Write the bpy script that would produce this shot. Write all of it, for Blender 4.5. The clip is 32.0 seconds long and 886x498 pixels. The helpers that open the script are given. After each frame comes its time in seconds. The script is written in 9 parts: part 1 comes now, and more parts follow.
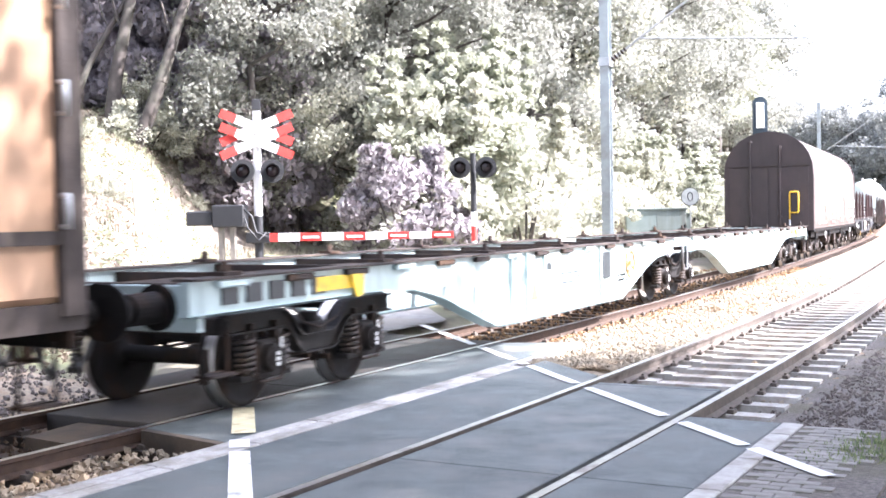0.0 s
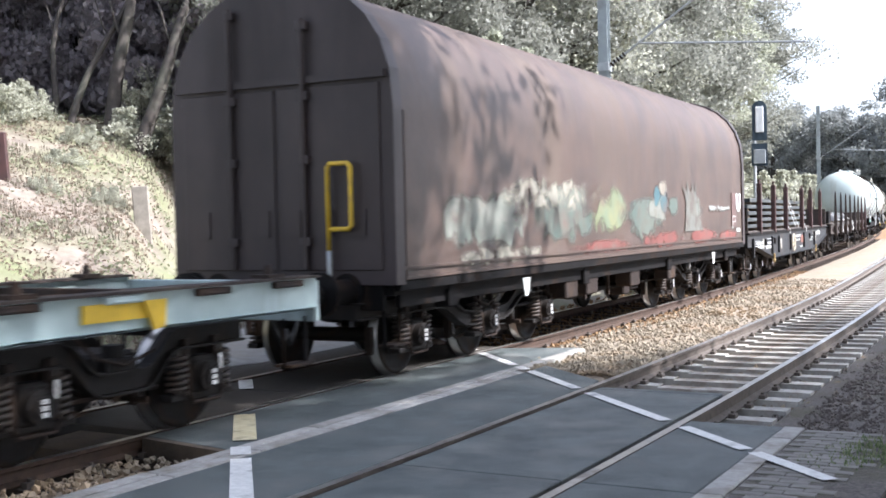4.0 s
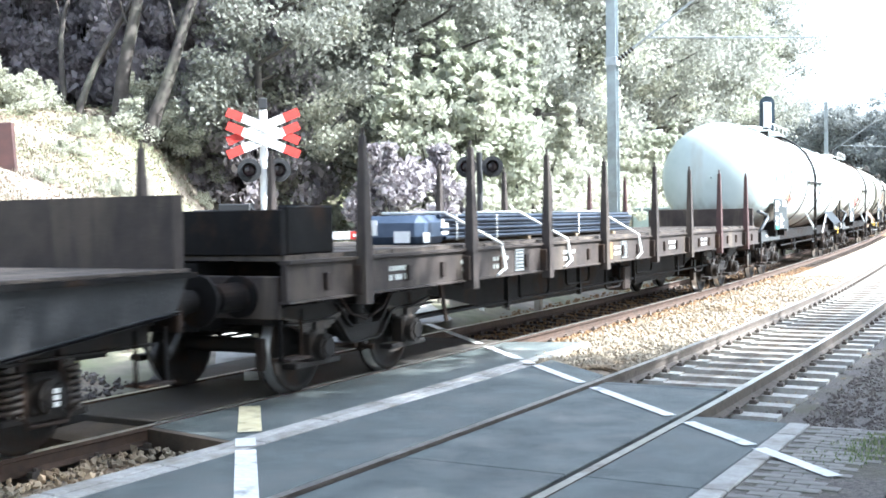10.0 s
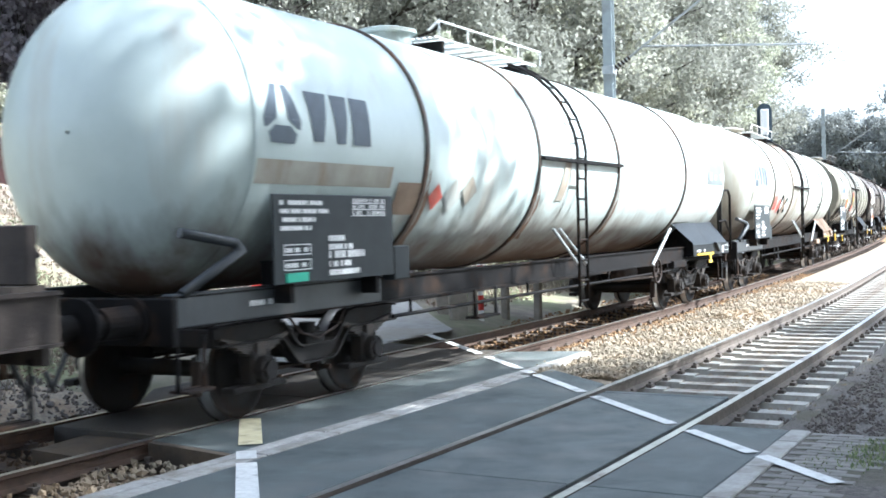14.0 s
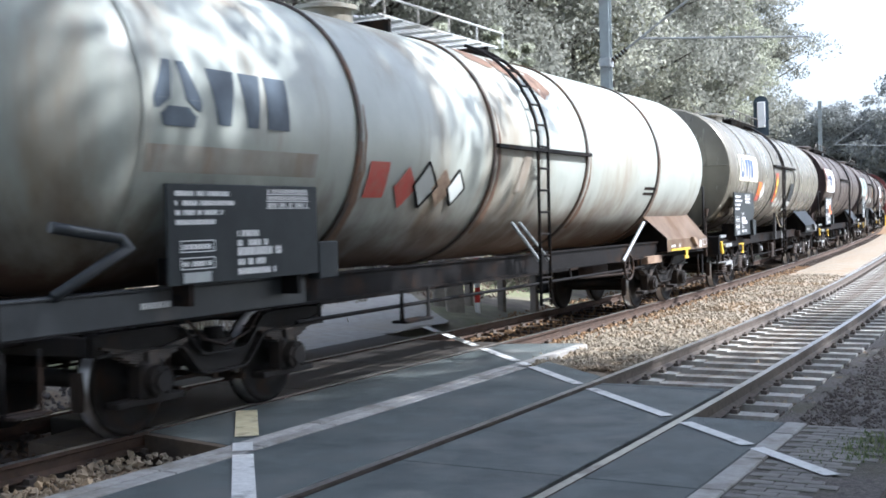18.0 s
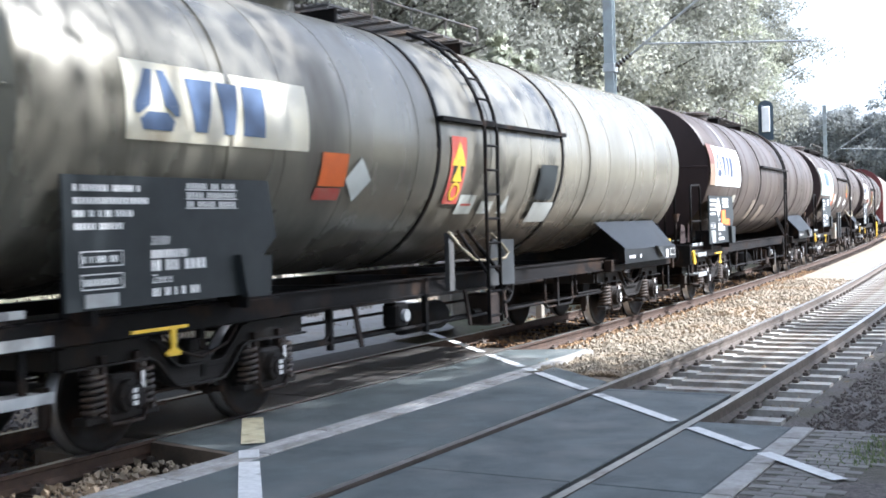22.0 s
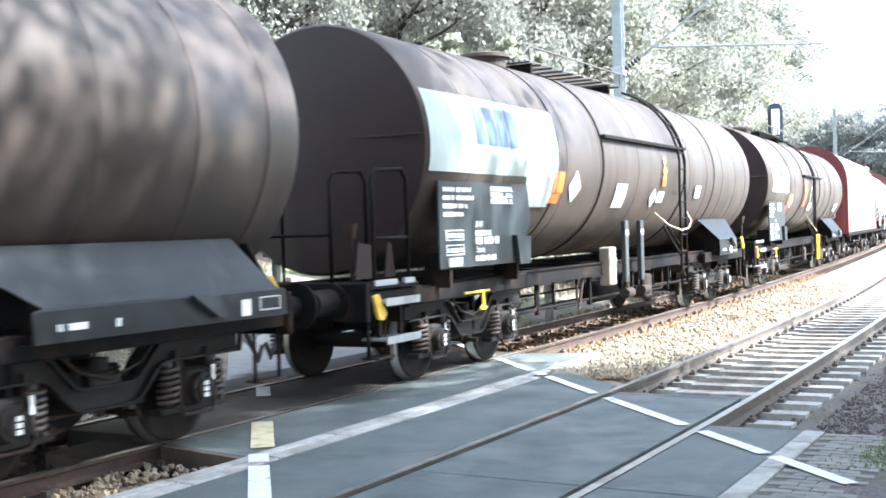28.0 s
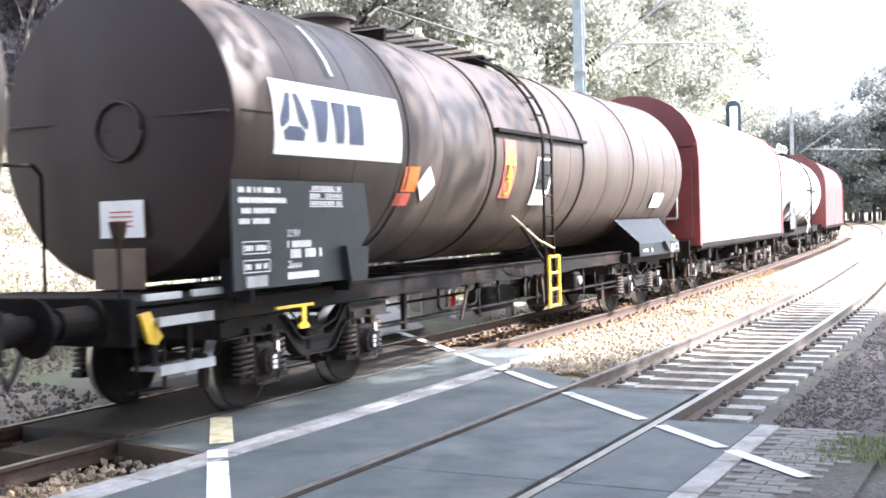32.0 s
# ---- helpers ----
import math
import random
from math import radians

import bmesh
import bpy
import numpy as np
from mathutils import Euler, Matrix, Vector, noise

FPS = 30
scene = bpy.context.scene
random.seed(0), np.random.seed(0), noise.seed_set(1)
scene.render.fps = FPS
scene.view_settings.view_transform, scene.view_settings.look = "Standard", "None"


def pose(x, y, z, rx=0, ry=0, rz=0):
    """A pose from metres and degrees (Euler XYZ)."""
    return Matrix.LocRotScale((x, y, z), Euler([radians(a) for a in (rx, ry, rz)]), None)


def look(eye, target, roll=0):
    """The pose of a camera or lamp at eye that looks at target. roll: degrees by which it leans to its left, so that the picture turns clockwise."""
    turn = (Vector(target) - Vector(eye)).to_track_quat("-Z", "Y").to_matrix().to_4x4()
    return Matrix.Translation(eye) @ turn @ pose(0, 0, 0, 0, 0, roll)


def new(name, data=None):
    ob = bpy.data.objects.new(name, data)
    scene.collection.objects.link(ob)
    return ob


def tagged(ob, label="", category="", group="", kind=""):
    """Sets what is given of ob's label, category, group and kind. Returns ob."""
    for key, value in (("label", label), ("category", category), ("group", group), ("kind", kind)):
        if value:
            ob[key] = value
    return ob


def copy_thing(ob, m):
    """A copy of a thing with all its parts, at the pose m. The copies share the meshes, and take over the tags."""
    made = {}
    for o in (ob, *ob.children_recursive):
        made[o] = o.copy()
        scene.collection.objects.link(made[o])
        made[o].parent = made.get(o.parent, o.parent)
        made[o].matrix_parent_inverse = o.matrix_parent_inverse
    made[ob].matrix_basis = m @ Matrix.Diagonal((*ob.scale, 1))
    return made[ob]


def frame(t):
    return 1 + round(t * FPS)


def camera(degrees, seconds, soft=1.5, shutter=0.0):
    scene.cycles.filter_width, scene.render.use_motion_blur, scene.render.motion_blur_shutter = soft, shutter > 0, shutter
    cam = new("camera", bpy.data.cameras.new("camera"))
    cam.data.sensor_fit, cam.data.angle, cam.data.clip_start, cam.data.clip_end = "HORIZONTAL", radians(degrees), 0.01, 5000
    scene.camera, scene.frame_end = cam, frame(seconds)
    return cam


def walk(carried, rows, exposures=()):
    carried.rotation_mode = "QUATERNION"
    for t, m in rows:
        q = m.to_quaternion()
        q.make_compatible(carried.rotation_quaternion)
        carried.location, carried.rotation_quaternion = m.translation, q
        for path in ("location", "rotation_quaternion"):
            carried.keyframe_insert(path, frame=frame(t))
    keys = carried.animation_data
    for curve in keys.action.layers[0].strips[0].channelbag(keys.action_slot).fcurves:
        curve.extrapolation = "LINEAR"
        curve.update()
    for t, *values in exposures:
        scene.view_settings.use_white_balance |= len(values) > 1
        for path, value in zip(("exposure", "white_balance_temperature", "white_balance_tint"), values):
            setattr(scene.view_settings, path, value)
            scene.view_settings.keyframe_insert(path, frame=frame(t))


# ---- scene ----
# seconds, tilt, lean, heading of the hand-held camera, which stays on one spot
TURN = [
    (0, 88.421, 1.031, 30.059), (0.5, 88.298, 1.097, 30.14), (1, 88.279, 1.182, 30.18), (1.5, 88.347, 1.211, 29.885),
    (2, 88.379, 1.277, 29.616), (2.5, 88.543, 1.389, 29.777), (3, 88.63, 1.465, 30.065), (3.5, 88.721, 1.414, 30.084),
    (5.5, 88.658, 1.122, 29.97), (6, 88.833, 1.058, 29.881), (6.5, 88.808, 0.956, 29.455), (7, 88.659, 1.072, 29.514),
    (7.5, 88.455, 0.986, 29.836), (8, 88.449, 1.043, 30.384), (8.5, 88.487, 0.828, 30.226),
    (9, 88.466, 0.978, 30.169), (9.5, 88.515, 0.999, 30.259), (10, 88.386, 0.934, 30.382),
    (10.5, 88.393, 1.013, 30.383), (11, 88.476, 0.895, 30.063), (11.5, 88.421, 0.912, 30.043),
    (12, 88.339, 1.064, 30.13), (12.5, 88.433, 1.309, 30.298), (13, 88.731, 1.518, 30.284),
    (13.5, 88.97, 1.602, 30.36), (14, 88.911, 1.52, 30.322), (14.5, 88.868, 1.667, 30.474),
    (16.5, 88.676, 1.495, 30.189), (17, 88.648, 1.314, 29.994), (17.5, 88.662, 1.446, 30.075),
    (18, 88.508, 1.445, 30.147), (18.5, 88.717, 1.54, 29.965), (19, 88.868, 1.482, 29.865),
    (19.5, 88.917, 1.603, 30.054), (20, 88.981, 1.506, 30.157), (20.5, 89.009, 1.583, 30.336),
    (21, 89.142, 1.58, 30.248), (21.5, 89.031, 1.692, 30.299), (22, 88.831, 1.768, 30.402),
    (22.5, 88.826, 1.695, 30.725), (23, 88.798, 1.677, 30.772), (23.5, 88.926, 1.504, 30.603),
    (24, 88.886, 1.586, 30.379), (24.5, 88.905, 1.68, 30.597), (25, 89.015, 1.994, 30.811),
    (25.5, 89.151, 1.885, 30.752), (27.5, 88.993, 2.17, 30.92), (28, 89.034, 1.874, 30.862),
    (28.5, 89.045, 1.864, 30.749), (29, 88.83, 1.972, 30.771), (29.5, 88.81, 1.941, 30.903),
    (30, 88.702, 1.766, 30.768), (30.5, 88.791, 1.71, 30.439), (31, 88.763, 1.652, 29.655),
    (31.5, 88.769, 1.664, 29.09), (32, 88.731, 1.668, 28.867),
]
BASE = 2.65
EXPOSE = [(0, 0.1), (1, -0.4), (2, -1.0), (3, -1.35), (6, -0.45), (7, -0.3), (9, -0.15), (11, -0.35), (12, -0.55), (13, -0.7), (14, -0.75), (18, -1.4), (21, -1.15), (22, -0.95), (24, -0.35), (28, -0.1), (30, 0.05), (32, 0.0)]
EYE = (0.0, 0.0, 1.764)
cam = camera(42.81, 32.0, soft=1.7, shutter=0.3)
walk(cam, [(t, pose(*EYE, a, b, c)) for t, a, b, c in TURN],
     exposures=[(t, e + BASE, 5850 if t < 5 or t > 29.5 else 5520, 20 if t < 2 else 17 if t < 5 else 15 if t > 29.5 else 11 if 16 < t < 26 else 6) for t, e in EXPOSE])

# ---- light ----
SUN_AZ, SUN_EL = radians(74), radians(44)      # azimuth from +y towards +x
world = bpy.data.worlds.new("world")
scene.world = world
world.use_nodes = True
wn = world.node_tree.nodes
sky = wn.new("ShaderNodeTexSky")
sky.sky_type = "NISHITA"
sky.sun_disc = False
sky.sun_elevation, sky.sun_rotation = SUN_EL, SUN_AZ
sky.air_density, sky.dust_density, sky.ozone_density = 1.0, 3.0, 1.0
wn["Background"].inputs[1].default_value = 0.15
haze = wn.new("ShaderNodeHueSaturation")           # thin summer haze takes colour out of the sky
haze.inputs["Saturation"].default_value = 0.4
world.node_tree.links.new(sky.outputs[0], haze.inputs["Color"])
world.node_tree.links.new(haze.outputs[0], wn["Background"].inputs[0])
sun = new("sun", bpy.data.lights.new("sun", "SUN"))
sun.data.energy, sun.data.angle, sun.data.color = 4.6, radians(0.6), (1.0, 0.94, 0.85)
sun.matrix_world = look((0, 0, 0), (-math.sin(SUN_AZ) * math.cos(SUN_EL), -math.cos(SUN_AZ) * math.cos(SUN_EL), -math.sin(SUN_EL)))

# ---- the track's line: a left-hand bend that eases off ----
LEFT_RAIL = -4.548          # left rail of the near track, abreast of the camera
GAUGE = 1.505
NEAR, FAR = GAUGE / 2, GAUGE / 2 - 4.09     # centre lines, to the right of that rail


def heading(s):
    a = max(0.0, min(s, 31.0) - 2.0) / 347.3
    return a + max(0.0, min(s, 330.0) - 31.0) / 1350.0


STEP, S_MIN = 0.5, -80.0
LINE = []
_x, _y = LEFT_RAIL, S_MIN
for _i in range(1300):
    LINE.append((_x, _y))
    _a = heading(S_MIN + (_i + 0.5) * STEP)
    _x, _y = _x - math.sin(_a) * STEP, _y + math.cos(_a) * STEP


def place(s, off, z=0.0):
    """A point off metres right of the near track's left rail, s metres along."""
    k = (s - S_MIN) / STEP
    i = max(0, min(len(LINE) - 2, int(math.floor(k))))
    f = k - i
    (x0, y0), (x1, y1) = LINE[i], LINE[i + 1]
    a = heading(s)
    return Vector((x0 + (x1 - x0) * f + off * math.cos(a), y0 + (y1 - y0) * f + off * math.sin(a), z))


def along(x, y):
    """s and off of a point of the plan."""
    s = y
    for _ in range(6):
        c, a = place(s, 0.0), heading(s)
        dx, dy = x - c.x, y - c.y
        s += -math.sin(a) * dx + math.cos(a) * dy
    c, a = place(s, 0.0), heading(s)
    return s, math.cos(a) * (x - c.x) + math.sin(a) * (y - c.y)


# ---- mesh helpers ----
# parts whose pieces are too fine to pick apart
FINE = {"lettering": "rows of small lettering", "walkway": "pale grating walkway on top of the tank", "scrawl": "thin pale spray scrawl"}


def part(name, bm, material, parent=None, label=""):
    me = bpy.data.meshes.new(name)
    bm.to_mesh(me)
    bm.free()
    return hang(name, me, material, parent, label)


def hang(name, me, material, parent=None, label=""):
    if material is not None and not me.materials:
        for m in (material if isinstance(material, (list, tuple)) else [material]):
            me.materials.append(m)
    ob = new(name, me)
    if parent is not None:
        ob.parent = parent
    if name in FINE:
        tagged(ob, label or FINE[name], kind="stuff")
    elif label:
        tagged(ob, label)
    return ob


def empty(name, label, category, group="", kind=""):
    ob = new(name)
    ob.empty_display_size = 0.2
    return tagged(ob, label, category, group, kind)


def raw(name, verts, faces, smooth=False):
    me = bpy.data.meshes.new(name)
    me.from_pydata(verts, [], faces)
    if smooth:
        me.shade_smooth()
    return me


def box(bm, x0, x1, y0, y1, z0, z1, bevel=0.0, mi=0):
    vs = [bm.verts.new((x, y, z)) for z in (z0, z1) for y in (y0, y1) for x in (x0, x1)]
    fs = [bm.faces.new([vs[i] for i in f]) for f in
          ((0, 2, 3, 1), (4, 5, 7, 6), (0, 1, 5, 4), (2, 6, 7, 3), (0, 4, 6, 2), (1, 3, 7, 5))]
    for f in fs:
        f.material_index = mi
    if bevel:
        es = list({e for f in fs for e in f.edges})
        bmesh.ops.bevel(bm, geom=es, offset=bevel, segments=1, affect="EDGES")
    return vs


def rod(bm, p, q, r, n=10, r2=None, caps=True, mi=0):
    p, q = Vector(p), Vector(q)
    d = q - p
    if d.length < 1e-6:
        return
    a = d.orthogonal().normalized()
    b = d.normalized().cross(a)
    r2 = r if r2 is None else r2
    rings = []
    for c, rr in ((p, r), (q, r2)):
        rings.append([bm.verts.new(c + (a * math.cos(2 * math.pi * i / n) + b * math.sin(2 * math.pi * i / n)) * rr) for i in range(n)])
    for i in range(n):
        j = (i + 1) % n
        f = bm.faces.new((rings[0][i], rings[0][j], rings[1][j], rings[1][i]))
        f.smooth = n > 6
        f.material_index = mi
    if caps:
        for ring, rr, flip in ((rings[0], r, True), (rings[1], r2, False)):
            if rr < 1e-4:
                continue
            f = bm.faces.new(ring[::-1] if flip else ring)
            f.material_index = mi
            for e in f.edges:
                e.smooth = False


def pipe(bm, pts, r, n=8):
    """One bent tube through the points."""
    P = [Vector(p) for p in pts]
    dirs = [(q - p).normalized() for p, q in zip(P, P[1:])]
    a = dirs[0].orthogonal().normalized()
    rings = []
    for i, c in enumerate(P):
        d0, d1 = dirs[max(0, i - 1)], dirs[min(i, len(dirs) - 1)]
        d = (d0 + d1).normalized() if (d0 + d1).length > 1e-6 else d1
        a = (a - d * a.dot(d)).normalized()
        b = d.cross(a)
        k = 1.0 / max(0.5, d.dot(d1))
        rings.append([bm.verts.new(c + (a * math.cos(2 * math.pi * j / n) + b * math.sin(2 * math.pi * j / n)) * r * (k if 0 < i < len(P) - 1 else 1)) for j in range(n)])
    for u, v in zip(rings, rings[1:]):
        for j in range(n):
            f = bm.faces.new((u[j], u[(j + 1) % n], v[(j + 1) % n], v[j]))
            f.smooth = True
    bm.faces.new(rings[0][::-1])
    bm.faces.new(rings[-1])


def lathe_y(bm, prof, x=0.0, z=0.0, n=32, smooth=True, a0=0.0, a1=2 * math.pi):
    """A body of revolution about an axis along y: prof holds (y, radius)."""
    full = abs(a1 - a0 - 2 * math.pi) < 1e-6
    m = n if full else n + 1
    rings = []
    for y, r in prof:
        rings.append([bm.verts.new((x + r * math.sin(a0 + (a1 - a0) * i / n), y, z + r * math.cos(a0 + (a1 - a0) * i / n))) for i in range(m)])
    for u, v in zip(rings, rings[1:]):
        for i in range(n):
            j = (i + 1) % m
            f = bm.faces.new((u[i], v[i], v[j], u[j]))
            f.smooth = smooth
    return rings


def prism_x(bm, poly, x0, x1, mi=0):
    """poly: (y, z) points, pushed from x0 to x1."""
    a = [bm.verts.new((x0, y, z)) for y, z in poly]
    b = [bm.verts.new((x1, y, z)) for y, z in poly]
    fs = [bm.faces.new(a), bm.faces.new(b[::-1])]
    for i in range(len(poly)):
        j = (i + 1) % len(poly)
        fs.append(bm.faces.new((a[j], a[i], b[i], b[j])))
    for f in fs:
        f.material_index = mi
    bmesh.ops.recalc_face_normals(bm, faces=fs)


def prism_y(bm, poly, y0, y1, mi=0, smooth=False):
    """poly: (x, z) points, pushed from y0 to y1."""
    a = [bm.verts.new((x, y0, z)) for x, z in poly]
    b = [bm.verts.new((x, y1, z)) for x, z in poly]
    fs = [bm.faces.new([bm.verts.new(v.co) for v in a]), bm.faces.new([bm.verts.new(v.co) for v in b[::-1]])]
    for i in range(len(poly)):
        j = (i + 1) % len(poly)
        f = bm.faces.new((a[j], a[i], b[i], b[j]))
        f.smooth = smooth
        fs.append(f)
    for f in fs:
        f.material_index = mi
    bmesh.ops.recalc_face_normals(bm, faces=fs)


def nb():
    return bmesh.new()


# ---- materials ----
def mat(name, c1, c2=None, scale=6.0, rough=0.7, metal=0.0, bump=0.15, bscale=40.0, stain=None, sscale=1.2, samt=0.5,
        streak=False, rand=0.0, spec=0.5, coord="Object", low=None):
    m = bpy.data.materials.new(name)
    m.use_nodes = True
    nt = m.node_tree
    N, Lk = nt.nodes, nt.links
    bs = N["Principled BSDF"]
    bs.inputs["Roughness"].default_value = rough
    bs.inputs["Metallic"].default_value = metal
    bs.inputs["Specular IOR Level"].default_value = spec
    tc = N.new("ShaderNodeTexCoord")
    src = tc.outputs[coord]
    c2 = c2 or tuple(v * 0.75 for v in c1)

    def noise_at(sc, detail=5.0, stretch=None):
        n = N.new("ShaderNodeTexNoise")
        n.inputs["Scale"].default_value = sc
        n.inputs["Detail"].default_value = detail
        n.inputs["Roughness"].default_value = 0.62
        if stretch:
            mp = N.new("ShaderNodeMapping")
            mp.inputs["Scale"].default_value = stretch
            Lk.new(src, mp.inputs[0])
            Lk.new(mp.outputs[0], n.inputs[0])
        else:
            Lk.new(src, n.inputs[0])
        return n

    def mix(fac, a, b):
        x = N.new("ShaderNodeMix")
        x.data_type = "RGBA"
        Lk.new(fac, x.inputs[0])
        for v, i in ((a, 6), (b, 7)):
            if isinstance(v, tuple):
                x.inputs[i].default_value = (*v, 1)
            else:
                Lk.new(v, x.inputs[i])
        return x.outputs[2]

    def ramp(v, lo, hi):
        r = N.new("ShaderNodeMapRange")
        r.inputs[1].default_value, r.inputs[2].default_value = lo, hi
        Lk.new(v, r.inputs[0])
        return r.outputs[0]

    n1 = noise_at(scale)
    col = mix(ramp(n1.outputs[0], 0.35, 0.65), c1, c2)
    if stain:
        n2 = noise_at(sscale, 6.0, (1.0, 1.0, 0.16) if streak else None)
        r = ramp(n2.outputs[0], 0.62 - 0.25 * samt, 0.78 - 0.1 * samt)
        col = mix(r, col, stain)
        Lk.new(ramp(n2.outputs[0], 0.3, 0.8), bs.inputs["Roughness"])
        rr = N.new("ShaderNodeMapRange")
        rr.inputs[3].default_value, rr.inputs[4].default_value = max(0.05, rough - 0.1), min(1.0, rough + 0.2)
        Lk.new(r, rr.inputs[0])
        Lk.new(rr.outputs[0], bs.inputs["Roughness"])
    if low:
        # rust and road dirt on the white tanks, belly shade painted on the clad ones: colour, height where it starts,
        # height where it is full
        dirt_and_shade, z_hi, z_lo = low
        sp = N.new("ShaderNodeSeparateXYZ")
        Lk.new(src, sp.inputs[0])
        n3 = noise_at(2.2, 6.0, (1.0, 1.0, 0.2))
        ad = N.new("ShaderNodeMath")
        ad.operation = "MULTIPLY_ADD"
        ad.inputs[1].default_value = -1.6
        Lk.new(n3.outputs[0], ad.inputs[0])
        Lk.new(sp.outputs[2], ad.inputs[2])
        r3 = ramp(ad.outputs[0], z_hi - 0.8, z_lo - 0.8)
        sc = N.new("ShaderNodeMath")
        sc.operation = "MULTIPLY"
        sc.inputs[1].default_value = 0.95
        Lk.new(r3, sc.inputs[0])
        col = mix(sc.outputs[0], col, dirt_and_shade)
    if rand:
        oi = N.new("ShaderNodeObjectInfo")
        h = N.new("ShaderNodeHueSaturation")
        v = N.new("ShaderNodeMapRange")
        v.inputs[3].default_value, v.inputs[4].default_value = 1 - rand, 1 + rand
        Lk.new(oi.outputs["Random"], v.inputs[0])
        Lk.new(v.outputs[0], h.inputs["Value"])
        Lk.new(col, h.inputs["Color"])
        col = h.outputs[0]
    Lk.new(col, bs.inputs["Base Color"])
    if bump:
        nb_ = noise_at(bscale, 4.0)
        b = N.new("ShaderNodeBump")
        b.inputs["Strength"].default_value = bump
        b.inputs["Distance"].default_value = 0.02
        Lk.new(nb_.outputs[0], b.inputs["Height"])
        Lk.new(b.outputs[0], bs.inputs["Normal"])
    return m


def leaf_mat(name, c1, c2, c3, trans=0.35):
    m = bpy.data.materials.new(name)
    m.use_nodes = True
    nt = m.node_tree
    N, Lk = nt.nodes, nt.links
    bs = N["Principled BSDF"]
    bs.inputs["Roughness"].default_value = 0.55
    bs.inputs["Specular IOR Level"].default_value = 0.35
    geo = N.new("ShaderNodeNewGeometry")
    cr = N.new("ShaderNodeValToRGB")
    cr.color_ramp.elements[0].color = (*c1, 1)
    cr.color_ramp.elements[1].color = (*c2, 1)
    e = cr.color_ramp.elements.new(0.5)
    e.color = (*c3, 1)
    Lk.new(geo.outputs["Random Per Island"], cr.inputs[0])
    tr = N.new("ShaderNodeBsdfTranslucent")
    mx = N.new("ShaderNodeMixShader")
    mx.inputs[0].default_value = trans
    hs = N.new("ShaderNodeHueSaturation")
    hs.inputs["Value"].default_value = 1.5
    Lk.new(cr.outputs[0], hs.inputs["Color"])
    Lk.new(cr.outputs[0], bs.inputs["Base Color"])
    Lk.new(hs.outputs[0], tr.inputs[0])
    Lk.new(bs.outputs[0], mx.inputs[1])
    Lk.new(tr.outputs[0], mx.inputs[2])
    Lk.new(mx.outputs[0], N["Material Output"].inputs[0])
    return m


ASPHALT = mat("asphalt", (0.118, 0.138, 0.135), (0.06, 0.072, 0.071), 2.6, 0.72, 0, 0.6, 120, (0.2, 0.205, 0.195), 1.3, 0.5)
RUBBER = mat("crossing_panel", (0.106, 0.124, 0.121), (0.052, 0.063, 0.062), 2.1, 0.7, 0, 0.5, 110, (0.19, 0.195, 0.185), 1.6, 0.5, rand=0.1)
CONCRETE = mat("concrete", (0.42, 0.41, 0.39), (0.32, 0.31, 0.29), 12, 0.9, 0, 0.3, 90, (0.2, 0.18, 0.15), 2.2, 0.6, rand=0.12)
SLEEPER = mat("sleeper_concrete", (0.44, 0.43, 0.40), (0.33, 0.32, 0.29), 10, 0.9, 0, 0.3, 80, (0.16, 0.11, 0.075), 3.0, 0.7, rand=0.15)
WHITE_PAINT = mat("road_marking", (0.75, 0.75, 0.73), (0.6, 0.6, 0.58), 14, 0.75, 0, 0.2, 120, (0.25, 0.25, 0.25), 4.0, 0.35)
BALLAST = mat("ballast", (0.33, 0.28, 0.205), (0.18, 0.15, 0.12), 22, 0.95, 0, 0.8, 28, (0.26, 0.17, 0.10), 1.5, 0.6)
STONE = mat("ballast_stone", (0.31, 0.265, 0.195), (0.19, 0.16, 0.12), 6, 0.95, 0, 0.2, 60, (0.27, 0.18, 0.1), 0.6, 0.5)
RAIL_RUST = mat("rusty_rail_side", (0.075, 0.045, 0.03), (0.045, 0.028, 0.02), 8, 0.85, 0.0, 0.2, 60)
RAIL_SIDE = mat("rail_side", (0.135, 0.112, 0.095), (0.085, 0.07, 0.058), 8, 0.85, 0.1, 0.2, 60)
RAIL_TOP = mat("rail_top", (0.5, 0.49, 0.47), (0.38, 0.37, 0.35), 5, 0.42, 0.8, 0.05, 60, (0.2, 0.16, 0.13), 2.0, 0.4)
BRICK = mat("paving_brick", (0.22, 0.205, 0.19), (0.165, 0.155, 0.145), 10, 0.9, 0, 0.3, 90, (0.14, 0.15, 0.1), 3, 0.5, rand=0.15)
EARTH = mat("earth", (0.25, 0.21, 0.17), (0.135, 0.112, 0.092), 2.5, 0.95, 0, 0.6, 9, (0.15, 0.17, 0.08), 0.35, 0.9)
STEEL_DARK = mat("dark_steel", (0.0105, 0.0097, 0.01), (0.0065, 0.006, 0.006), 4, 0.8, 0, 0.2, 40, (0.04, 0.025, 0.017), 2.2, 0.4, spec=0.12)
RUST = mat("rusty_iron", (0.036, 0.025, 0.02), (0.024, 0.018, 0.016), 6, 0.8, 0.1, 0.25, 40, (0.09, 0.055, 0.035), 1.8, 0.45, spec=0.25)
BOGIE = mat("dusty_bogie_steel", (0.016, 0.0135, 0.0125), (0.010, 0.0088, 0.0083), 5, 0.8, 0, 0.25, 40, (0.042, 0.031, 0.024), 2.6, 0.5, spec=0.3)
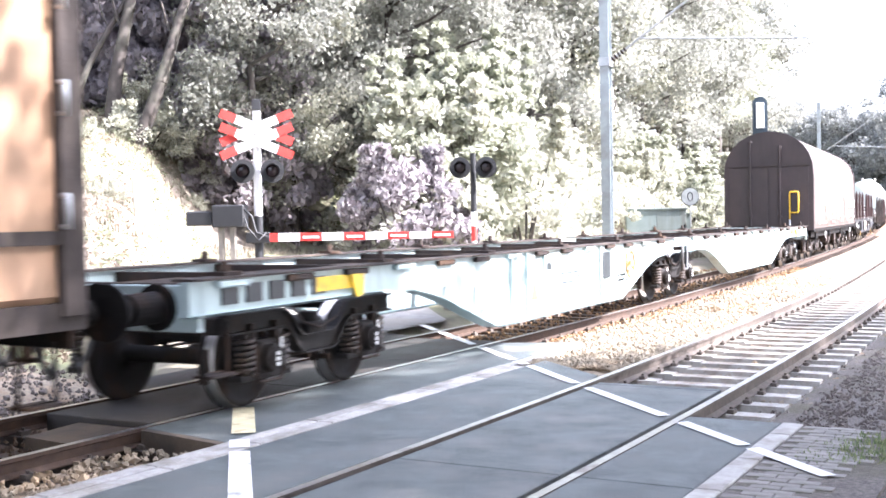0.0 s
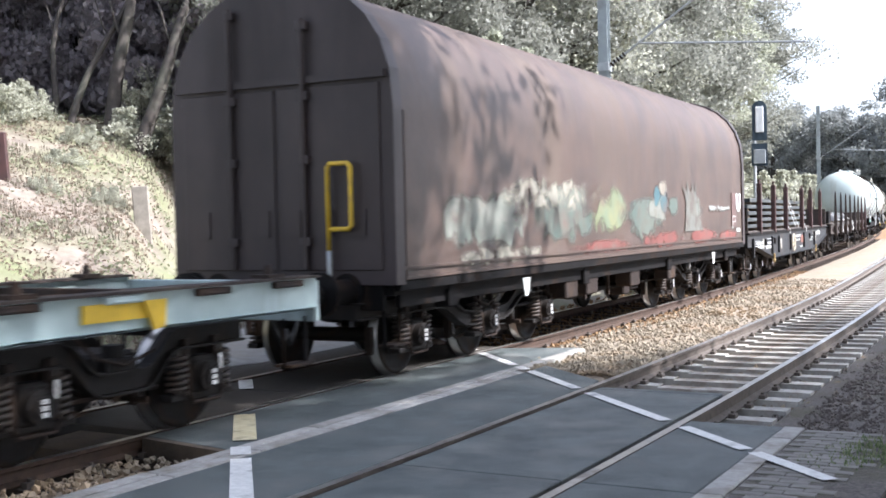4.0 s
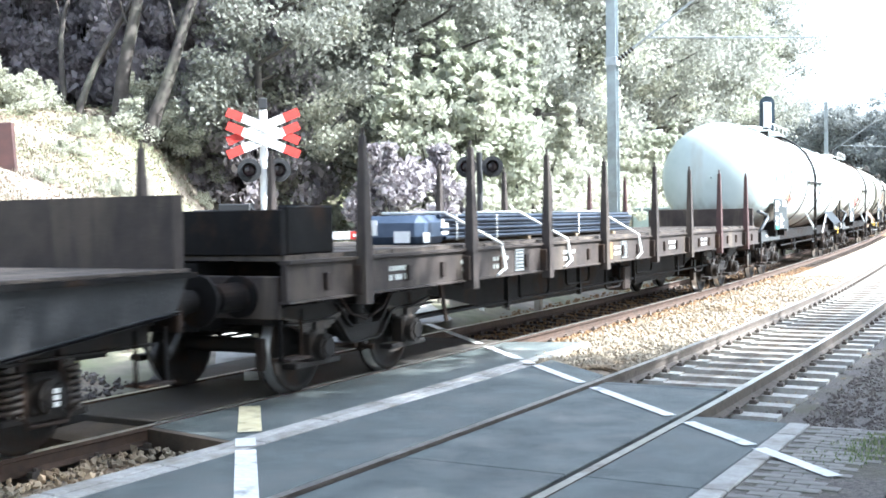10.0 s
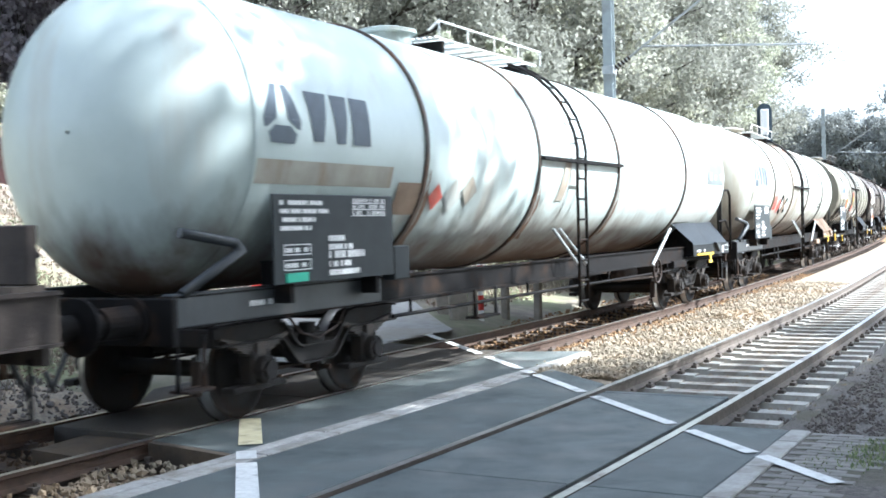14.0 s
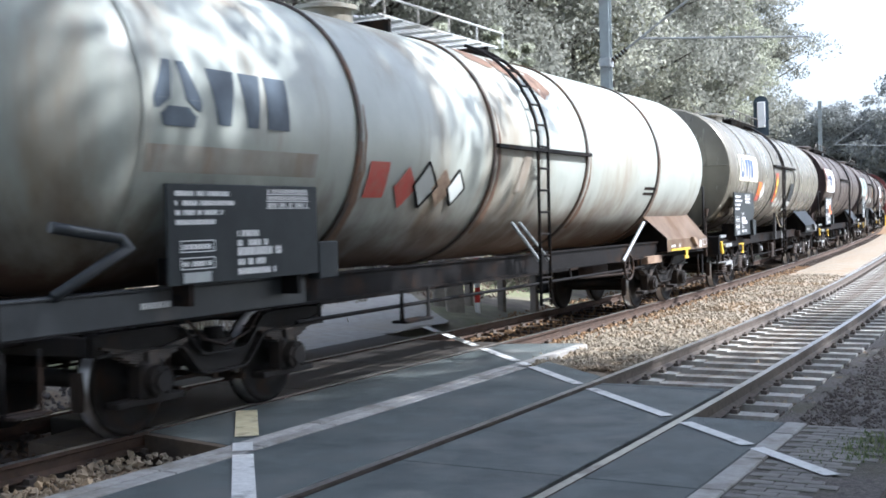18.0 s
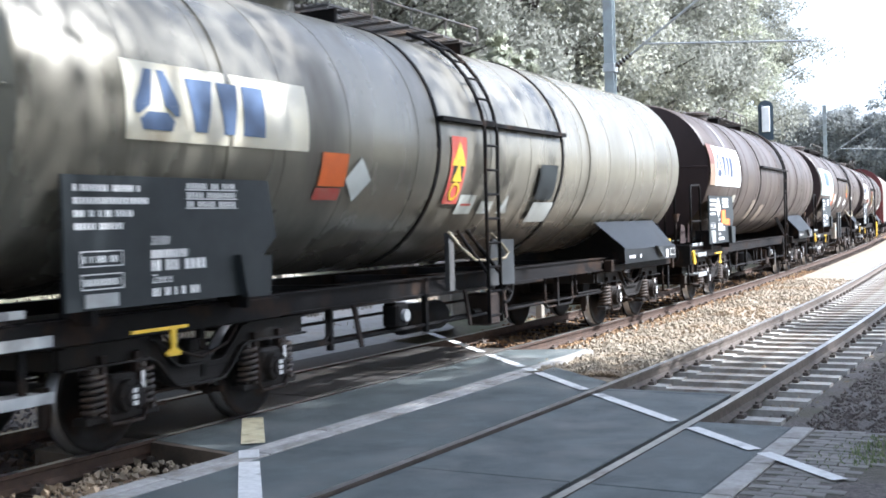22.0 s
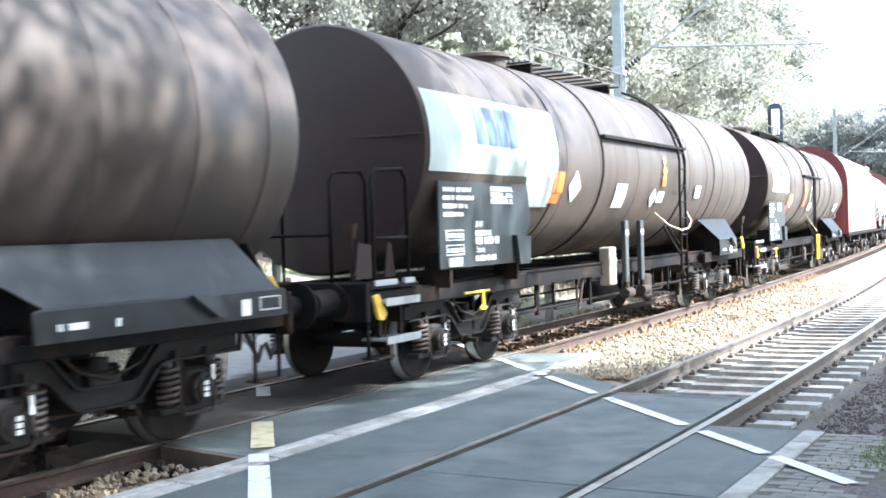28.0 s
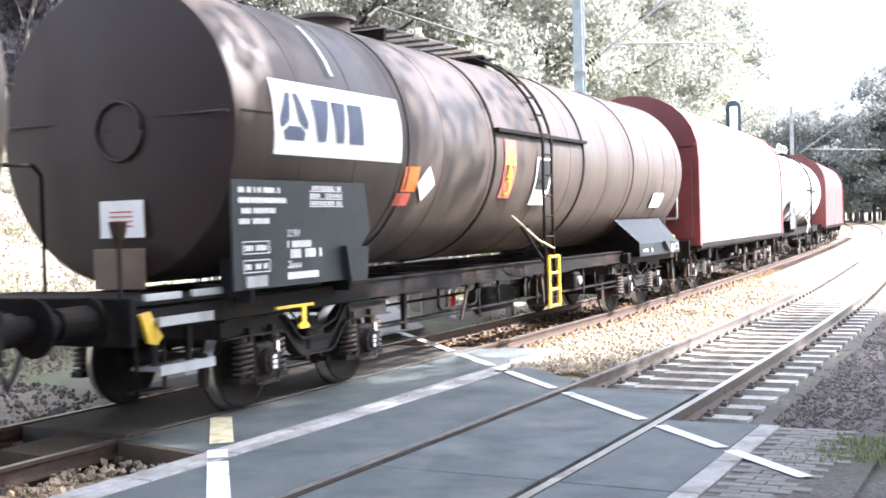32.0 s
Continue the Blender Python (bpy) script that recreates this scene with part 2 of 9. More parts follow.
SPRING = mat("dusty_spring_steel", (0.06, 0.05, 0.044), (0.035, 0.03, 0.027), 9, 0.6, 0.2, 0.1, 40, (0.12, 0.08, 0.055), 3, 0.5)
WHEEL = mat("wheel_steel", (0.016, 0.014, 0.013), (0.010, 0.009, 0.008), 6, 0.8, 0, 0.1, 40, (0.04, 0.026, 0.018), 3, 0.5, spec=0.2)
TREAD = mat("wheel_tread", (0.45, 0.44, 0.43), None, 6, 0.35, 1.0, 0.0)
GALV = mat("galvanised_steel", (0.42, 0.44, 0.45), (0.34, 0.36, 0.37), 4, 0.5, 0.5, 0.05, 40, (0.25, 0.24, 0.22), 1.5, 0.5)
GREY_MAST = mat("mast_paint", (0.34, 0.38, 0.39), (0.28, 0.31, 0.32), 3, 0.55, 0.2, 0.05, 30, (0.2, 0.19, 0.17), 1.0, 0.5)
YELLOW = mat("yellow_paint", (0.72, 0.48, 0.03), (0.6, 0.4, 0.03), 6, 0.5, 0, 0.1, 40, (0.25, 0.18, 0.08), 4, 0.4)
RED = mat("red_paint", (0.62, 0.045, 0.035), (0.52, 0.04, 0.03), 5, 0.5, 0, 0.05, 40)
WHITE = mat("white_paint", (0.8, 0.8, 0.79), (0.72, 0.72, 0.71), 5, 0.5, 0, 0.05, 40)
BLACK = mat("black_paint", (0.02, 0.021, 0.023), (0.015, 0.015, 0.017), 5, 0.55, 0, 0.05, 40)
BARK = mat("bark", (0.07, 0.058, 0.05), (0.042, 0.036, 0.032), 5, 0.95, 0, 0.6, 14, (0.12, 0.12, 0.09), 0.8, 0.5)
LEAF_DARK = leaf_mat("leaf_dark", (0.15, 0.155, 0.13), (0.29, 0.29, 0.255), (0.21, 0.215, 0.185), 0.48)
# greyed leaf colour that paints in the haze of distance
LEAF_FAR_HAZE = leaf_mat("leaf_far_haze", (0.15, 0.16, 0.155), (0.28, 0.29, 0.275), (0.21, 0.22, 0.21), 0.35)
# purple-grey veil over the wood's shade, put into the leaf colour
LEAF_VEIL = leaf_mat("leaf_veil", (0.2, 0.18, 0.19), (0.36, 0.33, 0.34), (0.27, 0.245, 0.255), 0.5)
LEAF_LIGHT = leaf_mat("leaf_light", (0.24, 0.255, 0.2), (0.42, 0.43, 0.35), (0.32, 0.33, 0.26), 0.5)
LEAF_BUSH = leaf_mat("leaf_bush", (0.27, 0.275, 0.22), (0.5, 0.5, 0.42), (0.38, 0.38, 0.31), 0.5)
GRASS = leaf_mat("grass_blade", (0.10, 0.14, 0.06), (0.24, 0.26, 0.14), (0.16, 0.2, 0.095), 0.35)
DRY_GRASS = leaf_mat("dry_grass_blade", (0.12, 0.11, 0.08), (0.24, 0.205, 0.165), (0.17, 0.15, 0.115), 0.25)
DRY_LEAF = leaf_mat("dry_leaf", (0.15, 0.11, 0.083), (0.29, 0.24, 0.19), (0.22, 0.172, 0.133), 0.3)
LEAF_WEED = leaf_mat("leaf_weed", (0.14, 0.16, 0.09), (0.27, 0.28, 0.19), (0.2, 0.21, 0.14), 0.4)
# purple stands in for the veiled shade inside a bush
LEAF_PURPLE_SHADE = leaf_mat("leaf_purple_shade", (0.1, 0.085, 0.095), (0.5, 0.47, 0.475), (0.26, 0.235, 0.245), 0.35)
PALE_SIGN = mat("pale_sign", (0.7, 0.71, 0.68), None, 5, 0.5)
DECK_WOOD = mat("weathered_deck", (0.085, 0.068, 0.056), (0.045, 0.036, 0.031), 6, 0.9, 0, 0.3, 30, (0.17, 0.14, 0.11), 2, 0.4, rand=0.2)
WOOD = mat("timber", (0.30, 0.23, 0.15), (0.22, 0.17, 0.11), 6, 0.85, 0, 0.3, 30, rand=0.15)
DUSTY_ROAD = mat("dusty_asphalt", (0.36, 0.35, 0.33), (0.27, 0.262, 0.245), 6, 0.9, 0, 0.3, 100, (0.34, 0.31, 0.26), 0.6, 0.6)
VERGE = mat("dusty_grass_verge", (0.3, 0.3, 0.23), (0.2, 0.21, 0.15), 3.5, 0.95, 0, 0.6, 30, (0.38, 0.35, 0.28), 0.8, 0.6)
TIMBER_SLEEPER = mat("oiled_timber_sleeper", (0.06, 0.044, 0.032), (0.038, 0.028, 0.022), 7, 0.9, 0, 0.4, 30, (0.11, 0.075, 0.05), 2.5, 0.5, rand=0.2)
WOOD_OLD = mat("old_timber", (0.1, 0.075, 0.052), (0.06, 0.047, 0.036), 4, 0.9, 0, 0.4, 25, (0.15, 0.11, 0.075), 1.5, 0.5)
YELLOWED = mat("yellowed_marking", (0.72, 0.66, 0.45), (0.6, 0.52, 0.3), 7, 0.8, 0, 0.2, 60, (0.3, 0.25, 0.15), 5, 0.4)
GRAVEL = mat("dark_gravel", (0.16, 0.14, 0.125), (0.06, 0.052, 0.047), 34, 0.95, 0, 1.0, 42, (0.09, 0.085, 0.05), 1.2, 0.5)
# rust, with the shade under the train put into the colour too
BALLAST_RUST_SHADED = mat("rusty_shaded_ballast", (0.13, 0.085, 0.05), (0.05, 0.034, 0.024), 20, 0.95, 0, 0.9, 28, (0.12, 0.075, 0.045), 1.5, 0.6)
# brighter copy for the farther bed: golden sunlight painted as ochre
BALLAST_OCHRE_SUNLIT = mat("ochre_sunlit_ballast", (0.3, 0.19, 0.095), (0.15, 0.095, 0.055), 20, 0.95, 0, 0.9, 28, (0.24, 0.13, 0.06), 1.5, 0.6)
# oil film plus the train's shade, both painted into the panel colour
PANEL_OIL_SHADED = mat("oily_shaded_panel", (0.038, 0.034, 0.031), (0.024, 0.022, 0.02), 6, 0.75, 0, 0.3, 120, (0.085, 0.07, 0.055), 0.9, 0.6, rand=0.1)
CINDER = mat("cinder", (0.19, 0.165, 0.15), (0.09, 0.078, 0.07), 8, 0.95, 0, 0.2, 60)
# ---- ground ----
ROAD_A, ROAD_B = Vector((-4.75, 5.5)), Vector((-13.2, 15.2))      # left edge line of the road over the crossing


def smooth(x, a, b):
    t = max(0.0, min(1.0, (x - a) / (b - a)))
    return t * t * (3 - 2 * t)


def road_side(x, y):
    """Metres to the right of the road's left edge line."""
    d = (ROAD_B - ROAD_A).normalized()
    return (x - ROAD_A.x) * d.y - (y - ROAD_A.y) * d.x


def road_z(left):
    return -0.012 + 0.42 * smooth(left, 1.2, 6.5) + 0.85 * smooth(left, 5.0, 13.5)


def ground_z(s, off):
    left = FAR - off                      # metres left of the far track's centre
    x, y, _ = place(s, off)
    z = -0.30
    if left > 1.6:
        z += 0.22 * smooth(left, 1.6, 2.4) + 0.40 * smooth(left, 2.2, 6.0)
        road = road_side(x, y)
        lane = smooth(road, -2.2, -0.4) * (1 - smooth(road, 4.0, 6.0)) * (1 - smooth(left, 9, 15))
        near_s = 1 - smooth(s, 14, 26)
        low_s = 1 - smooth(s, 24, 34)
        rise = max(0.0, left - 4.6 - 0.6 * near_s)
        hill = min(rise * (0.47 - 0.07 * low_s), 4.2 - 0.2 * low_s + (0.16 - 0.11 * low_s) * rise)
        hill = min(hill, 14.0) * (1 - smooth(s, 120, 190) * 0.6)
        bumps = 0.30 * noise.noise((x * 0.22, y * 0.22, 0.0)) + 0.12 * noise.noise((x * 0.9, y * 0.9, 3.0))
        z += (hill + bumps * smooth(left, 4, 7)) * (1 - lane)
        z = z * (1 - lane) + (road_z(left) - 0.03) * lane
    right = off - NEAR
    if right > 1.9:
        z += 0.22 * smooth(right, 1.9, 3.2) + 0.05 * noise.noise((x * 0.7, y * 0.7, 5.0)) * smooth(right, 2.6, 4)
        z += 0.02 * max(0.0, right - 12)
    return z


def spread(lo, hi, fine_lo, fine_hi, fine, grow=1.25):
    v = list(np.arange(fine_lo, fine_hi + 1e-6, fine))
    d, a = fine, fine_hi
    while a < hi:
        d *= grow
        a = min(hi, a + d)
        v.append(a)
    d, a, low = fine, fine_lo, []
    while a > lo:
        d *= grow
        a = max(lo, a - d)
        low.append(a)
    return low[::-1] + v


SS = spread(-75, 560, -4, 70, 0.6, 1.12)
OO = spread(-220, 220, -24, 10, 0.5, 1.2)
gv = [place(s, o, ground_z(s, o)) for s in SS for o in OO]
gn = len(OO)
gf = [(i * gn + j, i * gn + j + 1, (i + 1) * gn + j + 1, (i + 1) * gn + j) for i in range(len(SS) - 1) for j in range(gn - 1)]
k = len(gv)
gv += [Vector((x, y, -0.9)) for x, y in ((-3000, -3000), (3000, -3000), (3000, 3000), (-3000, 3000))]
gf.append((k, k + 1, k + 2, k + 3))
tagged(hang("ground", raw("ground", gv, gf, True), EARTH), "earth and grass ground with a wooded bank beside the railway", "ground", kind="structure")


# ---- ballast, rails and sleepers ----
def bed(name, centre, label, material, s0=-40, s1=330):
    prof = [(-2.3, -0.36), (-1.55, -0.24), (-0.6, -0.255), (0.6, -0.255), (1.55, -0.24), (2.3, -0.36)]
    ss = list(np.arange(s0, s1 + 0.1, 0.8))
    cols = np.linspace(-2.35, 2.35, 24)
    vs, fs = [], []
    for s in ss:
        for c in cols:
            z = np.interp(c, [a for a, _ in prof], [b for _, b in prof])
            vs.append(place(s, centre + c, z + 0.02 * noise.noise((s * 2.1, c * 3.0, centre))))
    m = len(cols)
    for i in range(len(ss) - 1):
        for j in range(m - 1):
            fs.append((i * m + j, i * m + j + 1, (i + 1) * m + j + 1, (i + 1) * m + j))
    tagged(hang(name, raw(name, vs, fs, True), material), label, "ballast", kind="structure")


bed("ballast_near", NEAR, "grey-brown crushed stone ballast bed under the empty track", BALLAST)
bed("ballast_far", FAR, "rusty crushed stone ballast bed, darkened with the train's shade", BALLAST_RUST_SHADED, -40, 16)
bed("ballast_far_dusted", FAR, "crushed stone bed with warm sunlight put into its ochre colour", BALLAST_OCHRE_SUNLIT, 16, 330)

RAIL = [(-0.036, 0.0), (-0.034, -0.032), (-0.009, -0.045), (-0.008, -0.115), (-0.07, -0.142), (-0.07, -0.152),
        (0.07, -0.152), (0.07, -0.142), (0.008, -0.115), (0.009, -0.045), (0.034, -0.032), (0.036, 0.0)]


def rail(off, parent, side):
    ss = list(np.arange(-40, 60, 1.0)) + list(np.arange(60, 330, 4.0))
    vs, fs = [], []
    m = len(RAIL)
    for s in ss:
        vs += [place(s, off + x, z) for x, z in RAIL]
    top = []
    for i in range(len(ss) - 1):
        for j in range(m):
            q = (j + 1) % m
            fs.append((i * m + j, i * m + q, (i + 1) * m + q, (i + 1) * m + j))
            top.append(1 if j == m - 1 else 0)
    me = raw("rail", vs, fs)
    me.materials.append(side)
    me.materials.append(RAIL_TOP)
    me.polygons.foreach_set("material_index", top)
    return hang("rail", me, None, parent)


def sleeper_mesh(material):
    bm = nb()
    for x0, x1, h in ((-1.25, -0.45, -0.165), (0.45, 1.25, -0.165), (-0.45, 0.45, -0.185)):
        poly = [(-0.13, -0.36), (0.13, -0.36), (0.115, h), (-0.115, h)]
        prism_x(bm, [(a, b) for a, b in poly], x0, x1)
    me = bpy.data.meshes.new("sleeper")
    bm.to_mesh(me)
    bm.free()
    me.materials.append(material)
    return me


def clip_mesh():
    bm = nb()
    for sx in (-1, 1):
        for rx in (-GAUGE / 2, GAUGE / 2):
            box(bm, rx + sx * 0.075, rx + sx * 0.14, -0.06, 0.06, -0.17, -0.125)
            rod(bm, (rx + sx * 0.1, 0, -0.17), (rx + sx * 0.1, 0, -0.1), 0.018, 6)
    me = bpy.data.meshes.new("rail_fastening")
    bm.to_mesh(me)
    bm.free()
    me.materials.append(RAIL_SIDE)
    return me


def track(name, centre, first, last, spots, label):
    top = empty(name, label, "track", "railway tracks", "structure")
    for off in (centre - GAUGE / 2, centre + GAUGE / 2):
        rail(off, top, RAIL_SIDE if centre == NEAR else RAIL_RUST)
    sm, cm = sleeper_mesh(SLEEPER if centre == NEAR else TIMBER_SLEEPER), clip_mesh()
    s = first
    while s < last:
        if not any(a < s < b for a, b in spots):
            for me, nm in ((sm, "sleeper"), (cm, "rail_fastening")):
                if nm == "rail_fastening" and s > 45:
                    continue
                ob = hang(nm, me, None, top)
                ob.matrix_basis = Matrix.Translation(place(s, centre)) @ pose(0, 0, 0, 0, 0, math.degrees(heading(s)) + random.uniform(-0.3, 0.3))
        s += 0.6205
    return top


track("track_near", NEAR, 10.706 - 0.6205 * 30, 110, [(-9, 9.9)], "empty railway track with steel rails on concrete sleepers")
track("track_far", FAR, 10.8 - 0.6205 * 20, 90, [(7.1, 13.6)], "railway track with rusty rails on dark timber sleepers")


# ---- the level crossing ----
crossing = empty("level_crossing", "asphalt level crossing with dark panels between the rails", "level crossing", kind="structure")


def slab(name, pts, z0, z1, material, parent, label="", bevel=0.0):
    bm = nb()
    a = [bm.verts.new((x, y, z0)) for x, y in pts]
    b = [bm.verts.new((x, y, z1)) for x, y in pts]
    bm.faces.new(a[::-1])
    f = bm.faces.new(b)
    for i in range(len(pts)):
        j = (i + 1) % len(pts)
        bm.faces.new((a[i], a[j], b[j], b[i]))
    bmesh.ops.recalc_face_normals(bm, faces=bm.faces[:])
    if bevel:
        bmesh.ops.bevel(bm, geom=list(f.edges), offset=bevel, segments=1, affect="EDGES")
    return part(name, bm, material, parent, label)


def strip(o0, o1, s0, s1, step=1.0):
    n = max(1, int((s1 - s0) / step))
    ss = [s0 + (s1 - s0) * i / n for i in range(n + 1)]
    return [tuple(place(s, o1)[:2]) for s in ss] + [tuple(place(s, o0)[:2]) for s in reversed(ss)]


# panels beside and between the rails; flangeways stay open on the inner sides
def panels(o0, o1, s0, s1, length, name="crossing_panel", z=-0.004, material=None):
    s = s0
    while s < s1 - 0.05:
        e = min(s1, s + length)
        slab(name, strip(o0, o1, s + 0.006, e - 0.006), -0.3, z, material or RUBBER, crossing, bevel=0.008)
        s = e


panels(0.105, 1.40, -9.0, 11.13, 4.0)                     # between the near rails
slab("asphalt_strip", strip(-1.15, -0.045, -9, 11.2), -0.3, -0.004, ASPHALT, crossing, bevel=0.008)
slab("asphalt_strip", [tuple(place(11.2, -0.045)[:2]), tuple(place(11.6, -0.10)[:2]), tuple(place(12.6, -1.15)[:2]), tuple(place(11.2, -1.15)[:2])], -0.3, -0.005, ASPHALT, crossing)
panels(1.545, 2.335, -9.0, 9.52, 4.0, "asphalt_strip", -0.004, ASPHALT)
slab("edge_board", strip(0.062, 0.1, -9, 11.13), -0.2, -0.045, RAIL_SIDE, crossing)
slab("edge_board", strip(1.405, 1.44, -9, 11.13), -0.2, -0.045, RAIL_SIDE, crossing)
FN, FR = FAR + GAUGE / 2, FAR - GAUGE / 2                 # rails of the far track
slab("asphalt_strip", [tuple(place(s, o)[:2]) for s, o in ((6.95, -1.47), (7.15, FN + 0.045), (10, FN + 0.045), (14.2, FN + 0.045), (14.6, -1.47), (10, -1.47))], -0.3, -0.006, ASPHALT, crossing, bevel=0.006)
panels(FR + 0.105, FN - 0.105, 7.35, 14.4, 2.35, "crossing_panel", -0.008, PANEL_OIL_SHADED)
slab("asphalt_strip", [tuple(place(s, o)[:2]) for s, o in ((8.6, FR - 0.045), (9.6, FR - 0.75), (14.9, FR - 0.75), (14.6, FR - 0.045))], -0.3, -0.006, PANEL_OIL_SHADED, crossing)
slab("end_ramp", [tuple(place(s, o)[:2]) for s, o in ((6.55, FN - 0.2), (6.62, FN - 0.85), (7.33, FN - 0.95), (7.33, FN - 0.12))], -0.22, -0.06, WOOD_OLD, crossing, "worn timber ramp plate at the crossing's end")
slab("end_ramp", [tuple(place(s, o)[:2]) for s, o in ((6.88, -1.5), (7.06, FN + 0.08), (7.2, FN + 0.08), (7.0, -1.5))], -0.25, -0.01, WOOD_OLD, crossing)

# pale concrete edge strips in pieces, with open joints
s = -8.0
k = 0
while s < 14.4:
    e = min(14.4, s + 1.0)
    slab("kerb_stone", strip(-1.462, -1.325, s + 0.008, e - 0.008, 0.5), -0.3, 0.004 + 0.003 * math.sin(k * 2.1), CONCRETE, crossing, bevel=0.01)
    if e < 12.2:
        slab("kerb_stone", strip(-1.312, -1.165, s + 0.008, e - 0.008, 0.5), -0.3, 0.001 + 0.003 * math.sin(k * 1.3), CONCRETE, crossing, bevel=0.01)
    s, k = e, k + 1
s = -6.0
while s < 9.5:
    e = min(9.52, s + 1.0)
    slab("kerb_stone", strip(2.345, 2.515, s + 0.008, e - 0.008, 0.5), -0.3, 0.003, CONCRETE, crossing, bevel=0.01)
    s = e

# road surface beyond the far track
d2 = (ROAD_B - ROAD_A).normalized()
n2 = Vector((d2.y, -d2.x))
vs, fs = [], []
rows_n, cols_n = 34, 9
for i in range(rows_n):
    for j in range(cols_n):
        q = ROAD_A + d2 * (6.15 + i * 0.42) + n2 * (-0.25 + j * 0.5 + 0.38 * i * 0.0)
        s0, o0 = along(q.x, q.y)
        o0 = min(o0, FR - 0.76)
        q3 = place(s0, o0)
        vs.append((q3.x, q3.y, road_z(FAR - o0)))
for i in range(rows_n - 1):
    for j in range(cols_n - 1):
        a = i * cols_n + j
        fs.append((a, a + 1, a + cols_n + 1, a + cols_n))
tagged(hang("road", raw("road", vs, fs, True), DUSTY_ROAD), "grey asphalt road climbing away behind the crossing", "road", kind="structure")

# road markings, broken at the rails
OPEN = [(-9, FR - 0.05), (FR + 0.11, FN - 0.11), (FN + 0.05, -1.47), (-1.46, -1.165), (-1.15, -0.045), (0.105, 1.40), (1.545, 2.335), (2.345, 3.6)]


def mark(name, pts, width, material=None):
    bm = nb()
    for p, q in zip(pts, pts[1:]):
        p, q = Vector(p), Vector(q)
        side = Vector((q.y - p.y, p.x - q.x)).normalized() * width / 2
        n = int((q - p).length / 0.03)
        run = []
        for i in range(n + 1):
            c0 = p + (q - p) * i / n
            s0, o0 = along(c0.x, c0.y)
            ok = any(a + 0.03 < o0 < b - 0.03 for a, b in OPEN)
            if ok:
                left = FAR - o0
                z = (road_z(left) if left > 1.5 else 0.0) + 0.006
                run.append((c0, z))
            if (not ok or i == n) and len(run) > 1:
                va = [bm.verts.new((*(c1 - side), zz)) for c1, zz in run[::4] + [run[-1]]]
                vb = [bm.verts.new((*(c1 + side), zz)) for c1, zz in run[::4] + [run[-1]]]
                for k0 in range(len(va) - 1):
                    if (va[k0].co - va[k0 + 1].co).length > 1e-4:
                        bm.faces.new((va[k0], vb[k0], vb[k0 + 1], va[k0 + 1]))
            if not ok:
                run = []
    return part(name, bm, material or WHITE_PAINT, crossing, "worn white road marking")


mark("road_marking", [(-1.55, 7.73), (-4.72, 10.89), (-5.74, 11.93), (-9.71, 15.98)], 0.12)
mark("road_marking", [(-3.2, 3.7), (-4.73, 5.53), (-6.0, 7.02)], 0.16)
mark("road_marking", [(-6.15, 7.25), (-7.0, 8.26)], 0.2, YELLOWED)
mark("road_marking", [(-8.1, 9.6), (-8.75, 10.35)], 0.16)

# brick paving beside the crossing
bricks = empty("brick_paving", "dark weathered clay-brick paving beside the crossing", "paving", kind="structure")
bm = nb()
box(bm, -0.1, 0.1, -0.0495, 0.0495, -0.08, 0.0, 0.005)
bme = bpy.data.meshes.new("brick")
bm.to_mesh(bme)
bm.free()
bme.materials.append(BRICK)
slab("sand_bed", strip(2.52, 3.4, 3.5, 9.5), -0.3, -0.014, GRAVEL, bricks)
rb = random.Random(4)
count = 0
row = 0
s = 9.44
while s > 4.3 and count < 300:
    for kcol in range(6):
        o0 = 2.63 + kcol * 0.205 + (0.1 if row % 2 else 0.0)
        if o0 > 2.95 + 0.25 * rb.random():
            continue
        ob = hang("brick", bme, None, bricks)
        ob.matrix_basis = Matrix.Translation(place(s, o0, -0.006 + rb.uniform(-0.003, 0.003))) @ pose(0, 0, 0, rb.uniform(-0.8, 0.8), rb.uniform(-0.8, 0.8), rb.uniform(-1.5, 1.5))
        count += 1
    s -= 0.104
    row += 1


def sheet(name, o0, o1, s0, s1, zf, material, label, category, do=0.25, ds=0.5):
    os_ = list(np.arange(o0, o1 + 1e-6, do))
    ss_ = list(np.arange(s0, s1 + 1e-6, ds))
    vs = [place(a, b, zf(a, b)) for a in ss_ for b in os_]
    m = len(os_)
    fs = [(i * m + j, i * m + j + 1, (i + 1) * m + j + 1, (i + 1) * m + j) for i in range(len(ss_) - 1) for j in range(m - 1)]
    return tagged(hang(name, raw(name, vs, fs, True), material), label, category, kind="structure")


sheet("gravel_verge", 2.0, 6.5, 4.0, 90.0, lambda a, b: max(ground_z(a, b), -0.235 if b < 3.2 else -1) + 0.03 + (max(0.0, -0.05 - max(ground_z(a, b), -0.235 if b < 3.2 else -1) - 0.03) * (1 - smooth(a, 9.3, 10.0)) if b > 3.1 else -0.1 * (a < 9.6)) + 0.015 * noise.noise((a * 3, b * 3, 0)),
      GRAVEL, "dark gravel and cinders beside the track", "gravel")
sheet("gravel_middle", -2.35, -0.15, 14.7, 90.0, lambda a, b: -0.2 + 0.07 * math.cos((b + 1.25) * 1.4) + 0.02 * noise.noise((a * 2.5, b * 2.5, 7)),
      BALLAST, "crushed stone between the two tracks", "ballast")
sheet("gravel_middle_near", -2.45, -1.47, -12.0, 6.9, lambda a, b: -0.13 + 0.03 * noise.noise((a * 2.5, b * 2.5, 7)) - 0.05 * smooth(-b, 1.6, 2.5),
      BALLAST, "dusty crushed stone beside the far track", "ballast")


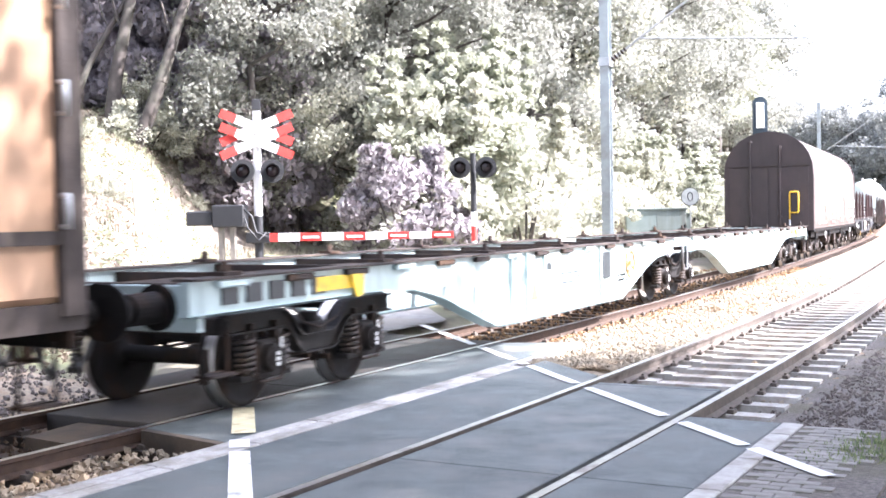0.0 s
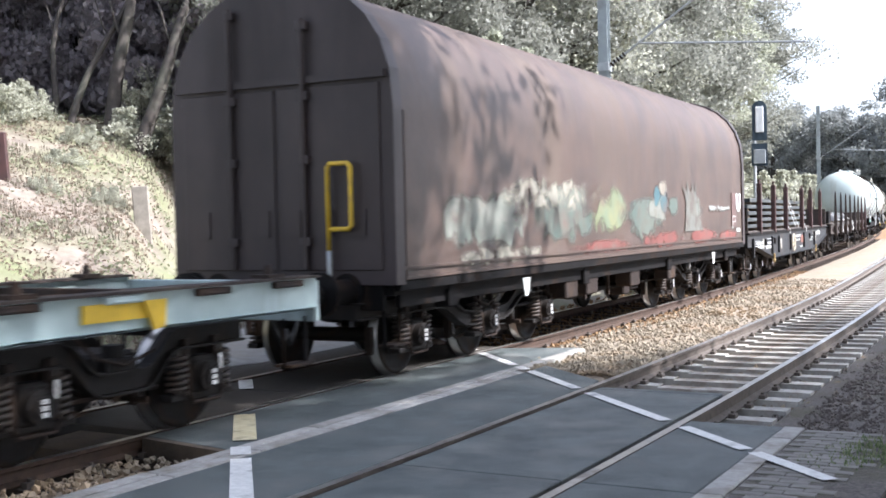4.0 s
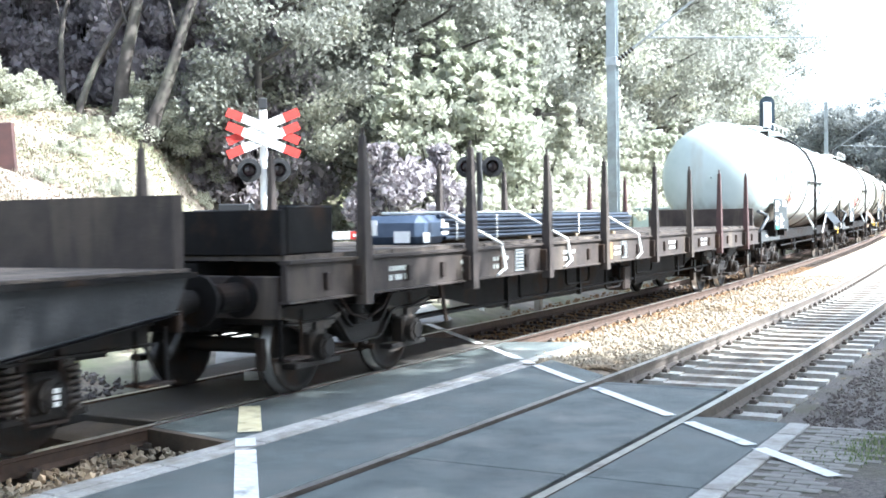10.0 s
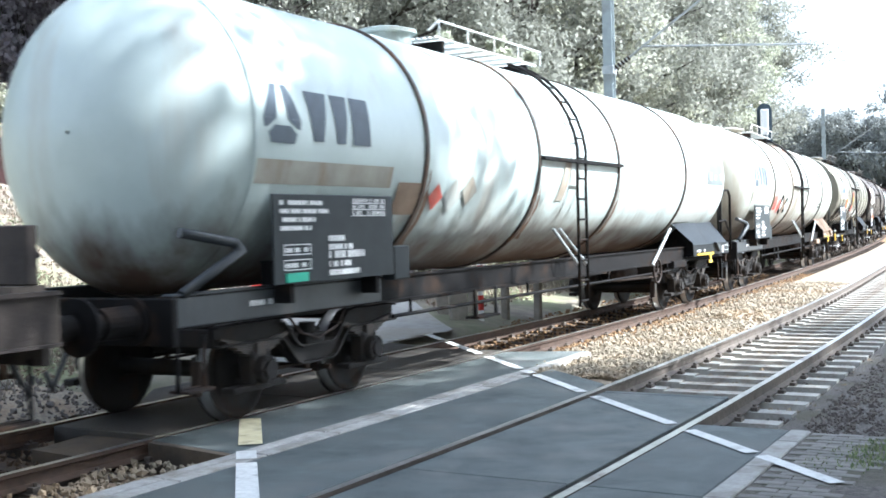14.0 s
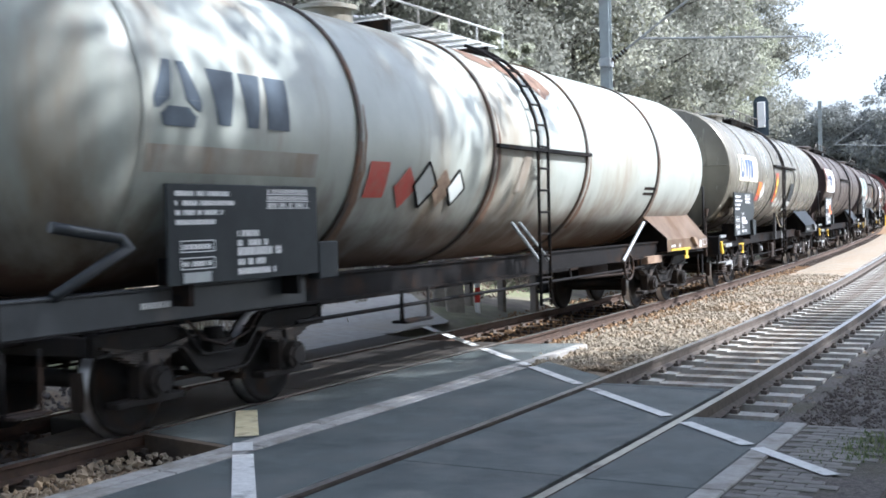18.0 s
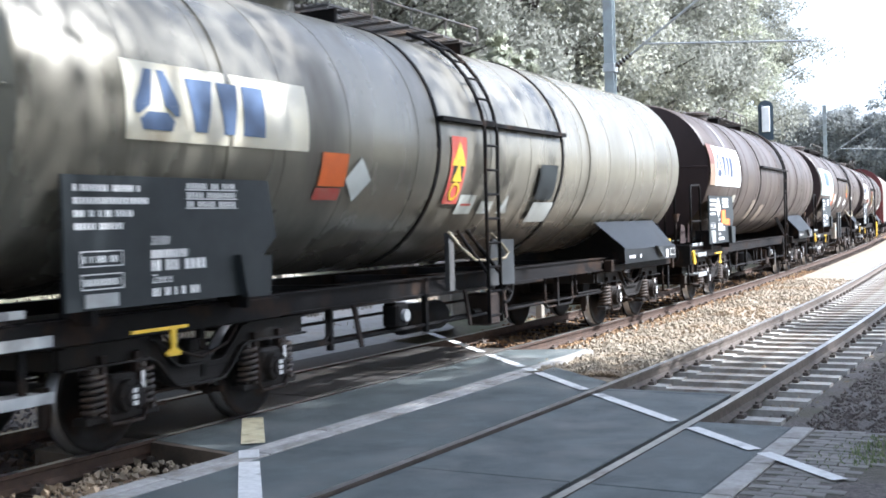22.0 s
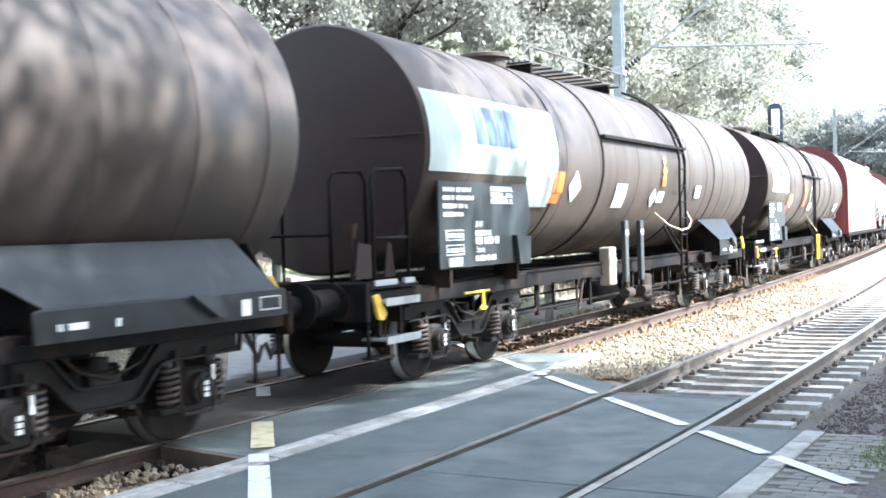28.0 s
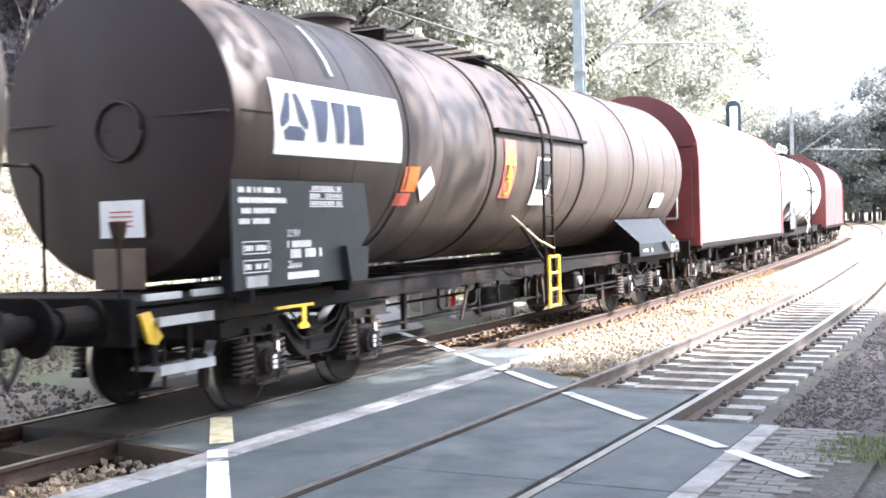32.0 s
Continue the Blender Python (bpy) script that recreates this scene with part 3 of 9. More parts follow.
sheet("gravel_left", FAR - 3.2, FAR - 1.7, -6.0, 9.6, lambda a, b: ground_z(a, b) + 0.05 + 0.02 * noise.noise((a * 3.3, b * 3.3, 4)) - 0.1 * smooth(a, 9.2, 9.6),
      BALLAST, "dusty stones along the far rail", "gravel", 0.2, 0.25)
sheet("verge_left", FAR - 7.0, FAR - 2.9, -6.0, 9.6, lambda a, b: ground_z(a, b) + 0.035 + 0.012 * noise.noise((a * 3, b * 3, 4)) - 0.1 * smooth(a, 9.2, 9.6),
      VERGE, "dusty trodden grass verge beyond the far track", "verge", 0.25, 0.3)
# stones heaped against the crossing's end
sheet("gravel_wedge", -1.6, -0.1, 11.7, 17.4, lambda a, b: -0.075 - 0.09 * smooth(a, 13.5, 17.0) - 0.3 * (a < 12.0) - 0.1 * smooth(b, -0.35, -0.1) - 0.4 * smooth(12.75 - (b + 1.15) * 0.95 - a, -0.1, 0.15) + 0.012 * noise.noise((a * 4, b * 4, 2)),
      BALLAST, "crushed stone heaped against the end of the crossing", "ballast", 0.15, 0.2)


# ---- loose stones ----
def stones(name, spots, seed, material, label, size=(0.016, 0.034)):
    rg = np.random.RandomState(seed)
    base = np.array([(1, 0, 0), (-1, 0, 0), (0, 1, 0), (0, -1, 0), (0, 0, 1), (0, 0, -1)], float)
    tri = np.array([(0, 2, 4), (2, 1, 4), (1, 3, 4), (3, 0, 4), (2, 0, 5), (1, 2, 5), (3, 1, 5), (0, 3, 5)])
    vs, fs = [], []
    for s0, s1, o0, o1, n, zf in spots:
        for _ in range(n):
            # thin out with distance
            a = s0 + (s1 - s0) * rg.rand() ** 1.6
            b = rg.uniform(o0, o1)
            c0 = place(a, b, zf(a, b))
            r = rg.uniform(*size) * (1 + 0.6 * (rg.rand() < 0.2))
            v = base * (r * rg.uniform(0.6, 1.35, (6, 1)))
            q = rg.randn(3, 3)
            q, _ = np.linalg.qr(q)
            v = v @ q + np.array(c0)
            fs.extend((tri + len(vs)).tolist())
            vs.extend(v.tolist())
    tagged(hang(name, raw(name, vs, fs), material), label, "stones", kind="stuff")


stones("ballast_stones", [(12.4, 16.2, -1.55, -0.12, 2600, lambda a, b: -0.055 - 0.06 * smooth(a, 13.5, 16.5) + 0.02 * math.sin(a * 5 + b * 9)), (11.3, 34, -2.3, -0.12, 5200, lambda a, b: -0.19 + 0.07 * math.cos((b + 1.25) * 1.4) * smooth(a, 13, 15) + 0.03),
                          (11.2, 34, 0.1, 1.4, 1500, lambda a, b: -0.245), (9.6, 34, 1.62, 2.3, 1200, lambda a, b: -0.235)], 3, STONE, "loose grey-brown ballast stones")
stones("cinder_stones", [(9.6, 34, 1.55, 2.75, 5200, lambda a, b: -0.235 + 0.02 * math.sin(a * 9 + b * 7)), (9.7, 32, 2.2, 5.6, 12000, lambda a, b: max(ground_z(a, b), -0.235 if b < 3.2 else -1) + 0.035)], 5, CINDER, "loose dark cinder stones", (0.012, 0.026))
stones("trackside_stones", [(1.5, 6.9, -2.4, -1.5, 1500, lambda a, b: -0.12), 
                            ], 6, STONE, "loose dusty stones beside the rusty rails")

stones("verge_stones", [(0.5, 9.5, FR - 2.6, FR - 0.1, 5200, lambda a, b: max(-0.17, ground_z(a, b) + 0.06))], 18, CINDER, "loose dark stones beyond the far rail", (0.014, 0.032))
stones("rusty_stones", [(1.5, 7.3, FR + 0.1, FN - 0.1, 900, lambda a, b: -0.17), ], 16, BALLAST_RUST_SHADED, "loose rust-brown stones under the train")
stones("ochre_stones", [(13.6, 40, FR - 1.2, FN - 0.1, 2600, lambda a, b: -0.17), (14.5, 40, FN + 0.1, FN + 0.55, 1400, lambda a, b: -0.16)], 17, BALLAST_OCHRE_SUNLIT, "loose stones with warm sunlight put into their ochre colour")
# ---- trees, bushes and grass ----
def leaf_mesh(name, pts, size, seed, material, flat=0.0):
    """A mesh of separate leaf quads at the points."""
    rg = np.random.RandomState(seed)
    n = len(pts)
    d = rg.randn(n, 3)
    d[:, 2] *= (1 - flat)
    d /= np.linalg.norm(d, axis=1)[:, None]
    e = np.cross(d, rg.randn(n, 3))
    e /= np.linalg.norm(e, axis=1)[:, None]
    L = size * rg.uniform(0.6, 1.3, (n, 1))
    Wd = L * rg.uniform(0.45, 0.75, (n, 1))
    v = np.empty((n, 4, 3))
    v[:, 0] = pts - d * L / 2
    v[:, 1] = pts + e * Wd / 2
    v[:, 2] = pts + d * L / 2
    v[:, 3] = pts - e * Wd / 2
    me = bpy.data.meshes.new(name)
    me.vertices.add(4 * n)
    me.vertices.foreach_set("co", v.ravel())
    me.loops.add(4 * n)
    me.loops.foreach_set("vertex_index", np.arange(4 * n))
    me.polygons.add(n)
    me.polygons.foreach_set("loop_start", np.arange(0, 4 * n, 4))
    me.update(calc_edges=True)
    me.materials.append(material)
    return me


def clump_points(rg, centres, radii, per):
    out = []
    for c, r in zip(centres, radii):
        q = rg.randn(per, 3)
        q /= np.linalg.norm(q, axis=1)[:, None]
        q *= (rg.rand(per, 1) ** 0.45) * r * np.array([1.15, 1.15, 0.75])
        out.append(c + q)
    return np.concatenate(out)


def make_tree(name, label, height, spread, base, clumps, per, leaf, seed, material, trunk_r=0.22, lean=0.0, category="tree", bark=None):
    """A tree at the origin: a tapered trunk with limbs, and a crown of clumps of leaves with gaps between them."""
    rg = np.random.RandomState(seed)
    top = empty(name, label, category, "wood beside the railway")
    bm = nb()
    pts = [Vector((0, 0, -0.6))]
    steps = 6
    for i in range(1, steps + 1):
        h = height * 0.82 * i / steps
        pts.append(Vector((lean * h + rg.uniform(-0.1, 0.1) * h * 0.12, rg.uniform(-0.1, 0.1) * h * 0.12, h)))
    for i in range(steps):
        rod(bm, pts[i], pts[i + 1], trunk_r * (1 - 0.8 * i / steps), 9, trunk_r * (1 - 0.8 * (i + 1) / steps), False)
    part("trunk", bm, bark or BARK, top)
    centres, radii = [], []
    nl = max(5, clumps // 8)
    for i in range(nl):
        h = base + (height * 0.9 - base) * (i + rg.rand()) / nl
        f = h / (height * 0.82) * steps
        k2 = min(steps - 1, int(f))
        p = pts[k2].lerp(pts[k2 + 1], min(1, f - k2))
        a = rg.uniform(0, 2 * math.pi)
        reach = spread * (0.55 + 0.5 * rg.rand()) * math.sin(math.pi * min(0.95, max(0.12, (h - base * 0.6) / (height - base * 0.6)))) ** 0.6
        q = p + Vector((math.cos(a) * reach, math.sin(a) * reach, reach * rg.uniform(0.15, 0.6)))
        bm = nb()
        mid = p.lerp(q, 0.5) + Vector((0, 0, -0.06 * reach))
        rod(bm, p, mid, trunk_r * 0.35, 6, trunk_r * 0.22, False)
        rod(bm, mid, q, trunk_r * 0.22, 6, trunk_r * 0.07, False)
        part("limb", bm, bark or BARK, top)
        for _ in range(clumps // nl):
            t = rg.uniform(0.45, 1.12)
            c = p.lerp(q, t)
            centres.append((c.x + rg.normal(0, 0.16) * spread, c.y + rg.normal(0, 0.16) * spread, c.z + rg.normal(0.1, 0.16) * spread))
            radii.append(spread * rg.uniform(0.13, 0.27))
    P = clump_points(rg, np.array(centres), radii, per)
    hang("crown", leaf_mesh("crown", P, leaf, seed + 1, material), None, top)
    return top


def make_bush(name, label, rx, rz, clumps, per, leaf, seed, material, stems=5):
    rg = np.random.RandomState(seed)
    top = empty(name, label, "bush", "bushes on the bank")
    cen, rad = [], []
    for i in range(clumps):
        a, t = rg.uniform(0, 6.28), rg.rand() ** 0.5
        z = rz * rg.rand() ** 0.8
        w = rx * math.sqrt(max(0.05, 1 - (z / (rz * 1.08)) ** 2)) * t
        cen.append((w * math.cos(a), w * math.sin(a), z))
        rad.append(rx * rg.uniform(0.12, 0.26))
    for i in range(6):
        a = rg.uniform(0, 6.28)
        for k2 in range(4):
            cen.append((0.5 * rx * math.cos(a), 0.5 * rx * math.sin(a), rz * (0.9 + 0.09 * k2)))
            rad.append(rx * 0.09)
    bm = nb()
    for i in range(stems):
        a = rg.uniform(0, 6.28)
        q = Vector((0.5 * rx * math.cos(a), 0.5 * rx * math.sin(a), rz * 0.75))
        rod(bm, (0, 0, -0.3), q * 0.55, 0.04, 6, 0.028, False)
        rod(bm, q * 0.55, q, 0.028, 6, 0.01, False)
    part("stem", bm, BARK, top)
    hang("foliage", leaf_mesh("foliage", clump_points(rg, np.array(cen), rad, per), leaf, seed + 1, material), None, top)
    return top


def stand(s, off, dz=0.0):
    return place(s, off, ground_z(s, off) + dz)


def stand_line(p):
    """Where a plant stands against the opening of the path into the wood: sideways share and depth."""
    d = Vector(p) - Vector(EYE)
    depth = -0.5013 * d.x + 0.8653 * d.y
    return (0.8653 * d.x + 0.5013 * d.y) / max(0.1, depth), depth


def in_hollow(p):
    """The dark hollow under tall trunks at the wood's edge keeps free of low crowns."""
    side, depth = stand_line(p)
    return -0.48 < side < -0.13 and depth < 44


rg = random.Random(12)
KINDS = [
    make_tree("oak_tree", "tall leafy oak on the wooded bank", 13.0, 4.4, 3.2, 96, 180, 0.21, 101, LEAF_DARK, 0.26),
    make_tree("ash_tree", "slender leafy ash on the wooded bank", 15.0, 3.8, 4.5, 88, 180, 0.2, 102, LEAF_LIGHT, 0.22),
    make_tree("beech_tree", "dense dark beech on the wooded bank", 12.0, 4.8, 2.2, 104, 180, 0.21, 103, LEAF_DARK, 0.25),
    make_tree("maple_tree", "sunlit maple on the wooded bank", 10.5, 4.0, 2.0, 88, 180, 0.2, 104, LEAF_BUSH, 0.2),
]
KINDS.append(make_tree("poplar_tree", "tall open-crowned poplar on the camera's side of the line", 21.0, 4.6, 5.5, 96, 52, 0.3, 105, LEAF_LIGHT, 0.3))
KINDS.append(make_tree("beech_tree", "tall dark beech with a long bare trunk inside the wood", 16.0, 4.6, 6.5, 104, 150, 0.24, 106, LEAF_DARK, 0.2))
KINDS.append(make_tree("beech_tree", "dense dark beech far down the line, haze put into its leaf colour", 13.0, 5.0, 1.8, 90, 150, 0.3, 107, LEAF_FAR_HAZE, 0.26))
first = [True] * len(KINDS)


def plant(k2, p, scale, turn):
    src = KINDS[k2]
    m = Matrix.Translation(p) @ pose(0, 0, 0, 0, 0, turn)
    if first[k2]:
        first[k2] = False
        ob = src
    else:
        ob = copy_thing(src, m)
    ob.matrix_basis = m @ Matrix.Diagonal((scale, scale, scale, 1))
    return ob


# wood over the bank, thinner near the edge
for s0 in np.arange(8, 66, 4.4):
    for left in (10.5, 14.5, 19.0, 24.5, 31.0):
        ss, ll = s0 + rg.uniform(-1.8, 1.8), left + rg.uniform(-1.6, 1.6)
        if (left < 12 and (rg.random() < 0.35 or s0 < 21)) or (left < 21 and s0 < 20):
            continue
        p = stand(ss, FAR - ll, -0.1)
        if -0.8 < road_side(p.x, p.y) < 4.4 and ll < 12.5:
            continue
        if in_hollow(p):
            continue
        plant(rg.choice((0, 0, 1, 2, 2, 3)) if s0 > 27 else rg.choice((0, 2)), p, rg.uniform(0.85, 1.25), rg.uniform(0, 360))
for s0 in np.arange(66, 140, 6.5):
    for left in (11.0, 16.0, 22.0, 29.0):
        ss, ll = s0 + rg.uniform(-2, 2), left + rg.uniform(-1.0, 1.0) + 0.06 * max(0, s0 - 66)
        plant(rg.choice((0, 1, 2)), stand(ss, FAR - ll, -0.1), rg.uniform(1.25, 1.7), rg.uniform(0, 360))
# tall trunks in the hollow, with their crowns high above, and the leafy oak beside it
for i in range(15):
    side, depth = -0.47 + 0.36 * ((i * 0.618) % 1.0), 33 + 21 * ((i * 0.377) % 1.0)
    x = -0.5013 * depth + 0.8653 * side * depth
    y = 0.8653 * depth + 0.5013 * side * depth
    s0, o0 = along(x, y)
    plant(5, stand(s0, o0, -0.1), rg.uniform(0.9, 1.2), rg.uniform(0, 360))
for i in range(11):
    side, depth = -0.46 + 0.3 * ((i * 0.618) % 1.0), 35 + 10 * ((i * 0.377) % 1.0)
    s0, o0 = along(-0.5013 * depth + 0.8653 * side * depth, 0.8653 * depth + 0.5013 * side * depth)
    plant((1, 3)[i % 2], stand(s0, o0, -0.1), rg.uniform(0.34, 0.52), rg.uniform(0, 360))
for side, depth, k2, sc in ((-0.165, 31.0, 0, 0.7), (-0.13, 32.5, 3, 0.62), (-0.21, 33.0, 3, 0.5), (-0.045, 34.0, 2, 0.8), (-0.19, 36.0, 0, 0.9)):
    s0, o0 = along(-0.5013 * depth + 0.8653 * side * depth, 0.8653 * depth + 0.5013 * side * depth)
    plant(k2, stand(s0, o0, -0.1), sc, rg.uniform(0, 360))
# woods that close the line far off, and on the other side
for i in range(46):
    ss = rg.uniform(215, 330)
    oo = rg.uniform(-30, 60)
    if abs(oo - NEAR) < 6 and ss < 300:
        oo += 14
    plant(6, stand(ss, oo, -0.5), rg.uniform(1.2, 1.6), rg.uniform(0, 360))
for i in range(22):
    ss = rg.uniform(200, 262)
    oo = rg.uniform(-9, 16)
    plant(6, stand(ss, oo, -0.5), rg.uniform(1.3, 1.8), rg.uniform(0, 360))
for x, y, sc in ((-25.0, 196.0, 1.95), (-21.0, 202.0, 2.1), (-30.0, 200.0, 1.7), (-34.0, 206.0, 1.5), (-17.0, 192.0, 2.1)):
    s0, o0 = along(x, y)
    plant(6, stand(s0, o0, -0.5), sc, rg.uniform(0, 360))
# tall trees on the camera's side, which shade the crossing
for x, y, k2, sc in ((10.2, 15.2, 2, 1.0), (11.5, 12.0, 1, 1.2), (5.2, 7.5, 4, 0.9), (10.0, 6.0, 0, 1.2), (7.0, 1.0, 2, 1.2), (12.0, -1.0, 1, 1.2),
                     (15.0, 8.0, 2, 1.3), (15.0, 16.0, 0, 1.2), (5.0, -6.0, 0, 1.2), (10.5, -8.0, 2, 1.2), (14.0, 24.0, 1, 1.15), (19.0, 20.0, 2, 1.2), (-3.0, -14.0, 0, 1.2), (-12.0, -12.0, 2, 1.2), (4.6, 11.0, 4, 0.8), (6.5, 14.0, 4, 1.0), (10.5, 15.0, 4, 1.05), (4.5, 1.5, 4, 0.9), (9.0, 2.0, 4, 1.05), (8.8, 19.4, 2, 1.0), (10.5, 24.0, 2, 1.0)):
    s0, o0 = along(x, y)
    plant(k2, stand(s0, o0, -0.1), sc, rg.uniform(0, 360))

# slanting trunks at the wood's edge
def lean_trunk(p, q, r, label):
    bm = nb()
    p, q = Vector(p), Vector(q)
    n = 7
    last = p
    for i in range(1, n + 1):
        t = i / n
        c = p.lerp(q, t) + Vector((0.12 * math.sin(t * 7 + q.x), 0.12 * math.cos(t * 5), 0))
        rod(bm, last, c, r * (1 - 0.55 * (i - 1) / n), 10, r * (1 - 0.55 * i / n), False)
        last = c
    top = empty("tree_trunk", label, "tree trunk", "wood beside the railway")
    part("trunk", bm, BARK, top)
    bm = nb()
    for t, dx, dz in ((0.62, -0.35, 1.0), (0.8, 0.4, 0.9)):
        c = p.lerp(q, t)
        d = Vector((dx, 0.3 * dx, dz))
        pipe(bm, [c, c + d * 0.4 + Vector((dx * 0.25, 0, 0)), c + d * 0.75 + Vector((dx * 0.2, 0, 0.1)), c + d * 1.2], r * 0.16, 6)
    part("limb", bm, BARK, top)


for foot, head, r in (((-22.72, 21.49, 3.0), (-22.6, 22.7, 9.2), 0.24), ((-21.6, 21.0, 2.87), (-20.5, 23.1, 8.8), 0.21), ((-24.88, 21.42, 3.97), (-24.95, 22.4, 9.0), 0.1), ((-23.9, 20.85, 3.93), (-22.8, 23.1, 8.9), 0.12)):
    lean_trunk(foot, head, r, "grey-barked slanting tree trunk at the wood's edge")

# bushes on the bank
# the purple here is shade painted into the leaves
purple = make_bush("bush", "bush behind the barrier, its purple shade put into the leaf colour", 1.25, 1.7, 50, 110, 0.13, 209, LEAF_PURPLE_SHADE)
BUSH = [
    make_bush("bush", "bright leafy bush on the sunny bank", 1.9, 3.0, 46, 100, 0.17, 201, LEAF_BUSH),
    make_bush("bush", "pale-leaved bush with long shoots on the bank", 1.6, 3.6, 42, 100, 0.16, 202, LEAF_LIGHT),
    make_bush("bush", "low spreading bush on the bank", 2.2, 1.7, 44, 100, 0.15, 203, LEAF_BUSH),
]
firstb = [True] * 3


def bush(k2, p, scale, turn):
    m = Matrix.Translation(p) @ pose(0, 0, 0, 0, 0, turn)
    if firstb[k2]:
        firstb[k2] = False
        ob = BUSH[k2]
    else:
        ob = copy_thing(BUSH[k2], m)
    ob.matrix_basis = m @ Matrix.Diagonal((scale, scale, scale, 1))


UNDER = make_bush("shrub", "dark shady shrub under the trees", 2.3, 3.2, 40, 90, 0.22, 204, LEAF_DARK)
first_u = [True]


def under(p, scale, turn):
    m = Matrix.Translation(p) @ pose(0, 0, 0, 0, 0, turn)
    ob = UNDER if first_u[0] else copy_thing(UNDER, m)
    first_u[0] = False
    ob.matrix_basis = m @ Matrix.Diagonal((scale, scale, scale, 1))


def grounded(x, y):
    s0, o0 = along(x, y)
    return stand(s0, o0, -0.15)


purple.matrix_basis = Matrix.Translation(grounded(-14.75, 23.7)) @ Matrix.Diagonal((1.65, 1.3, 1.6, 1))
for x, y, k2, sc in ((-15.1, 25.8, 0, 1.3), (-15.9, 25.9, 1, 1.3), (-14.6, 27.2, 1, 1.2), (-15.6, 28.0, 1, 1.35), (-16.2, 25.9, 2, 0.85), (-21.9, 22.1, 2, 0.62), (-22.1, 22.7, 2, 0.5), (-22.9, 23.0, 0, 0.5), (-21.9, 24.0, 2, 0.4), (-22.3, 24.9, 2, 0.45), (-22.1, 26.0, 2, 0.4), (-23.2, 26.0, 0, 0.42), (-21.3, 23.2, 2, 0.22), (-21.5, 26.4, 2, 0.3), (-25.34, 19.99, 2, 0.42), (-25.65, 20.97, 2, 0.4), (-24.19, 19.5, 2, 0.5), (-24.13, 20.11, 2, 0.42), (-24.26, 18.88, 0, 0.38), (-20.5, 18.17, 2, 0.25), (-18.58, 17.55, 2, 0.22), (-19.39, 16.5, 2, 0.2), (-21.72, 19.78, 2, 0.3), (-14.46, 29.76, 0, 1.2), (-16.09, 31.13, 1, 1.3)):
    bush(k2, grounded(x, y), sc, rg.uniform(0, 360))
for s0 in np.arange(25, 64, 1.9):
    for left in (5.6, 7.4, 9.3):
        if left < 6 and s0 < 52:
            continue
        p = stand(s0 + rg.uniform(-0.8, 0.8), FAR - left + rg.uniform(-0.7, 0.7), -0.2)
        k2, sc, turn = rg.choice((0, 1, 2, 2)), rg.uniform(0.7, 1.1), rg.uniform(0, 360)
        if -1.5 < road_side(p.x, p.y) < 4.6 and stand_line(p)[1] < 31:
            continue
        bush(k2, p, sc, turn)
for i in range(26):
    bush(rg.choice((0, 2)), stand(rg.uniform(64, 150), FAR - rg.uniform(4.5, 7), -0.2), rg.uniform(0.9, 1.4), rg.uniform(0, 360))


for s0 in np.arange(6, 62, 3.2):
    for left in (12.5, 16.5, 21.0, 26.0, 31.0):
        if left < 20 and s0 < 22:
            continue
        p = stand(s0 + rg.uniform(-1.3, 1.3), FAR - left + rg.uniform(-1.6, 1.6), -0.2)
        if -0.8 < road_side(p.x, p.y) < 4.2 and left < 13:
            continue
        if in_hollow(p):
            continue
        under(p, rg.uniform(0.9, 1.5), rg.uniform(0, 360))


# leafy saplings that fill the shade between the slanting trunks
SAPLING = make_bush("sapling", "leafy sapling in the wood, purple-grey veil put into its leaf colour", 2.0, 4.4, 52, 90, 0.2, 205, LEAF_VEIL)
for i in range(34):
    side, depth = -0.52 + 0.38 * ((i * 0.618) % 1.0), 32.5 + 8.5 * ((i * 0.377 + 0.1) % 1.0)
    s0, o0 = along(-0.5013 * depth + 0.8653 * side * depth, 0.8653 * depth + 0.5013 * side * depth)
    m = Matrix.Translation(stand(s0, o0, -0.2)) @ pose(0, 0, 0, 0, 0, rg.uniform(0, 360))
    ob = copy_thing(SAPLING, m) if i else SAPLING
    k2 = rg.uniform(0.75, 1.35)
    ob.matrix_basis = m @ Matrix.Diagonal((k2, k2, k2 * 1.15, 1))


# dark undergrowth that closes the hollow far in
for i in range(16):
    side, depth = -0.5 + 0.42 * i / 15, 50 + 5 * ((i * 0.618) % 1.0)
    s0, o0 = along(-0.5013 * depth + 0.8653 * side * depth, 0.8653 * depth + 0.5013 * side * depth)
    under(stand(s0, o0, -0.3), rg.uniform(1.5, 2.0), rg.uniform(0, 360))


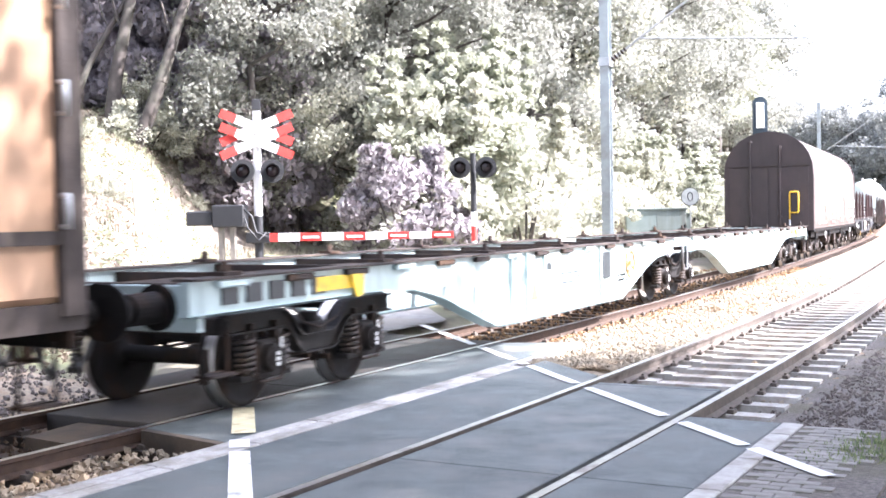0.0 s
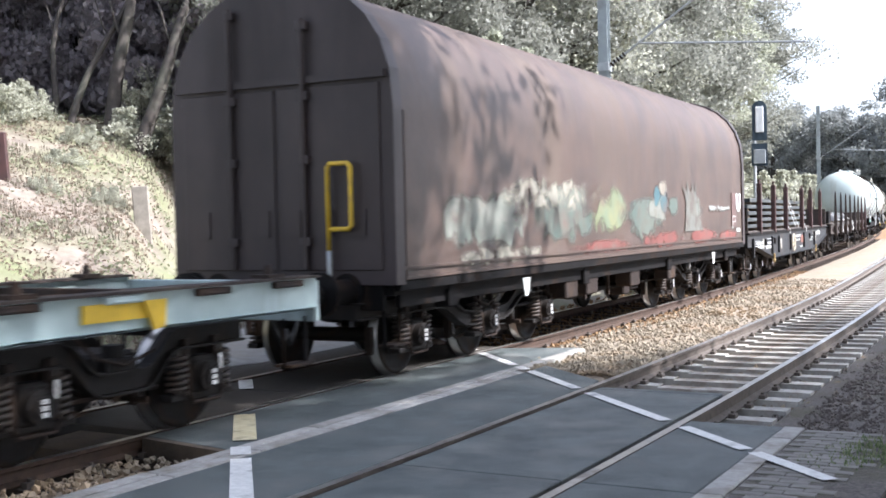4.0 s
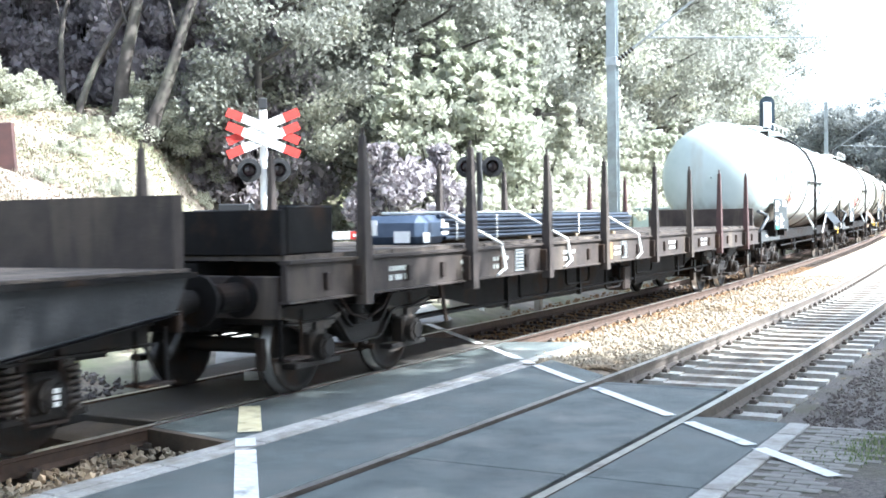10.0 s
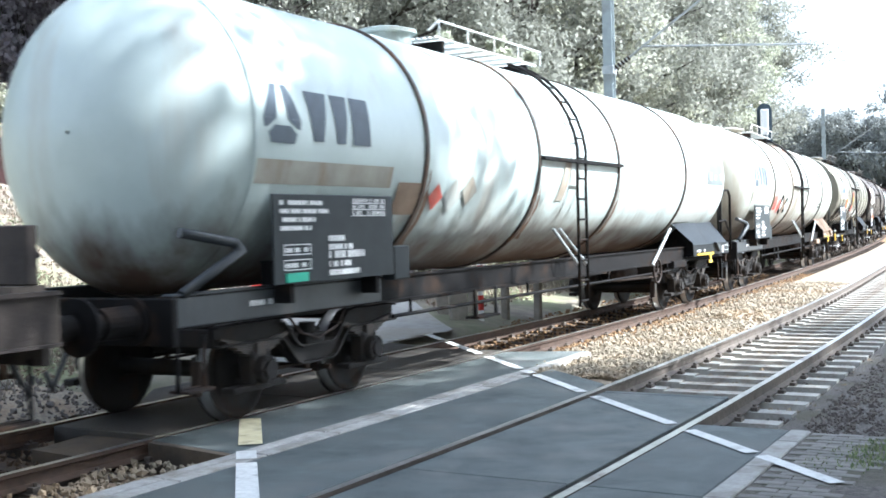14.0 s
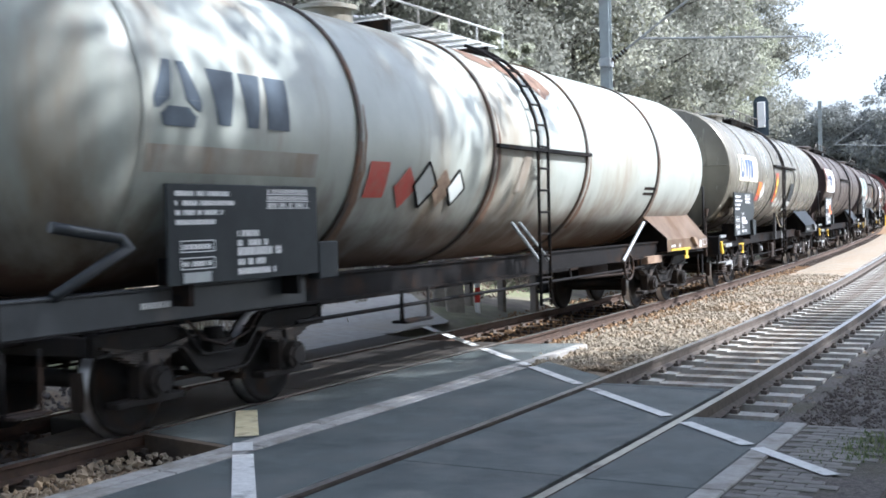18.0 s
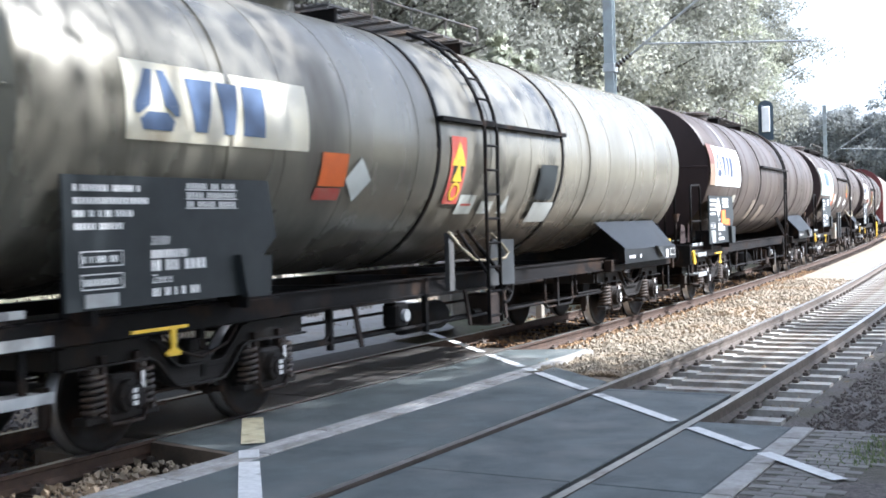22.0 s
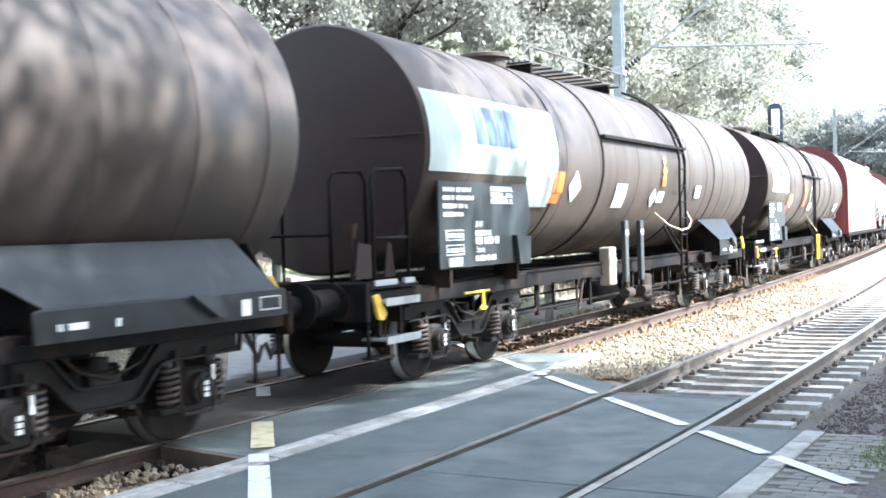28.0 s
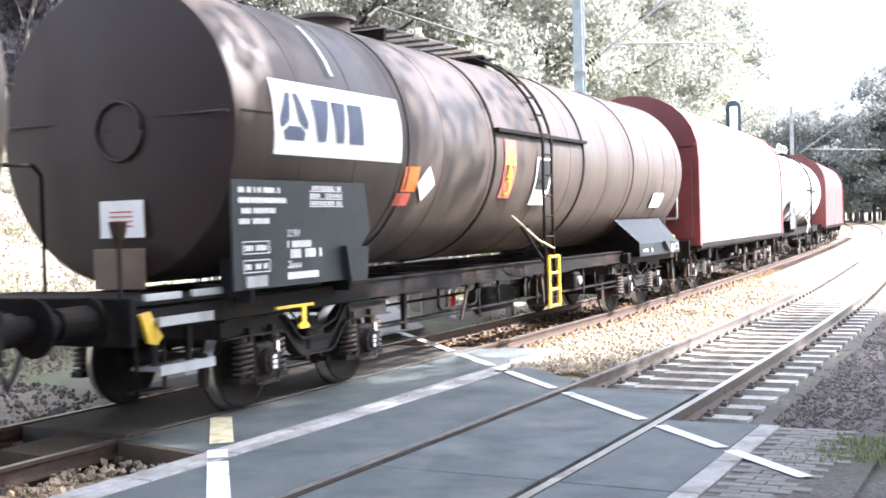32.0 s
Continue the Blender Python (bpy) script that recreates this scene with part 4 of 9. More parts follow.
# grass and weeds
def grass(name, spots, seed, label, material, lift=None):
    rg2 = np.random.RandomState(seed)
    vs, fs = [], []
    for s0, s1, o0, o1, n, h0, h1, keep in spots:
        for _ in range(n):
            a, b = rg2.uniform(s0, s1), rg2.uniform(o0, o1)
            x, y, _z = place(a, b)
            if noise.noise((x * 0.5, y * 0.5, seed)) < keep:
                continue
            p = np.array((x, y, ground_z(a, b) + 0.03 if lift is None else lift))
            for _b in range(3):
                t = rg2.uniform(0, 6.28)
                dx = np.array((math.cos(t), math.sin(t), 0))
                h = rg2.uniform(h0, h1)
                q = p + rg2.normal(0, 0.05, 3) * (1, 1, 0)
                w0 = dx * 0.012 * (1 + h * 2)
                tip = q + np.array((-dx[1], dx[0], 0)) * h * rg2.uniform(-0.6, 0.6) + (0, 0, h)
                k2 = len(vs)
                vs.extend((q - w0, q + w0, tip))
                fs.append((k2, k2 + 1, k2 + 2))
    tagged(hang(name, raw(name, [tuple(v) for v in vs], fs), material), label, "grass", kind="stuff")


grass("verge_grass", [(4.6, 9.3, 2.98, 4.6, 5200, 0.015, 0.06, -0.1), (4.6, 9.0, 2.72, 3.1, 420, 0.015, 0.05, 0.0)], 8, "short green grass and weeds beside the paving", GRASS, -0.03)
grass("bank_grass", [(4, 26, FAR - 15, FAR - 4.0, 11000, 0.04, 0.14, -0.05), (3, 16, FAR - 6.5, FAR - 2.6, 6000, 0.03, 0.12, -0.1), (26, 60, FAR - 8, FAR - 3.2, 9000, 0.06, 0.25, -0.4)], 9,
      "dry pale grass and weeds on the bank", DRY_GRASS)
grass("track_weeds", [(14, 30, -1.9, -0.6, 160, 0.04, 0.14, 0.15), (12.6, 14.6, -1.4, -0.3, 150, 0.02, 0.06, -0.2)], 10, "sparse weeds between the tracks", GRASS)


# low weeds, brambles and dry leaves that cover the bank
def ground_cover(name, spots, seed, size, material, label, keep):
    rg2 = np.random.RandomState(seed)
    pts = []
    for s0, s1, o0, o1, n, h in spots:
        for _ in range(n):
            a, b = rg2.uniform(s0, s1), rg2.uniform(o0, o1)
            x, y, _z = place(a, b)
            v = noise.noise((x * 0.8, y * 0.8, seed)) + 0.5 * noise.noise((x * 2.6, y * 2.6, seed))
            if v < keep or -0.4 < road_side(x, y) < 4.0:
                continue
            pts.append((x, y, ground_z(a, b) + rg2.rand() * h * (0.3 + max(0.0, v - keep))))
    tagged(hang(name, leaf_mesh(name, np.array(pts), size, seed, material, 0.5), None), label, "weeds", kind="stuff")


ground_cover("bank_weeds", [(4, 30, FAR - 17, FAR - 3.6, 42000, 0.35), (30, 60, FAR - 9, FAR - 3.2, 12000, 0.5)], 31, 0.09, LEAF_WEED, "low pale-green weeds in patches on the bank", 0.12)
ground_cover("bank_litter", [(4, 30, FAR - 19, FAR - 3.2, 62000, 0.06)], 33, 0.08, DRY_LEAF, "dry brown leaves and stalks lying on the bank", -0.3)
# ---- the train ----
SPEED = [7.92, 7.41, 6.90, 6.45, 6.10, 5.82, 5.61, 5.44, 5.30, 5.19, 5.07, 4.95, 4.93, 4.97, 5.03, 5.10, 5.16]   # m/s every 2 s


def travel(t):
    d, i = 0.0, 0
    while t > 1e-9 and i < len(SPEED) - 1:
        dt = min(2.0, t)
        v0, v1 = SPEED[i], SPEED[i + 1]
        d += v0 * dt + (v1 - v0) * dt * dt / 4
        t -= dt
        i += 1
    return d


TRAIN = []


def wagon(name, label, category, u0, u1, group="freight train"):
    """An Empty at rail height in the middle of a wagon that reaches from u0 to u1 at the start."""
    ob = empty(name, label, category, group)
    TRAIN.append((ob, (u1 - u0) * 0.36, (u0 + u1) / 2))
    return ob, (u1 - u0) / 2, (u0 + u1) / 2


MESH = {}


def shared(name, build, material, parent, m=None, label=""):
    """A part that shares its mesh with the alike parts of other wagons."""
    if name not in MESH:
        bm = nb()
        build(bm)
        me = bpy.data.meshes.new(name[0])
        bm.to_mesh(me)
        bm.free()
        for q in (material if isinstance(material, (list, tuple)) else [material]):
            me.materials.append(q)
        MESH[name] = me
    ob = hang(name[0], MESH[name], None, parent, label)
    if m is not None:
        ob.matrix_basis = m
    return ob


def wheelset_bm(bm):
    half = [(0.0, 0.08), (0.60, 0.085), (0.66, 0.13), (0.665, 0.2), (0.68, 0.36), (0.66, 0.40), (0.66, 0.45), (0.675, 0.485), (0.705, 0.485), (0.72, 0.46), (0.80, 0.455), (0.805, 0.40), (0.775, 0.385), (0.75, 0.2), (0.80, 0.15), (0.80, 0.08), (0.95, 0.075), (0.95, 0.0)]
    prof = [(-x, r) for x, r in half[:0:-1]] + half
    n = 28
    rings = [[bm.verts.new((x, r * math.sin(2 * math.pi * i / n), r * math.cos(2 * math.pi * i / n))) for i in range(n)] for x, r in prof]
    m = len(half)
    for j, (p, q) in enumerate(zip(rings, rings[1:])):
        k2 = j - (m - 1) if j >= m - 1 else (m - 2) - j
        for i in range(n):
            f = bm.faces.new((p[i], q[i], q[(i + 1) % n], p[(i + 1) % n]))
            f.smooth = True
            f.material_index = 1 if k2 in (8, 9) else 0
    bmesh.ops.recalc_face_normals(bm, faces=bm.faces[:])


def swept_bar(bm, pts, x0, x1, depth):
    """A flat bar that follows (y, z) points, depth high."""
    up, lo = [], []
    for k2, (y, z) in enumerate(pts):
        (ya, za), (yb, zb) = pts[max(0, k2 - 1)], pts[min(len(pts) - 1, k2 + 1)]
        L = math.hypot(yb - ya, zb - za)
        ny, nz = -(zb - za) / L, (yb - ya) / L
        up.append((y + ny * depth / 2, z + nz * depth / 2))
        lo.append((y - ny * depth / 2, z - nz * depth / 2))
    prism_x(bm, up + lo[::-1], x0, x1)


def side_frame_bm(bm):
    # sole bar that dips between the axles, with flanges above and below its web
    line = [(-1.5, 0.83), (-0.62, 0.83)] + [(-0.62 + 0.38 * i / 5, 0.83 - 0.29 * (math.sin(math.pi * i / 10) ** 2)) for i in range(1, 6)]
    line = line + [(-y, z) for y, z in line[::-1]]
    swept_bar(bm, line, -0.05, 0.02, 0.15)
    swept_bar(bm, [(y, z + 0.085) for y, z in line], -0.07, 0.08, 0.02)
    swept_bar(bm, [(y, z - 0.085) for y, z in line], -0.07, 0.08, 0.02)


def head_beam_bm(bm):
    box(bm, -0.98, 0.98, -0.05, 0.05, 0.74, 0.9, 0.01)


def axle_box_bm(bm):
    box(bm, -0.06, 0.12, -0.15, 0.15, -0.13, 0.2, 0.03)
    rod(bm, (0.1, 0, 0.02), (0.2, 0, 0.02), 0.135, 16)
    rod(bm, (0.2, 0, 0.02), (0.225, 0, 0.02), 0.085, 14)
    for i in range(6):
        a = i * math.pi / 3
        rod(bm, (0.2, 0.11 * math.cos(a), 0.02 + 0.11 * math.sin(a)), (0.214, 0.11 * math.cos(a), 0.02 + 0.11 * math.sin(a)), 0.015, 6)
    box(bm, -0.06, 0.1, -0.4, 0.4, -0.17, -0.11, 0.01)


def coil_bm(bm):
    n = 60
    pts = [(0.04 + 0.085 * math.cos(i * 0.72), 0.085 * math.sin(i * 0.72), -0.11 + 0.36 * i / n) for i in range(n + 1)]
    pipe(bm, pts, 0.02, 5)
    rod(bm, (0.04, 0, -0.12), (0.04, 0, 0.27), 0.045, 8)


def guard_bm(bm):
    # horn guides that hang from the frame on both sides of the axle box
    for sg in (-1, 1):
        prism_x(bm, [(sg * 0.16, 0.36), (sg * 0.22, 0.36), (sg * 0.2, -0.1), (sg * 0.16, -0.1)], 0.0, 0.09)
    pipe(bm, [(0.1, -0.2, 0.2), (0.13, -0.21, -0.12), (0.13, -0.17, -0.19), (0.13, 0.17, -0.19), (0.13, 0.21, -0.12), (0.1, 0.2, 0.2)], 0.016, 6)


def mark_bm(bm):
    for k2 in range(3):
        box(bm, 0.226, 0.23, -0.025, 0.025, -0.05 + k2 * 0.05, -0.015 + k2 * 0.05)


def leaf_spring_bm(bm):
    for i in range(6):
        w = 0.55 - i * 0.075
        z = 0.30 - i * 0.022
        pts = [(-w, z + 0.10 * (w / 0.55)), (0, z), (w, z + 0.10 * (w / 0.55))]
        prism_x(bm, [(pts[0][0], pts[0][1]), (pts[1][0], pts[1][1]), (pts[2][0], pts[2][1]), (pts[2][0], pts[2][1] + 0.018), (0, z + 0.018), (pts[0][0], pts[0][1] + 0.018)], -0.05, 0.06)
    box(bm, -0.08, 0.1, -0.07, 0.07, 0.13, 0.34, 0.01)


def brake_block_bm(bm):
    prism_x(bm, [(-0.03, 0.6), (0.03, 0.6), (0.05, 0.42), (0.03, 0.28), (-0.03, 0.28)], -0.04, 0.04)


def brake_beam_bm(bm):
    rod(bm, (-0.92, 0, 0.33), (0.92, 0, 0.33), 0.03, 8)


WHEELSETS = []


def rigging_bm(bm):
    # brake lever, hanger and safety strap inside the frame
    prism_x(bm, [(-0.03, 0.8), (0.03, 0.8), (0.1, 0.36), (0.04, 0.36)], 0.86, 0.9)
    rod(bm, (0.88, -0.55, 0.42), (0.88, 0.55, 0.42), 0.018, 6)
    pipe(bm, [(0.9, -0.75, 0.78), (0.9, -0.72, 0.36), (0.9, -0.62, 0.3), (0.9, -0.3, 0.32)], 0.02, 6)
    pipe(bm, [(1.06, -0.5, 0.95), (1.08, -0.3, 0.76), (1.08, 0.0, 0.68), (1.08, 0.35, 0.78), (1.06, 0.55, 0.96)], 0.014, 6)


def side_bearer_bm(bm):
    box(bm, 0.82, 1.06, -0.16, 0.16, 0.62, 0.74, 0.02)
    rod(bm, (0.94, 0, 0.7), (0.94, 0, 0.84), 0.09, 12)


def bogie(parent, y, half=0.92, coil=True, three=False, colour=None):
    """One bogie at y on the wagon: frame, wheelsets, axle boxes with springs, brake gear."""
    def bolster_bm(bm):
        box(bm, -0.95, 0.95, -0.26, 0.26, 0.5, 0.78, 0.03)
    top = shared(("bogie", 1), bolster_bm, [BOGIE], parent, pose(0, y, 0), "black steel bogie with its springs and axle boxes")
    k = half / 0.92
    for x in (-1, 1):
        f = shared(("side_frame", 1), side_frame_bm, [BOGIE], top)
        f.matrix_basis = pose(x * 1.0, 0, 0) @ Matrix.Diagonal((1, k, 1, 1))
    for dy in (-1.48, 1.48):
        shared(("head_beam", 1), head_beam_bm, [BOGIE], top, pose(0, dy * k, 0))
    for a in ((-1, 0, 1) if three else (-1, 1)):
        w = shared(("wheelset", 1), wheelset_bm, [WHEEL, TREAD], top, pose(0, a * half, 0.46))
        WHEELSETS.append(w)
        for x in (-1, 1):
            shared(("axle_box", 1), axle_box_bm, [BOGIE], top, pose(x * 0.98, a * half, 0.46) @ pose(0, 0, 0, 0, 0, 0 if x > 0 else 180))
            if x > 0 and coil:
                shared(("axle_guard", 1), guard_bm, [RUST], top, pose(x * 0.98, a * half, 0.46))
                shared(("axle_box_mark", 1), mark_bm, [WHITE], top, pose(x * 0.98, a * half, 0.46))
            if coil:
                for dy in (-0.27, 0.27):
                    shared(("coil_spring", 1), coil_bm, [SPRING], top, pose(x * 0.98, a * half + dy, 0.46) @ pose(0, 0, 0, 0, 0, 0 if x > 0 else 180))
            if not coil:
                shared(("leaf_spring", 1), leaf_spring_bm, [SPRING], top, pose(x * 1.0, a * half, 0.40))
        for dy in (-0.52, 0.52):
            shared(("brake_block", 1), brake_block_bm, [RUST], top, pose(0.74, a * half + dy, 0))
        shared(("brake_beam", 1), brake_beam_bm, [RUST], top, pose(0, a * half + 0.52 * (-1 if a > 0 else 1), 0))
        if coil and not three:
            shared(("axle_box_mark", 2), lambda bm: box(bm, 0.13, 0.134, -0.02, 0.02, 0.06, 0.2), [WHITE], top, pose(0.98, a * half, 0.46) @ pose(0, 0.19, 0))
    for x in (1, -1):
        m = pose(0, 0, 0) if x > 0 else pose(0, 0, 0, 0, 0, 180)
        shared(("brake_rigging", 1), rigging_bm, [RUST], top, m)
        shared(("side_bearer", 1), side_bearer_bm, [BOGIE], top, m)
    return top


def buffer_bm(bm):
    prof = [(0.645, 0.0), (0.645, 0.2), (0.6, 0.2), (0.595, 0.14), (0.24, 0.135), (0.235, 0.105), (0.055, 0.105), (0.05, 0.235), (0.018, 0.235), (0.0, 0.13), (-0.004, 0.0)]
    n = 22
    rings = [[bm.verts.new((r * math.sin(2 * math.pi * i / n), y, r * math.cos(2 * math.pi * i / n))) for i in range(n)] for y, r in prof]
    for p, q in zip(rings, rings[1:]):
        for i in range(n):
            bm.faces.new((p[i], q[i], q[(i + 1) % n], p[(i + 1) % n]))
    bmesh.ops.remove_doubles(bm, verts=bm.verts[:], dist=1e-5)
    bmesh.ops.recalc_face_normals(bm, faces=bm.faces[:])


def hook_bm(bm):
    prism_x(bm, [(0.62, 0.05), (0.25, 0.06), (0.12, 0.02), (0.1, -0.08), (0.16, -0.12), (0.2, -0.05), (0.28, -0.07), (0.62, -0.07)], -0.04, 0.04)


def link_bm(bm):
    pts = [(-0.07, 0.2, -0.04), (-0.07, 0.12, -0.24), (-0.07, 0.1, -0.42), (0.07, 0.1, -0.42), (0.07, 0.12, -0.24), (0.07, 0.2, -0.04)]
    pipe(bm, pts, 0.022, 8)


def hose_bm(bm):
    pipe(bm, [(0, 0.6, -0.1), (0, 0.4, -0.12), (0, 0.28, -0.35), (-0.03, 0.2, -0.52), (-0.06, 0.16, -0.38)], 0.024, 8)


def ends(parent, half, colour):
    """Buffers, buffer beams and screw couplings of both ends."""
    for sgn in (-1, 1):
        turn = pose(0, 0, 0) if sgn < 0 else pose(0, 0, 0, 0, 0, 180)
        m = turn @ pose(0, -half, 1.05)
        for x in (-0.875, 0.875):
            shared(("buffer", 1), buffer_bm, [STEEL_DARK], parent, m @ pose(x, 0, 0))
        shared(("coupling_hook", 1), hook_bm, [RUST], parent, m)
        shared(("coupling_link", 1), link_bm, [RUST], parent, m)
        for x in (-0.45, 0.42):
            shared(("brake_hose", 1), hose_bm, [BLACK], parent, m @ pose(x, 0, 0))

        def beam(bm):
            box(bm, -1.3, 1.3, 0.645, 0.72, -0.21, 0.19, 0.01)
        shared(("buffer_beam", colour.name), beam, [colour], parent, m)
        for x in (-1.22, 1.22):
            st = shared(("step", 1), step_bm, [STEEL_DARK], parent, m @ pose(x, 0.95, 0))
            shared(("step_tread", 1), tread_bm, [RUST], st)


def step_bm(bm):
    pipe(bm, [(0, -0.17, -0.15), (0, -0.17, -0.6), (0, 0.17, -0.6), (0, 0.17, -0.15)], 0.016, 6)


def tread_bm(bm):
    box(bm, -0.1, 0.12, -0.17, 0.17, -0.615, -0.59, 0.004)


# --- paints of the wagons ---
SILVER = mat("silver_blue_paint", (0.43, 0.53, 0.53), (0.37, 0.46, 0.465), 2.5, 0.5, 0.15, 0.06, 30, (0.2, 0.2, 0.19), 0.9, 0.35, streak=True)
TARP = mat("covered_wagon_tarp", (0.08, 0.05, 0.038), (0.052, 0.035, 0.028), 1.6, 0.6, 0.0, 0.12, 10, (0.10, 0.072, 0.055), 0.7, 0.5, streak=True)
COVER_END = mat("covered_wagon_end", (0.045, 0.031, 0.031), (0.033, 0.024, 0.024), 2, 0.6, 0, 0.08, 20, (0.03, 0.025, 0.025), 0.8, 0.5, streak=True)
FLAT_GREY = mat("flat_wagon_paint", (0.027, 0.028, 0.031), (0.018, 0.019, 0.021), 5, 0.7, 0, 0.25, 30, (0.085, 0.072, 0.062), 2.2, 0.4, streak=True, spec=0.3)
BROWN_WAGON = mat("brown_wagon_paint", (0.052, 0.041, 0.036), (0.03, 0.024, 0.022), 3.5, 0.8, 0, 0.3, 30, (0.13, 0.108, 0.085), 2.0, 0.42, streak=True, spec=0.3)
TANK_WHITE = mat("white_tank_paint", (0.47, 0.54, 0.53), (0.41, 0.475, 0.465), 1.2, 0.45, 0, 0.03, 12, (0.38, 0.36, 0.31), 0.8, 0.15, streak=True, low=((0.085, 0.045, 0.027), 2.05, 1.3))
TANK_DIRTY = mat("stained_white_tank_paint", (0.40, 0.425, 0.385), (0.33, 0.35, 0.315), 1.1, 0.45, 0, 0.03, 12, (0.25, 0.2, 0.14), 0.9, 0.42, streak=True, low=((0.085, 0.045, 0.026), 2.1, 1.35))
BAND_RUST = mat("rusty_tank_band", (0.075, 0.06, 0.05), (0.05, 0.04, 0.034), 6, 0.7, 0, 0.15, 40, (0.17, 0.09, 0.05), 2.2, 0.6)
# low on the two claddings: shade of the belly put into the colour
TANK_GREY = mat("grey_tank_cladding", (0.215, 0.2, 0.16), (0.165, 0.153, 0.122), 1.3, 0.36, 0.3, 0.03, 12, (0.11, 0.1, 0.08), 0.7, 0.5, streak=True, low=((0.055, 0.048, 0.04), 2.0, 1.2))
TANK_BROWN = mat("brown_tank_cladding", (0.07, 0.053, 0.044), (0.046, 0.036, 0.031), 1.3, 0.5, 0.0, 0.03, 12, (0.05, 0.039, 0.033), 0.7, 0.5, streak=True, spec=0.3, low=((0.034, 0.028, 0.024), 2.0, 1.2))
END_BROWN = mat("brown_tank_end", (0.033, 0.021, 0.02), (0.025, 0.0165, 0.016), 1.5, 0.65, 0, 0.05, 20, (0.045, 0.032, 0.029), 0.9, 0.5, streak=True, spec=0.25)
RED_WAGON = mat("red_wagon_paint", (0.16, 0.032, 0.03), (0.115, 0.026, 0.026), 2, 0.55, 0, 0.06, 20, (0.12, 0.04, 0.035), 0.9, 0.4, streak=True)
STAKE_RED = mat("red_brown_stake", (0.065, 0.027, 0.024), (0.042, 0.021, 0.02), 5, 0.6, 0, 0.1, 30)
PLATE_STEEL = mat("steel_plate_load", (0.10, 0.115, 0.12), (0.07, 0.08, 0.085), 5, 0.45, 0.4, 0.08, 30, (0.13, 0.085, 0.06), 1.5, 0.3, rand=0.15)
PIPE_BLUE = mat("blue_black_pipe", (0.025, 0.036, 0.06), (0.017, 0.025, 0.042), 5, 0.28, 0.6, 0.0)
STRAP = mat("white_strap", (0.7, 0.7, 0.68), None, 8, 0.6)
PLATE_DARK = mat("dark_data_panel", (0.024, 0.029, 0.031), (0.018, 0.022, 0.024), 4, 0.55, 0, 0.05, 30, spec=0.3)
LOGO_BLUE = mat("logo_blue", (0.045, 0.062, 0.12), None, 6, 0.5)
ORANGE = mat("orange_plate", (0.78, 0.16, 0.02), (0.7, 0.14, 0.02), 6, 0.5)
GREEN_SIGN = mat("green_placard", (0.05, 0.45, 0.30), None, 6, 0.5)
# ---- level-crossing signals, barrier, fences, railway masts ----
LENS = mat("unlit_lamp_glass", (0.035, 0.02, 0.022), None, 5, 0.15, 0, 0.0)
CABINET = mat("grey_green_cabinet", (0.24, 0.29, 0.28), (0.2, 0.25, 0.24), 3, 0.6, 0, 0.04, 20, (0.15, 0.16, 0.14), 1.2, 0.4, streak=True)
POST_GREY = mat("weathered_post", (0.30, 0.27, 0.23), (0.2, 0.18, 0.15), 5, 0.9, 0, 0.3, 30)
SIGNAL_BLUE = mat("dark_blue_signal_plate", (0.03, 0.05, 0.07), None, 5, 0.5)


def at_ground(x, y):
    s0, o0 = along(x, y)
    left = FAR - o0
    z = ground_z(s0, o0)
    return Vector((x, y, max(z, road_z(left) - 0.07)))


FACE = math.degrees(math.atan2(12.6, 15.3))      # turned to look at the camera


def lamp_pair(top, z, gap, r, y=-0.12):
    for x in (-gap, gap):
        bm = nb()
        rod(bm, (x, y, z), (x, y - 0.03, z), r, 24)
        p = part("lamp", bm, BLACK, top, "round black background board of an unlit lamp")
        bm = nb()
        rod(bm, (x, y - 0.03, z), (x, y - 0.16, z), 0.12, 16, 0.125, False)
        part("hood", bm, BLACK, p)
        bm = nb()
        lathe = [(y - 0.035, 0.105), (y - 0.05, 0.08), (y - 0.058, 0.0)]
        rings = [[bm.verts.new((x + q * math.sin(i * math.pi / 8), a, z + q * math.cos(i * math.pi / 8))) for i in range(16)] for a, q in lathe]
        for a, b in zip(rings, rings[1:]):
            for i in range(16):
                bm.faces.new((a[i], a[(i + 1) % 16], b[(i + 1) % 16], b[i]))
        part("lens", bm, LENS, p)


